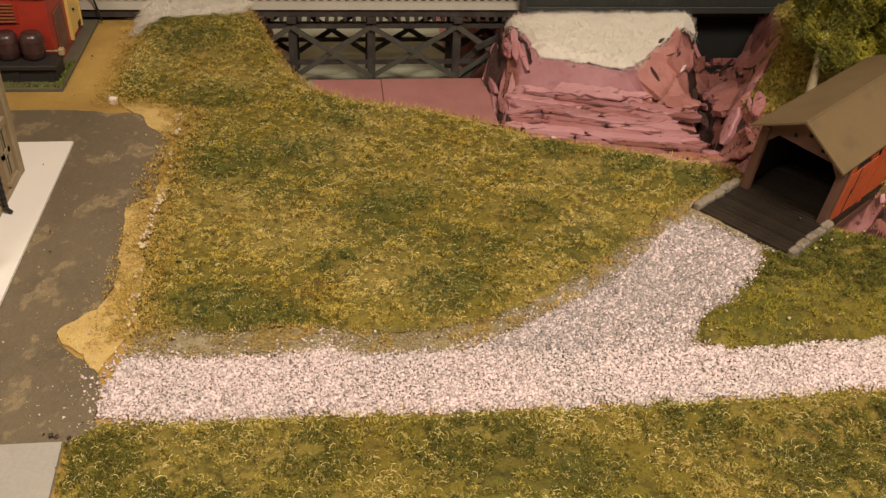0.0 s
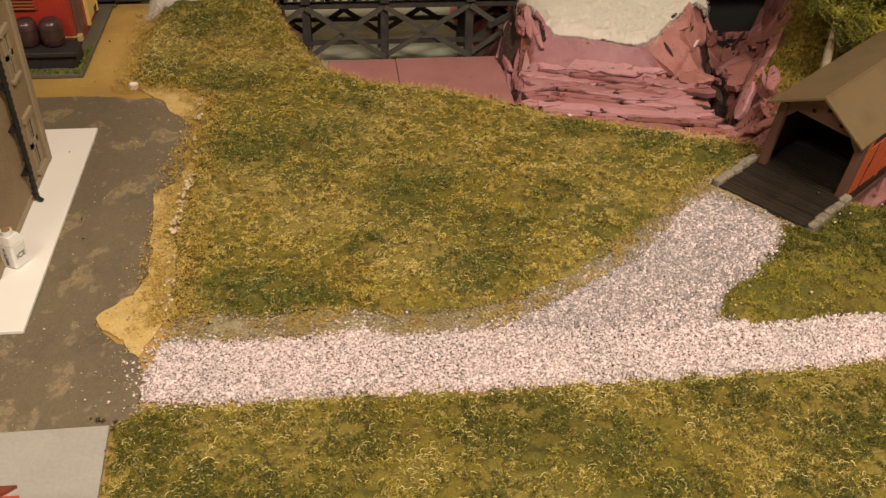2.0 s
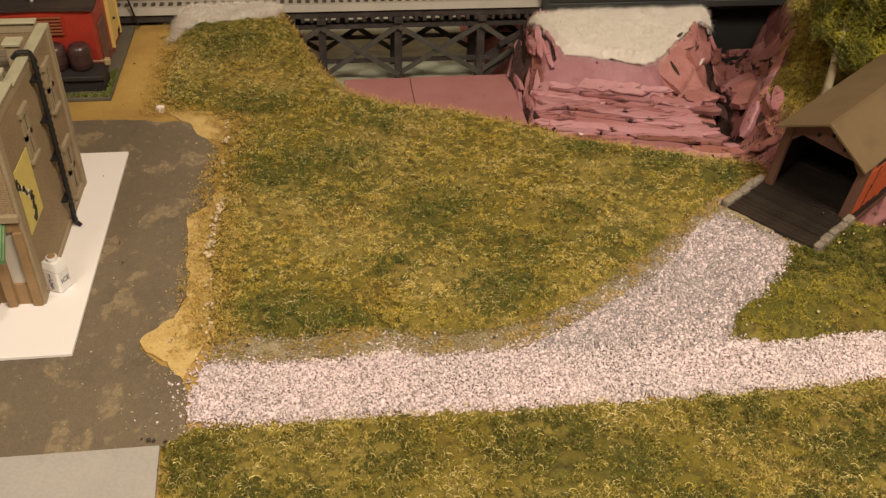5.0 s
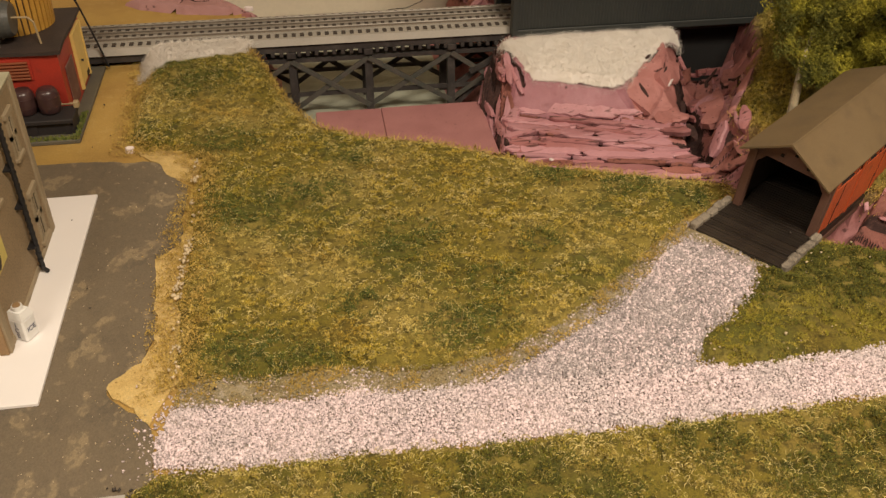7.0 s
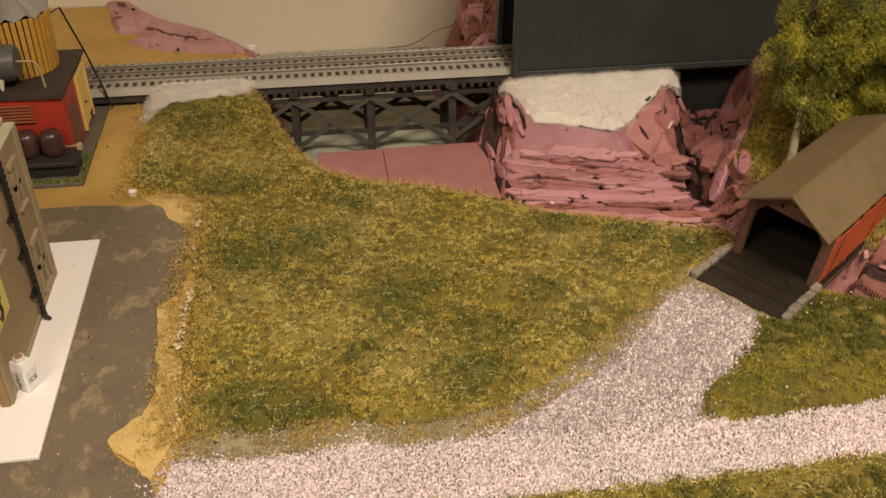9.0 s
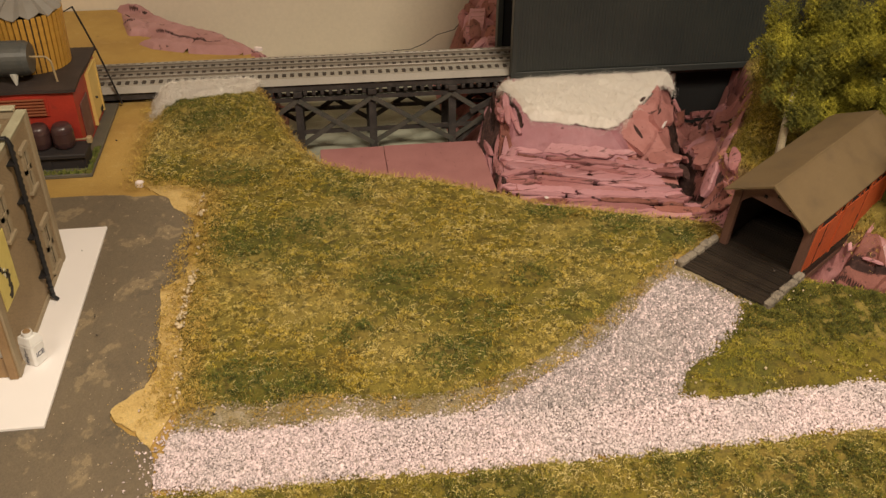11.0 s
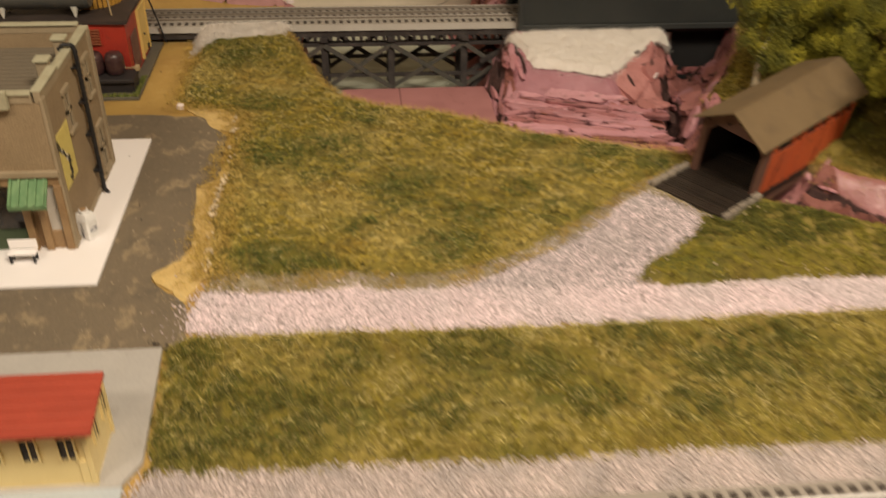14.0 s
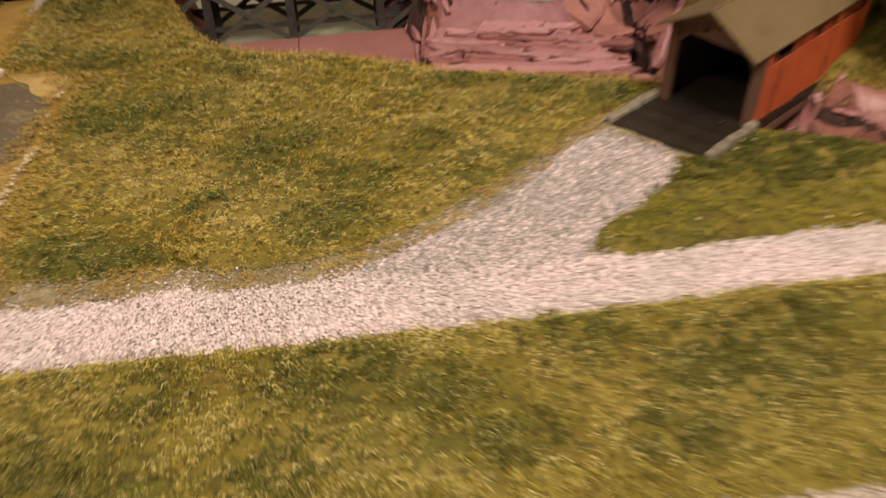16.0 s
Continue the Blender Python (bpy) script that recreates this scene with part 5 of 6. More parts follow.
# ---- ice chest ----
CHEST = material("white_enamel", (0.78, 0.77, 0.75), 0.4, tones=[((0.66, 0.64, 0.6), 0.008, 0.5, 0.7, 0.5)])
BLUE = material("blue_lettering", (0.025, 0.035, 0.10), 0.5)
ice = thing("ice_chest", (-.1935, .4990, .0042), "white ice chest with blue lettering beside the shop", "ice chest", turn=-28)
ICE = pose(-.1935, .4990, .0042, 0, 0, -28)
bm = one_box(-.0068, .0068, -.0060, .0060, 0, .0180, .0012)
bmesh.ops.transform(bm, matrix=ICE, verts=bm.verts[:])
part("body", bm, CHEST, ice)
bm = bmesh.new()
loft(bm, [[(-.0068 * k, -.0060 * k, z), (.0068 * k, -.0060 * k, z), (.0068 * k, .0060 * k, z), (-.0068 * k, .0060 * k, z)] for k, z in ((.99, .0181), (.72, .0232))])
bmesh.ops.transform(bm, matrix=ICE, verts=bm.verts[:])
part("hood", bm, CHEST, ice)
bm = bmesh.new()
rod(bm, (0, 0, .0233), (0, 0, .0262), .0036, .0036, 14)
bmesh.ops.transform(bm, matrix=ICE, verts=bm.verts[:])
cap = part("cap", bm, CHEST, ice)
bm = bmesh.new()
rod(bm, (0, 0, .0263), (0, 0, .0268), .0027, .0027, 14)
bmesh.ops.transform(bm, matrix=ICE, verts=bm.verts[:])
part("cap_hole", bm, WOODTAN, cap, "brown cap centre")


def lettering(text, size, m, mat, parent):
    cu = bpy.data.curves.new("lettering", "FONT")
    cu.body, cu.size, cu.extrude, cu.align_x = text, size, .00008, "CENTER"
    cu.materials.append(mat)
    ob = under(new("lettering", cu), parent)
    ob.matrix_basis = m
    return ob


for k, ch in enumerate("ICE"):
    lettering(ch, .0052, ICE @ pose(.0004, -.0062, .0122 - .0046 * k, 90, 0, 0), BLUE, ice)
lettering("ICE", .0052, ICE @ pose(.0070, 0, .0075, 90, 0, 90), BLUE, ice)

# ---- trackside shanty on its pad ----
pad = thing("concrete_pad", (-.2, .28, 0), "pale grey painted pad beside the track", "pavement", kind="structure")
bm = bmesh.new()
prism(bm, [(-.62, .2230), (-.1150, .2230), (-.1050, .2420), (-.1105, .3508), (-.62, .3508)], .0002, .0035)
part("pad_slab", bm, PAD, pad)
part("pad_edge", loft(bmesh.new(), [[(x, .1985, .0002), (x, .2228, .0002), (x, .2228, .0034), (x, .2100, .0034)] for x in (-.62, -.1130)]), material("pale_blue_edge", (0.42, 0.46, 0.48), 0.6, fine=(.002, .06)), pad, "pale blue front edge")
CREAM = material("yellow_plastic_wall", (0.80, 0.64, 0.30), 0.5, tones=[((0.71, 0.55, 0.24), 0.02, 0.4, 0.7, 0.6)], fine=(.001, .06))
TILE_RED = material("red_plastic_roof", (0.335, 0.050, 0.026), 0.55, tones=[((0.25, 0.038, 0.020), 0.02, 0.4, 0.7, 0.6)], fine=(.001, .1))
SX0, SX1, SY0, SY1 = -.2120, -.1285, .2270, .2700
shanty = thing("trackside_shanty", (-.17, .25, .008), "yellow trackside shanty with a red roof", "shed")
bm = bmesh.new()
loft(bm, [[(x, SY0, .0081), (x, SY1, .0081), (x, SY1, .0530), (x, .2580, .0605), (x, SY0, .0520)] for x in (SX0, SX1)])
part("cabin", bm, CREAM, shanty)
for sy0, sy1, za, zb in ((.2160, .2585, .0572, .0655), (.2585, .2790, .0655, .0480)):
    bm = bmesh.new()
    loft(bm, [[(x, sy0, za), (x, sy1, zb), (x, sy1, zb + .0022), (x, sy0, za + .0022)] for x in (SX0 - .007, SX1 + (.0080 if sy0 < .22 else -.002))])
    roof = part("roof_panel", bm, TILE_RED, shanty)
    if sy0 < .22:
        for k in range(6):
            t0 = (k + .5) / 6
            y, z = sy0 + (sy1 - sy0) * t0, za + (zb - za) * t0 + .0022
            part("shingle_course", one_box(SX0 - .0065, SX1 + .0078, y - .0006, y + .0006, z - .0003, z + .0002), TILE_RED, roof)
for x, y in ((SX1, SY0), (SX1, SY1), (SX0, SY0)):
    part("corner_board", one_box(x - .0022, x + .0014, y - .0014, y + .0022, .0081, .0500, .0004), CREAM, shanty)
for y in (.2430, .2640):
    win = part("window", one_box(SX1 - .001, SX1 + .0006, y - .0040, y + .0040, .0300, .0450), GLASS, shanty, "dark small window")
    part("frame", box(one_box(SX1, SX1 + .0016, y - .0052, y - .0040, .0285, .0465), SX1, SX1 + .0016, y + .0040, y + .0052, .0285, .0465), CREAM, win)
    part("glazing_bar", one_box(SX1, SX1 + .0011, y - .0005, y + .0005, .0300, .0450), CREAM, win)
for x in (-.1400, -.1610, -.1820):
    win = part("window", one_box(x - .0042, x + .0042, SY0 - .0006, SY0 + .001, .0300, .0450), GLASS, shanty, "dark small window")
    part("frame", box(one_box(x - .0054, x - .0042, SY0 - .0016, SY0, .0285, .0465), x + .0042, x + .0054, SY0 - .0016, SY0, .0285, .0465), CREAM, win)
    part("glazing_bar", one_box(x - .0005, x + .0005, SY0 - .0012, SY0, .0300, .0450), CREAM, win)
part("door", one_box(-.1355, -.1285, SY0 - .0010, SY0 + .001, .0081, .0280, .0003), CREAM, shanty)

# the shanty stands on the thin pad
shanty.matrix_basis = pose(-.17, .25, .0035)

# ---- red pump house with tanks ----
BARN = material("red_plastic_siding", (0.38, 0.036, 0.020), 0.45, tones=[((0.28, 0.030, 0.02), 0.03, 0.4, 0.7, 0.7), ((0.12, 0.03, 0.02), 0.012, 0.6, 0.78, 0.6)], fine=(.0015, .08))
TAR = material("dark_brown_tar_roof", (0.032, 0.022, 0.019), 0.7, tones=[((0.058, 0.039, 0.032), 0.025, 0.45, 0.7, 0.7)], fine=(.001, .2), bump=.3)
LOUVRE = material("orange_brown_louvre", (0.25, 0.075, 0.03), 0.6, fine=(.001, .15))
MUSTARD = material("yellow_door_paint", (0.72, 0.52, 0.17), 0.55, tones=[((0.6, 0.42, 0.13), 0.008, 0.5, 0.7, 0.5)])
STAVE = material("yellow_tank_stave", (0.50, 0.27, 0.045), 0.55, tones=[((0.38, 0.18, 0.03), 0.012, 0.45, 0.7, 0.7)], fine=(.001, .12))
IRON = material("dark_grey_tank_paint", (0.075, 0.078, 0.075), 0.4, tones=[((0.12, 0.115, 0.10), 0.02, 0.45, 0.7, 0.6)], fine=(.0015, .12))
DRUM = material("dark_maroon_drum", (0.050, 0.024, 0.024), 0.32, tones=[((0.09, 0.05, 0.045), 0.01, 0.5, 0.7, 0.5)])
FILM = material("grey_plastic_sheet", (0.22, 0.20, 0.175), 0.35, tones=[((0.26, 0.25, 0.23), 0.015, 0.4, 0.7, 0.6)])
FLOCK = material("green_flock", (0.13, 0.16, 0.03), 0.95, tones=[((0.25, 0.22, 0.06), 0.006, 0.45, 0.65, 0.7)], fine=(.0008, .3), bump=.6)
CREAMP = material("cream_pipe", (0.36, 0.27, 0.15), 0.5)

MX0, MX1, MY0, MY1, MZ = -.345, -.215, .8150, .9170, .0720
mill = thing("pump_house", (-.28, .865, 0), "red pump house with dark flat roof and yellow door", "building")
base = part("base_plate", one_box(-.42, -.2030, .7750, .9370, .0002, .0040, .0005), material("grey_base_plate", (0.10, 0.09, 0.07), 0.7, tones=[((0.16, 0.14, 0.09), .03, .4, .7, .6)], fine=(.001, .15)), mill)
part("hall", one_box(MX0, MX1, MY0, MY1, .0041, MZ, .0004), BARN, mill)
bm = bmesh.new()
rng = random.Random(12)
ring = [(MX0 - .003, MY0 - .003), (MX0 + .04, MY0 - .0045), (MX0 + .085, MY0 - .0025), (MX1 - .004, MY0 - .004), (MX1 + .0035, MY0 - .003), (MX1 + .002, MY0 + .03), (MX1 + .0035, MY0 + .06), (MX1 + .003, MY1 + .003), (MX0 - .003, MY1 + .003)]
prism(bm, ring, MZ + .0001, MZ + .0035)
part("roof", bm, TAR, mill)
vent = part("louvre_panel", one_box(MX0 + .004, MX1 - .025, MY0 - .0012, MY0, .0480, .0675), BARN, mill)
for k in range(6):
    part("louvre_slat", one_box(MX0 + .006, MX1 - .027, MY0 - .0032, MY0 - .0012, .0492 + .0031 * k, .0508 + .0031 * k, .0003), LOUVRE, vent)
door = part("door", one_box(MX1, MX1 + .0022, .8740, .9080, .0110, .0640, .0005), MUSTARD, mill, "yellow plank door standing proud")
part("door_frame", box(box(one_box(MX1, MX1 + .0032, .8710, .8738, .0090, .0660), MX1, MX1 + .0032, .9082, .9110, .0090, .0660), MX1, MX1 + .0032, .8738, .9082, .0642, .0665), MUSTARD, door)
bm = bmesh.new()
rod(bm, (MX1 + .002, .8860, .0340), (MX1 + .0042, .8860, .0340), .0012, n=10)
part("knob", bm, PIPE, door)
part("broken_corner", one_box(MX1 + .0023, MX1 + .0027, .8960, .9060, .0120, .0170), PIPE, door)
part("end_panel", one_box(MX1, MX1 + .0012, .8290, .8600, .0090, .0520, .0005), material("grey_red_panel", (0.14, 0.06, 0.05), 0.6, tones=[((.22, .14, .12), .008, .5, .7, .6)]), mill, "scuffed grey end panel")
DOCK = material("black_dock_paint", (0.019, 0.015, 0.015), 0.7, fine=(.001, .2))
dock = part("dock", one_box(-.330, -.2075, .7840, .8140, .0160, .0205, .0008), DOCK, mill, "dark loading dock")
for x in (-.322, -.296, -.270, -.244, -.2145):
    part("dock_leg", one_box(x - .003, x + .003, .7870, .7930, .0041, .0160), DOCK, dock)
part("dock_body", one_box(-.328, -.2090, .7880, .8130, .0041, .0160), DOCK, dock, "dark solid dock front")
part("dock_rail", one_box(-.2340, -.2060, .8146, .8168, .0205, .0222, .0004), CREAMP, dock, "pale rail strip")
part("dock_block", one_box(-.2100, -.2050, .8060, .8120, .0206, .0270, .0008), CREAMP, dock, "pale broken block")
rng = random.Random(8)
bm = bmesh.new()
for k in range(1300):
    if k % 3:
        x, y = rng.uniform(-.33, -.2035), .7765 + abs(rng.gauss(0, .0035))
    else:
        x, y = -.2045 - abs(rng.gauss(0, .002)), rng.uniform(.776, .83)
    h = rng.uniform(.001, .0035)
    c = Vector((x, y, .0040))
    a = rng.uniform(0, 6.28)
    d = Vector((math.cos(a), math.sin(a), 0)) * .0012
    t = c + Vector((rng.uniform(-.001, .001), rng.uniform(-.001, .001), h))
    bm.faces.new([bm.verts.new(v) for v in (c - d, c + d, t)])
tagged(part("flock_edge", bm, FLOCK, mill, "green flock along the base plate"))


def drum(x, y):
    root = thing("oil_drum", (x, y, .0205), "dark maroon drum on the loading dock", "drum", "drums on the dock")
    bm = bmesh.new()
    prof = [(0, .0206), (.0078, .0206), (.0094, .0230), (.0102, .0290), (.0102, .0350), (.0094, .0410), (.0074, .0442), (.0045, .0450), (0, .0450)]
    rows = [[bm.verts.new((x + r * math.cos(2 * math.pi * k / 20), y + r * math.sin(2 * math.pi * k / 20), z)) for k in range(20)] for r, z in prof[1:-1]]
    for a, b in zip(rows, rows[1:]):
        for k in range(20):
            bm.faces.new((a[k], a[(k + 1) % 20], b[(k + 1) % 20], b[k]))
    bm.faces.new(rows[0][::-1])
    bm.faces.new(rows[-1])
    part("barrel", bm, DRUM, root, smooth=True)
    for z in (.0275, .0365):
        bm = bmesh.new()
        rod(bm, (x, y, z), (x, y, z + .0010), .0104, n=20)
        part("hoop", bm, DRUM, root)


drum(-.2290, .8025)
drum(-.2505, .8025)
drum(-.2720, .8025)

tank = thing("storage_tank", (-.30, .836, .0757), "dark grey horizontal tank on white feet on the roof", "tank")
TX0, TX1, TY, TZ, TR = -.372, -.2510, .8370, .0985, .0165
bm = bmesh.new()
rod(bm, (TX0, TY, TZ), (TX1 - .004, TY, TZ), TR, n=28)
part("shell", bm, IRON, tank, smooth=False)
bm = bmesh.new()
rod(bm, (TX1 - .0042, TY, TZ), (TX1, TY, TZ), TR, TR * .86, n=28)
part("end_cap", bm, IRON, tank)
part("seam", one_box(TX0, TX1 - .01, TY - .0012, TY + .0012, TZ + TR - .0003, TZ + TR + .0007), IRON, tank)
for x in (TX1 - .016, TX0 + .030):
    for y in (TY - .010, TY + .010):
        bm = bmesh.new()
        rod(bm, (x, y, .0757), (x, y, .0875), .0012, .0042, 8)
        part("foot", bm, PAPER, tank, "small white tapered foot")
bm = bmesh.new()
rod(bm, (-.33, TY, TZ + TR - .001), (-.33, TY, TZ + TR + .006), .006, n=14)
part("hatch", bm, IRON, tank)
bm = bmesh.new()
bar(bm, [(TX1 - .002, TY - .004, .1010), (TX1 + .014, TY - .004, .1005), (TX1 + .0185, TY - .005, .0960), (TX1 + .0205, TY - .006, .0757)], .0010, 8)
part("feed_pipe", bm, CREAMP, tank, "cream bent feed pipe")

silo = thing("wooden_water_tank", (-.262, .8880, .0757), "yellow stave water tank under a grey plastic cone", "tank")
SIX, SIY, SIR = -.2620, .8840, .0330
bm = bmesh.new()
rod(bm, (SIX, SIY, .0757), (SIX, SIY, .1300), SIR - .0016, SIR + .0006, 36)
part("core", bm, TAR, silo)
bm = bmesh.new()
beam(bm, (0, -SIR + .0004, .0757), (0, -SIR - .0016, .1310), .0040, .0022)
me = piece_mesh("stave", bm, STAVE)
for k in range(40):
    piece("stave", me, silo, pose(SIX, SIY, 0, 0, 0, 9 * k))
bm = bmesh.new()
top = bm.verts.new((SIX, SIY, .160))
ring = [bm.verts.new((SIX + (SIR + .0035) * math.cos(2 * math.pi * k / 36) * (1 + .06 * math.sin(5 * k)), SIY + (SIR + .0035) * math.sin(2 * math.pi * k / 36) * (1 + .05 * math.cos(7 * k)), .1325 + .0030 * math.sin(2.3 * k))) for k in range(36)]
for k in range(36):
    bm.faces.new((ring[k], ring[(k + 1) % 36], top))
cone = part("cone_cover", bm, FILM, silo, "crumpled grey plastic cone")
cone.modifiers.new("thick", "SOLIDIFY").thickness = .0008

pole = thing("guy_wire", (-.197, .944, 0), "thin black leaning wire beside the track", "wire")
bm = bmesh.new()
bar(bm, [(-.1985, .9330, .0040), (-.2050, .9350, .030), (-.2150, .9380, .065), (-.2305, .9400, .1120)], .0011, 6)
part("long_wire", bm, PIPE, pole)
bm = bmesh.new()
bar(bm, [(-.2305, .9400, .1120), (-.2400, .9200, .1110), (-.2500, .9000, .1320)], .0007, 6)
part("short_wire", bm, PIPE, pole)

bm = bmesh.new()
shard(bm, pose(-.156, .752, .0030, 5, 8, 20), .009, .007, .005, random.Random(2))
tagged(part("pebble", bm, CHIP, None), "white pebble at the corner of the road", "stone")
bm = bmesh.new()
bar(bm, [(0.118, 1.15, -0.034), (0.142, 1.15, -0.033), (0.16, 1.15, -0.026), (0.178, 1.15, -0.014), (0.201, 1.15, -0.008), (0.207, 1.15, -0.001)], .0005, 5)
tagged(part("loose_wire", bm, PIPE, None), "thin dark loose wire behind the track", "wire")

# ---- wool ----
WOOL_RIGHT = [(.218, .9285), (.224, .905), (.234, .866), (.243, .852), (.282, .838), (.318, .823), (.334, .830), (.362, .862), (.396, .894), (.424, .919), (.432, .9285)]
WOOL_LEFT = [(-.162, .9375), (-.162, .892), (-.148, .892), (-.125, .902), (-.095, .910), (-.056, .918), (-.050, .9375)]


def blades(name, n, where, length, width, mat, label, category, seed, flat=.6, height=None):
    """A felt of loose fibres, each one thin triangle; where(x, y) gives the chance of a fibre there."""
    r = np.random.RandomState(seed)
    (x0, x1, y0, y1), chance = where
    x, y = r.uniform(x0, x1, n), r.uniform(y0, y1, n)
    ok = r.uniform(0, 1, n) < chance(x, y)
    x, y = x[ok], y[ok]
    k = len(x)
    z = height(x, y)
    a = r.uniform(0, 2 * np.pi, k)
    ln = length * r.uniform(.5, 1.3, k)
    el = np.abs(r.normal(0, .45, k)) + (1 - flat) * .5
    dx, dy, dz = np.cos(a) * np.cos(el) * ln, np.sin(a) * np.cos(el) * ln, np.sin(el) * ln
    b = a + r.uniform(.8, 2.3, k)
    w = width * r.uniform(.6, 1.3, k) / 2
    wx, wy = np.cos(b) * w, np.sin(b) * w
    v = np.empty((k, 3, 3))
    v[:, 0] = np.stack([x - wx, y - wy, z], -1)
    v[:, 1] = np.stack([x + wx, y + wy, z + .0001], -1)
    v[:, 2] = np.stack([x + dx, y + dy, z + dz], -1)
    me = bpy.data.meshes.new(name)
    me.vertices.add(3 * k)
    me.vertices.foreach_set("co", v.ravel())
    me.loops.add(3 * k)
    me.loops.foreach_set("vertex_index", np.arange(3 * k, dtype=np.int32))
    me.polygons.add(k)
    me.polygons.foreach_set("loop_start", np.arange(0, 3 * k, 3, dtype=np.int32))
    me.update(calc_edges=True)
    me.materials.append(mat)
    return tagged(new(name, me), label, category, kind="stuff")


for nm, poly, z_of, lab in (
        ("wool_blanket", WOOL_RIGHT, lambda x, y: .0155 - .120 * (.93 - y) + .003 * fbm(x, y, .03, 8) - .05 * np.maximum(0, .262 - x), "cream cotton batting draped over the rock"),
        ("wool_tuft", WOOL_LEFT, lambda x, y: ground_height(x, y) + .005 + .007 * step(.895, .938, y), "dirty white cotton batting beside the track")):
    px, py = [p[0] for p in poly], [p[1] for p in poly]
    area = (min(px) - .01, max(px) + .01, min(py) - .01, max(py) + .01)
    edge = lambda x, y, poly=poly: inside(x + .005 * (fbm(x, y, .014, 71) - .5), y + .005 * (fbm(x, y, .014, 75) - .5), poly)
    top = lambda x, y, z_of=z_of, edge=edge: ground_height(x, y) + .001 + (z_of(x, y) - ground_height(x, y) - .001) * step(-.004, .009, edge(x, y)) + .0035 * (fbm(x, y, .012, 81) - .5)
    ob = grid_mesh(nm, *area, .0009, top, lambda x, y, edge=edge: edge(x, y) > 0, WOOL, smooth=True)
    tagged(ob, lab, "cotton wool")
    blades(nm + "_fuzz", 60000, (area, lambda x, y, edge=edge: .9 * step(-.0050, .0010, edge(x, y)) * (.55 + .45 * step(.014, .004, edge(x, y)))), .0060, .00026, WOOL, "loose white cotton fibres", "cotton wool", 5, .7, top)

# ---- grass fibres ----
def curls(name, n, where, radius, width, mat, label, seed, height):
    """Loose curly fibres: short arcs of narrow ribbon."""
    r = np.random.RandomState(seed)
    (x0, x1, y0, y1), chance = where
    x, y = r.uniform(x0, x1, n), r.uniform(y0, y1, n)
    ok = r.uniform(0, 1, n) < chance(x, y)
    x, y = x[ok], y[ok]
    k, m = len(x), 5
    z = height(x, y)
    rad = radius * np.minimum(r.lognormal(-.15, .40, k), 1.5)
    a0, da = r.uniform(0, 2 * np.pi, k), r.uniform(.5, 2.6, k) * r.choice([-1, 1], k)
    tilt, head = r.normal(0, .8, k), r.uniform(0, 2 * np.pi, k)
    t = a0[:, None] + da[:, None] * np.linspace(0, 1, m)[None]
    v = np.empty((k, m, 2, 3))
    for side in (0, 1):
        q = rad[:, None] + (side - .5) * width
        u, w = q * np.cos(t), q * np.sin(t)
        h = np.abs(w * np.sin(tilt)[:, None]) + .0003 + side * width * .4
        w = w * np.cos(tilt)[:, None]
        v[:, :, side, 0] = x[:, None] + u * np.cos(head)[:, None] - w * np.sin(head)[:, None]
        v[:, :, side, 1] = y[:, None] + u * np.sin(head)[:, None] + w * np.cos(head)[:, None]
        v[:, :, side, 2] = z[:, None] + h
    base = (np.arange(k) * m * 2)[:, None] + 2 * np.arange(m - 1)[None]
    f = np.stack([base, base + 1, base + 3, base + 2], -1).reshape(-1, 4)
    me = bpy.data.meshes.new(name)
    me.vertices.add(k * m * 2)
    me.vertices.foreach_set("co", v.ravel())
    me.loops.add(f.size)
    me.loops.foreach_set("vertex_index", f.astype(np.int32).ravel())
    me.polygons.add(len(f))
    me.polygons.foreach_set("loop_start", np.arange(0, f.size, 4, dtype=np.int32))
    me.update(calc_edges=True)
    me.materials.append(mat)
    return tagged(new(name, me), label, "grass", kind="stuff")


def mat_top(poly, height, seed, taper=.012):
    def top(x, y):
        d = inside(x, y, poly)
        return ground_height(x, y) + height * (0.25 + 0.75 * step(0, taper, d)) * (0.55 + 0.9 * fbm(x, y, .018, seed + 2)) + height * 1.3 * (fbm(x, y, .007, seed + 8) - .5) * step(0, taper, d) - .0008
    return top


def bounds(poly, m=.004):
    return (min(p[0] for p in poly) - m, max(p[0] for p in poly) + m, min(p[1] for p in poly) - m, max(p[1] for p in poly) + m)


def grass_chance(poly, seed, reach=.004):
    def chance(x, y):
        d = inside(x + .010 * (fbm(x, y, .012, seed) - .5), y + .010 * (fbm(x, y, .012, seed + 5) - .5), poly)
        return np.where(d > -reach, .25 + .75 * step(-reach, .010, d), 0) * (.42 + .95 * step(.34, .66, fbm(x, y, .0062, seed + 9)))
    return chance


def spots_chance(poly, spots, seed):
    base = grass_chance(poly, seed)

    def chance(x, y):
        k = 0
        for cx, cy, r in spots:
            k = np.maximum(k, np.exp(-(((x + .02 * (fbm(x, y, .02, 61) - .5) - cx) / (r * 1.35)) ** 2 + ((y + .016 * (fbm(x, y, .02, 67) - .5) - cy) / (r * 1.05)) ** 2) * 1.2))
        return base(x, y) * np.clip(k * 1.7 * (.25 + 1.2 * fbm(x, y, .012, seed + 3)) - .06, 0, 1)
    return chance


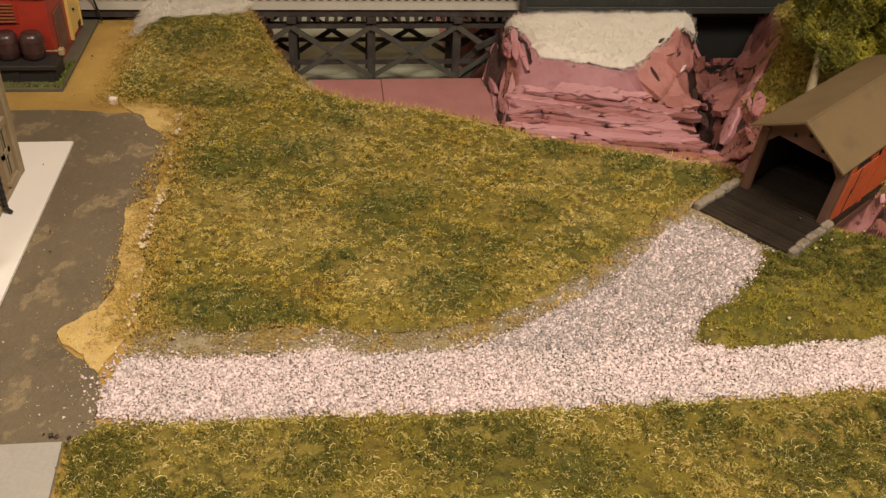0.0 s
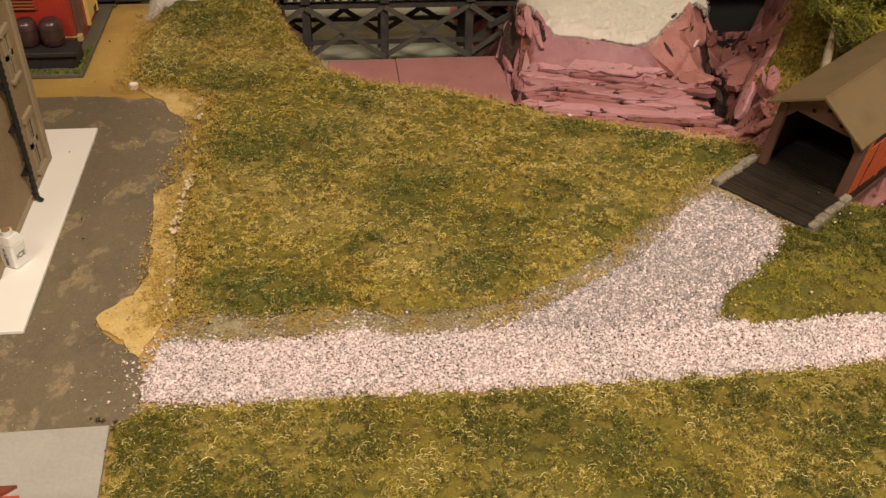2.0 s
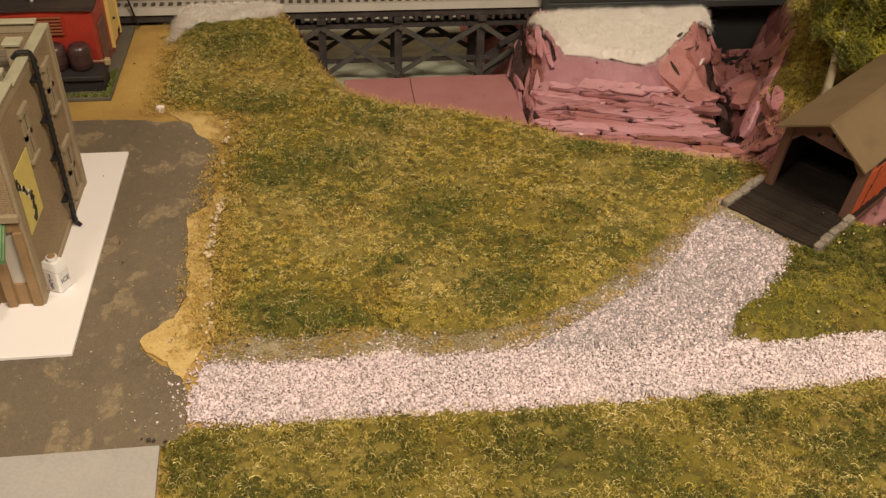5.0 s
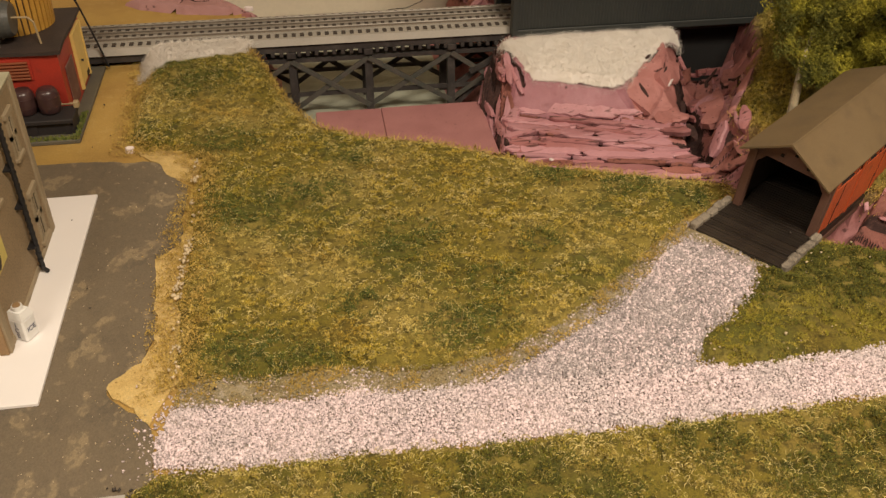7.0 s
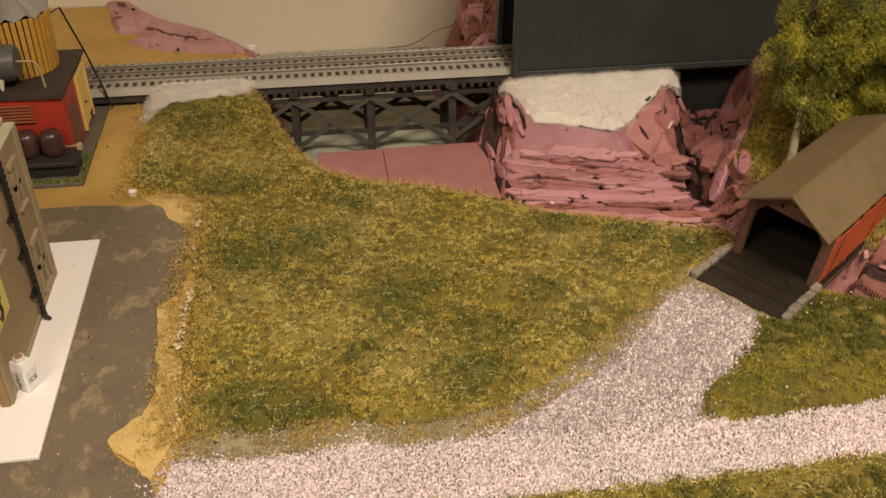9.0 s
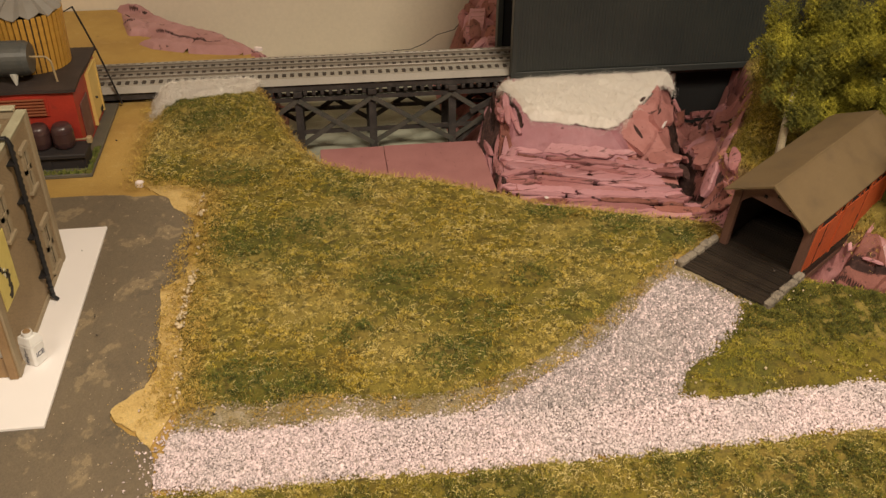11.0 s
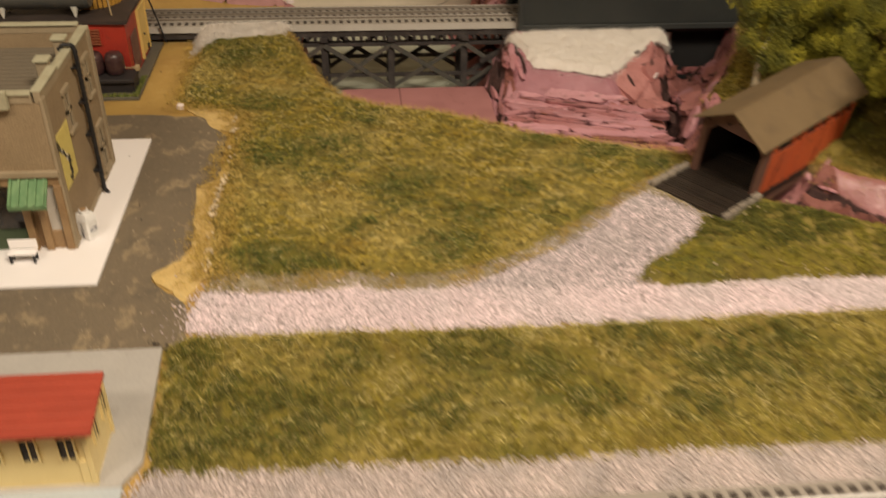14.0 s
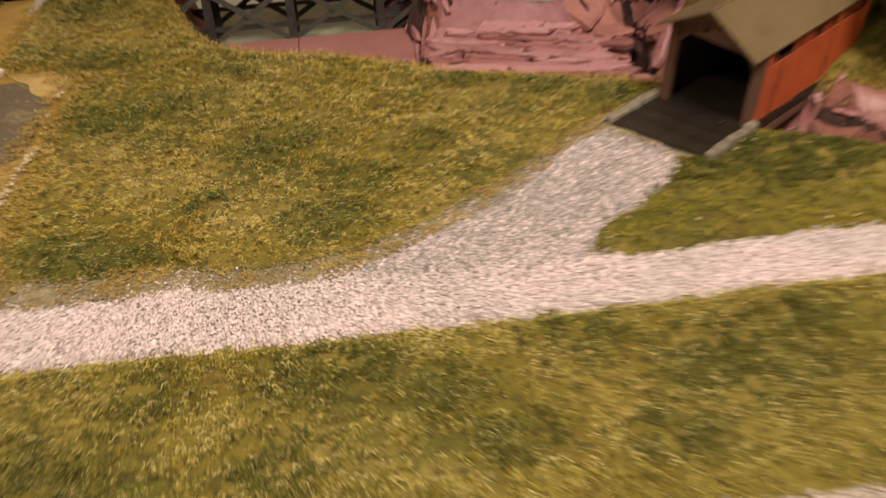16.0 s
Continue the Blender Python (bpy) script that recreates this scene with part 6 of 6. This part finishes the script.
VERGE_NEAR = [(x if x < .72 else .72, y) for x, y in VERGE]
ISLE_NEAR = [(x if x < .72 else .72, y) for x, y in ISLAND]
FAR_NEAR = [(min(x, .75), min(y, .95)) for x, y in FAR_BANK]
TOPS = {"m": mat_top(MEADOW, .005, 1), "v": mat_top(VERGE, .006, 2), "i": mat_top(ISLAND, .005, 3), "f": mat_top(FAR_BANK, .006, 4)}
blades("meadow_fibres", 1150000, (bounds(MEADOW), grass_chance(MEADOW, 1)), .0022, .00085, GRASS, "olive and straw static grass flock", "grass", 21, .5, TOPS["m"])
curls("meadow_straw", 74000, (bounds(MEADOW), grass_chance(MEADOW, 1)), .0019, .00024, STRAW, "curly pale straw fibres in the meadow", 25, lambda x, y: TOPS["m"](x, y) + .0008)
DARK_SPOTS = [(-.07, .754, .020), (-.073, .642, .014), (-.052, .617, .018), (.002, .654, .022), (-.03, .645, .014), (-.04, .456, .020), (-.056, .470, .014), (-.009, .448, .014), (.073, .572, .022), (.105, .468, .022), (.272, .625, .018),
              (.217, .650, .014), (.128, .514, .016), (-.132, .896, .020), (-.105, .865, .020), (-.09, .925, .014), (.03, .50, .012), (.18, .56, .014), (.32, .600, .014), (.04, .70, .012)]
blades("dark_tufts", 620000, (bounds(MEADOW), spots_chance(MEADOW, DARK_SPOTS, 1)), .0023, .00085, GRASS_DARK, "dark green tufts in the meadow", "grass", 26, .5, lambda x, y: TOPS["m"](x, y) + .0012)
LEFT_EDGE = [(-.105, .43), (-.080, .438), (-.077, .52), (-.078, .60), (-.078, .70), (-.090, .735), (-.146, .765), (-.140, .85), (-.134, .93), (-.168, .93), (-.168, .75), (-.110, .735), (-.100, .70), (-.106, .60)]
blades("rusty_fibres", 70000, (bounds(LEFT_EDGE, .01), grass_chance(LEFT_EDGE, 1, .008)), .0024, .00080, GRASS_RUST, "rusty ochre fibres along the grass edge", "grass", 27, .7, lambda x, y: ground_height(x, y) + .0022 + .0035 * step(-.098, -.080, x) * (x > -.12) + .003 * fbm(x, y, .008, 5))
blades("gorge_edge_fibres", 90000, ((-.06, .37, .60, .95), lambda x, y: .8 * np.exp(-(inside(x, y, MEADOW) / .006) ** 2) * (inside(x, y, GORGE) > -.012)), .0055, .00060, GRASS_RUST, "brown and tan fibres on the edge above the gorge", "grass", 28, .5, lambda x, y: np.maximum(ground_height(x, y), -.006) + .002)
blades("verge_fibres", 480000, (bounds(VERGE_NEAR), grass_chance(VERGE_NEAR, 2)), .0025, .00095, GRASS_VERGE, "olive static grass flock", "grass", 22, .5, TOPS["v"])
blades("verge_green", 110000, (bounds(VERGE_NEAR), grass_chance(VERGE_NEAR, 2)), .0026, .00095, GRASS_GREEN, "green static grass flock", "grass", 29, .5, lambda x, y: TOPS["v"](x, y) + .0012 * (fbm(x, y, .03, 44) - .5))
# the spots next to the pad also put its edge shadow into the green
VERGE_SPOTS = [(-.084, .252, .030), (-.03, .274, .036), (-.055, .282, .028), (-.088, .335, .016), (.109, .328, .024), (.293, .308, .030), (.083, .277, .018), (.186, .276, .016), (.39, .267, .026), (.453, .275, .026), (-.09, .340, .014), (.158, .311, .016),
               (.23, .335, .018), (.34, .33, .016), (.02, .33, .016), (-.08, .30, .014), (.25, .265, .014), (.52, .30, .03)]
blades("dark_tufts", 260000, (bounds(VERGE_NEAR), spots_chance(VERGE_NEAR, VERGE_SPOTS, 2)), .0026, .00095, GRASS_DEEP, "dark green tufts in the strip", "grass", 30, .45, lambda x, y: TOPS["v"](x, y) + .0014)
curls("verge_straw", 40000, (bounds(VERGE_NEAR), grass_chance(VERGE_NEAR, 2)), .0020, .00026, STRAW, "curly pale straw fibres in the strip", 31, lambda x, y: TOPS["v"](x, y) + .0010)
blades("island_fibres", 150000, (bounds(ISLE_NEAR), grass_chance(ISLE_NEAR, 3)), .0023, .00088, GRASS_VERGE, "olive static grass fibres", "grass", 23, .6, TOPS["i"])
blades("island_green", 80000, (bounds(ISLE_NEAR), grass_chance(ISLE_NEAR, 3)), .0024, .00088, GRASS_GREEN, "green static grass fibres", "grass", 32, .5, lambda x, y: TOPS["i"](x, y) + .0006)
blades("dark_tufts", 240000, (bounds(ISLE_NEAR), spots_chance(ISLE_NEAR, [(.347, .486, .016), (.375, .495, .026), (.420, .490, .026), (.317, .472, .012), (.388, .469, .02), (.44, .48, .016), (.50, .44, .02)], 3)), .0024, .00088, GRASS_DEEP, "dark green tufts beside the gravel", "grass", 33, .5, lambda x, y: TOPS["i"](x, y) + .0012)
blades("far_bank_fibres", 170000, (bounds(FAR_NEAR), grass_chance(FAR_NEAR, 4)), .0058, .00070, GRASS_VERGE, "olive green grass fibres under the trees", "grass", 24, .5, TOPS["f"])
# paler fibres put light into the mound where the crown shades it
blades("mound_fibres", 60000, ((.42, .53, .70, .90), lambda x, y: .8 * (inside(x, y, FAR_BANK) > 0) * step(.05, .02, inside(x, y, FAR_BANK))), .0045, .00075, GRASS, "pale olive fibres brightening the shaded mound under the tree", "grass", 46, .5, lambda x, y: TOPS["f"](x, y) + .002)
# tan rim, made wider to lighten the shaded bank by colour as well
blades("far_bank_edge", 150000, ((.41, .75, .45, .86), lambda x, y: .8 * np.exp(-((inside(x, y, FAR_BANK) - .006) / .016) ** 2)), .0055, .00065, GRASS_RUST, "tan fibres along the bank's edge", "grass", 34, .5, lambda x, y: ground_height(x, y) + .003)

# ---- gravel ----
def stones(name, n, area, chance, size, mat, label, seed, height):
    """Loose broken stones, each a squashed and skewed octahedron."""
    r = np.random.RandomState(seed)
    x, y = r.uniform(area[0], area[1], n), r.uniform(area[2], area[3], n)
    ok = r.uniform(0, 1, n) < chance(x, y)
    x, y = x[ok], y[ok]
    k = len(x)
    z = height(x, y)
    unit = np.array([(1, 0, 0), (-1, 0, 0), (0, 1, 0), (0, -1, 0), (0, 0, 1), (0, 0, -1)], dtype=float)
    tri = np.array([(0, 2, 4), (2, 1, 4), (1, 3, 4), (3, 0, 4), (2, 0, 5), (1, 2, 5), (3, 1, 5), (0, 3, 5)])
    s = size * r.lognormal(0, .32, k) / 2
    v = unit[None] * s[:, None, None] * r.uniform(.6, 1.25, (k, 6, 1)) + s[:, None, None] * r.uniform(-.25, .25, (k, 6, 3))
    q = r.normal(size=(k, 4))
    q /= np.linalg.norm(q, axis=1)[:, None]
    w, a, b, c = q.T
    rot = np.stack([1 - 2 * (b * b + c * c), 2 * (a * b - c * w), 2 * (a * c + b * w), 2 * (a * b + c * w), 1 - 2 * (a * a + c * c), 2 * (b * c - a * w), 2 * (a * c - b * w), 2 * (b * c + a * w), 1 - 2 * (a * a + b * b)], -1).reshape(k, 3, 3)
    v = np.einsum("kij,knj->kni", rot, v) + np.stack([x, y, z + s * .35], -1)[:, None]
    f = (tri[None] + 6 * np.arange(k)[:, None, None]).reshape(-1, 3)
    me = bpy.data.meshes.new(name)
    me.vertices.add(6 * k)
    me.vertices.foreach_set("co", v.ravel())
    me.loops.add(3 * len(f))
    me.loops.foreach_set("vertex_index", f.astype(np.int32).ravel())
    me.polygons.add(len(f))
    me.polygons.foreach_set("loop_start", np.arange(0, 3 * len(f), 3, dtype=np.int32))
    me.update(calc_edges=True)
    me.materials.append(mat)
    return tagged(new(name, me), label, "gravel", kind="stuff")


def edge_of(poly, seed, soft=.006):
    def chance(x, y):
        d = inside(x + .008 * (fbm(x, y, .012, seed) - .5), y + .008 * (fbm(x, y, .012, seed + 5) - .5), poly)
        return np.where(d > 0, .55 + .45 * step(0, soft, d), .20 * np.exp(np.minimum(d, 0) / .006) * (d > -.02))
    return chance


def off_deck(x, y):
    """One outside the bridge's deck, nought on it."""
    return (.798 * (x - .3715) + .603 * (y - .561) < -.0595) | (np.abs(.798 * (y - .561) - .603 * (x - .3715)) > .044)


def before_deck(x, y):
    """Gravel thins out on the bare strip before the bridge's deck."""
    u = .809 * (x - .3555) + .588 * (y - .549) + .008 * (fbm(x, y, .01, 19) - .5)
    return (1 - .93 * step(-.056, -.046, u) * (x < .40)) * off_deck(x, y)


ROAD_NEAR = [(min(x, .72), y) for x, y in ROAD]
bed = lambda x, y: .0012 + .0018 * step(0, .01, inside(x, y, ROAD_NEAR)) * fbm(x, y, .02, 91)
stones("road_gravel", 330000, bounds(ROAD_NEAR, .02), lambda x, y: edge_of(ROAD_NEAR, 6)(x, y) * before_deck(x, y), .0014, STONE, "pinkish white crushed gravel of the road", 31, bed)
GRIT_EDGE = [(-.090, .416), (-.049, .411), (.0, .411), (.05, .409), (.104, .408), (.130, .420), (.175, .447), (.216, .473), (.245, .500), (.265, .526), (.292, .545), (.326, .518), (.348, .493), (.3540, .4975), (.3255, .5410), (.3110, .5645),
             (.300, .572), (.262, .540), (.226, .508), (.199, .487), (.173, .466), (.140, .448), (.111, .437), (.087, .431), (.056, .434), (.029, .438), (-.005, .441), (-.035, .438), (-.065, .443), (-.088, .444)]
zone_mat("bare_grit", GRIT_EDGE, .003, .0018, material("dusty_grey_grit", (0.32, 0.262, 0.160), .95, tones=[((0.25, 0.185, 0.080), .016, .45, .60, .85), ((0.40, 0.35, 0.29), .006, .56, .66, .6)], fine=(.001, .25), bump=.6), "dusty grey grit between gravel and grass", "gravel", rough=.006, seed=16, taper=.006)
stones("edge_gravel", 26000, bounds(GRIT_EDGE, .01), lambda x, y: off_deck(x, y) * edge_of(GRIT_EDGE, 16)(x, y) * .75 * step(.40, .62, fbm(x, y, .012, 17)), .0013, STONE, "thin pale gravel along the grass edge", 41, bed)
blades("edge_fibres", 90000, (bounds(GRIT_EDGE, .004), lambda x, y: .75 * (x < .30) * step(.40, .62, fbm(x, y, .012, 23)) * (inside(x, y, GRIT_EDGE) > 0) * step(.030, .004, -inside(x, y, MEADOW))), .0024, .00075, GRASS_RUST, "sparse straw fibres at the foot of the meadow", "grass", 43, .7, lambda x, y: .0026 + .0015 * fbm(x, y, .01, 3))
stones("grit_grains", 75000, bounds(GRIT_EDGE, .004), lambda x, y: .8 * (inside(x, y, GRIT_EDGE) > 0) * off_deck(x, y), .0009, material("brown_grey_grain", (0.34, 0.285, 0.165), .9, island=.45), "fine brown-grey grains between gravel and grass", 45, lambda x, y: .0019 + .0008 * fbm(x, y, .01, 3))
BRANCH = [(.12, .41), (.24, .40), (.30, .46), (.335, .507), (.353, .50), (.31, .562), (.255, .513), (.20, .475)]
stones("grey_gravel", 60000, bounds(BRANCH, .01), lambda x, y: edge_of(BRANCH, 18, .04)(x, y) * before_deck(x, y), .0015, material("grey_gravel_stone", (0.37, 0.325, 0.325), .8, island=.35), "blue-grey crushed gravel by the bridge", 42, lambda x, y: bed(x, y) + .0003)
BALLAST = [(-.42, .192), (.72, .192), (.72, .227), (.44, .227), (.338, .230), (.22, .233), (.161, .231), (.03, .235), (-.104, .236), (-.114, .200), (-.42, .198)]
BALLAST_FRONT = [(-.42, .129), (.72, .129), (.72, -.02), (-.42, -.02)]
BSTONE = material("grey_pink_ballast", (0.61, 0.515, 0.49), 0.85, tones=[((0.44, 0.39, 0.375), 0.03, 0.45, 0.62, 0.8)], island=.24)
zone_mat("ballast_bed", BALLAST, .004, .0012, GRIT, "grey ballast bed beside the track", "gravel", seed=7, taper=.006)
zone_mat("ballast_bed", BALLAST_FRONT, .004, .0012, GRIT, "grey ballast bed before the track", "gravel", seed=8, taper=.006)
flat = lambda x, y: .0010 + .0012 * fbm(x, y, .02, 93)
stones("track_ballast", 52000, bounds(BALLAST, .01), edge_of(BALLAST, 7), .0015, BSTONE, "fine grey-pink ballast beside the track", 32, flat)
stones("front_ballast", 95000, bounds(BALLAST_FRONT, .01), edge_of(BALLAST_FRONT, 8), .0017, BSTONE, "fine grey-pink ballast before the track", 33, flat)
line = lambda x, y: np.exp(-((x + .0925 + .009 * (fbm(y, y * 0, .03, 3) - .5)) / .0026) ** 2) * .026 * (.1 + 1.7 * (fbm(x * 0, y, .012, 13) > .53))
CREAM = material("cream_pebble", (0.62, 0.50, 0.32), .8, island=.3)
stones("edge_pebbles", 36000, (-.105, -.082, .42, .72), line, .0021, CREAM, "cream pebbles along the grass edge", 35, lambda x, y: .0066 + 0 * x)
stones("stray_pebbles", 3000, (-.20, .33, .36, .52), lambda x, y: .5 * np.exp(-np.abs(inside(x, y, ROAD_NEAR)) / .010), .0014, STONE, "stray pale pebbles round the road", 36, lambda x, y: .0030 + 0 * x)

stones("island_pebbles", 1500, (.25, .42, .40, .52), lambda x, y: .22 * np.exp(-np.abs(inside(x, y, ISLAND) - .012) / .010) * (inside(x, y, ISLAND) > 0) * step(.44, .60, fbm(x, y, .02, 29)), .0014, CREAM, "pale cream pebbles strewn in the grass", 44, lambda x, y: .0064 + 0 * x)
stones("road_specks", 5200, (-.42, -.09, .345, .735), lambda x, y: np.where(inside(x, y, [(-.42, .352), (-.1, .352), (-.1, .73), (-.175, .735), (-.175, .43), (-.42, .43)]) > 0, .10 + .6 * np.exp(-np.hypot(x + .10, y - .39) / .03), 0), .0009, material("tan_specks", (0.50, 0.40, 0.27), .85, island=.4), "tan grains scattered over the road", 37, lambda x, y: .0016 + 0 * x)
stones("sand_grains", 3000, (-.145, -.09, .395, .62), lambda x, y: .5 * np.exp(-np.abs(x + .112 + .012 * np.exp(-((y - .44) / .02) ** 2)) / .005), .0009, SAND, "loose ochre sand grains", 38, lambda x, y: .0024 + 0 * x)
stones("dark_crumbs", 260, (-.20, .60, .30, .90), lambda x, y: .5 + 0 * x, .0016, TIE, "dark crumbs lying about", 39, lambda x, y: ground_height(x, y) + .0045)
stones("dark_crumbs", 9, (-.122, -.104, .347, .357), lambda x, y: .8 + 0 * x, .0020, TIE, "dark crumbs at the corner of the pad", 40, lambda x, y: .0034 + 0 * x)

# ---- trees ----
LEAF = material("green_foam_foliage", (0.205, 0.190, 0.017), 0.95, tones=[((0.42, 0.375, 0.035), 0.030, 0.48, 0.60, 0.9), ((0.064, 0.074, 0.018), 0.040, 0.49, 0.60, 0.75), ((0.42, 0.35, 0.08), 0.006, 0.62, 0.70, 0.5)], fine=(.0014, .22), island=.24)
BARK = material("pale_birch_bark", (0.43, 0.37, 0.24), 0.8, tones=[((0.22, 0.19, 0.14), 0.006, 0.48, 0.66, 0.7)], fine=(.001, .2), bump=.4)


# LEAF's green brightened: the light on these crowns is put into the colour
LEAF_LIT = material("lit_green_foam_foliage", (0.29, 0.260, 0.024), 0.95, tones=[((0.48, 0.420, 0.045), 0.030, 0.46, 0.60, 0.9), ((0.110, 0.112, 0.018), 0.030, 0.52, 0.62, 0.7)], fine=(.0014, .22), island=.24)


def tree(base, limbs, clumps, seed, label, leaf=LEAF):
    """limbs: lists of (x, y, z, radius); clumps: (x, y, z, radius) of foliage."""
    root = thing("tree", base, label, "tree", "trees on the far bank")
    r = np.random.RandomState(seed)
    bm = bmesh.new()
    for pts in limbs:
        for (a, b) in zip(pts, pts[1:]):
            rod(bm, a[:3], b[:3], a[3], b[3], 9)
    trunk = part("trunk", bm, BARK, root, "pale bare trunk and limbs")
    vs = []
    for cx, cy, cz, cr in clumps:
        # each clump is a cluster of drooping tufts
        m = 16
        d = r.normal(size=(m, 3))
        d /= np.linalg.norm(d, axis=1)[:, None]
        tufts = np.array([cx, cy, cz]) + d * cr * r.uniform(.35, .85, (m, 1))
        for tx, ty, tz in tufts:
            n = int(420 * (cr / .02) ** 2)
            q = r.normal(size=(n, 3))
            q /= np.linalg.norm(q, axis=1)[:, None]
            rad = cr * r.uniform(.26, .46)
            p = q * (rad * r.uniform(.45, 1.0, n) ** .6)[:, None] * np.array([.80, .80, 1.30]) + np.array([tx, ty, tz])
            p = p + .0016 * np.sin(p[:, ::-1] * 900)
            t = r.normal(size=(n, 3, 3))
            t /= np.linalg.norm(t, axis=2)[:, :, None]
            vs.append(p[:, None] + t * (.0010 * r.uniform(.5, 1.4, n))[:, None, None])
    v = np.concatenate(vs)
    n = len(v)
    me = bpy.data.meshes.new("crown")
    me.vertices.add(3 * n)
    me.vertices.foreach_set("co", v.ravel())
    me.loops.add(3 * n)
    me.loops.foreach_set("vertex_index", np.arange(3 * n, dtype=np.int32))
    me.polygons.add(n)
    me.polygons.foreach_set("loop_start", np.arange(0, 3 * n, 3, dtype=np.int32))
    me.update(calc_edges=True)
    me.materials.append(leaf)
    under(new("crown", me), root)["label"] = "clumped green foam foliage"
    return root


def cloud(seed, centre, spread, n, r0, r1, low):
    rng = random.Random(seed)
    out = []
    while len(out) < n:
        p = [rng.gauss(c, s) for c, s in zip(centre, spread)]
        if p[2] > low:
            out.append((*p, rng.uniform(r0, r1)))
    return out


tree((.443, .688, .012), [[(.4415, .686, .010, .0042), (.4435, .690, .058, .0036), (.4480, .700, .072, .0026), (.470, .728, .090, .0016)]],
     cloud(1, (.512, .735, .108), (.028, .024, .026), 44, .016, .026, .066) + [(.446, .735, .092, .017), (.445, .684, .076, .013), (.446, .681, .066, .0095), (.455, .679, .066, .011), (.458, .690, .072, .014), (.434, .702, .084, .012), (.462, .700, .084, .016), (.478, .694, .066, .017), (.498, .700, .060, .020), (.446, .742, .116, .019), (.452, .752, .138, .021), (.470, .704, .104, .020), (.540, .700, .068, .024), (.520, .690, .070, .022)], 41, "bushy olive green foam tree on the bank")
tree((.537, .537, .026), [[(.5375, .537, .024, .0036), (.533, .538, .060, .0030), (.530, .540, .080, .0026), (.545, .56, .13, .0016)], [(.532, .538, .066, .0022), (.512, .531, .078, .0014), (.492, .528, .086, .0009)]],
     cloud(2, (.560, .570, .122), (.038, .026, .026), 44, .014, .024, .092) + [(.530, .550, .096, .016), (.548, .546, .098, .018), (.566, .552, .094, .018), (.516, .556, .092, .014), (.540, .530, .092, .015), (.556, .534, .084, .014), (.528, .534, .098, .013), (.572, .546, .078, .014), (.502, .566, .098, .014)], 42, "tall foam tree with a brightened green crown and a pale forked trunk", LEAF_LIT)
tree((.574, .806, .022), [[(.574, .806, .02, .0045), (.572, .80, .07, .0035), (.60, .77, .14, .002)]],
     cloud(3, (.620, .730, .125), (.050, .050, .040), 70, .014, .026, .04), 43, "dense olive green foam tree behind the bridge")
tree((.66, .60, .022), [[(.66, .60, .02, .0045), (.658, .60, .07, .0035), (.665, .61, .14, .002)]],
     cloud(4, (.655, .62, .115), (.045, .040, .044), 62, .014, .026, .030), 44, "wide foam tree with a brightened green crown at the creek", LEAF_LIT)
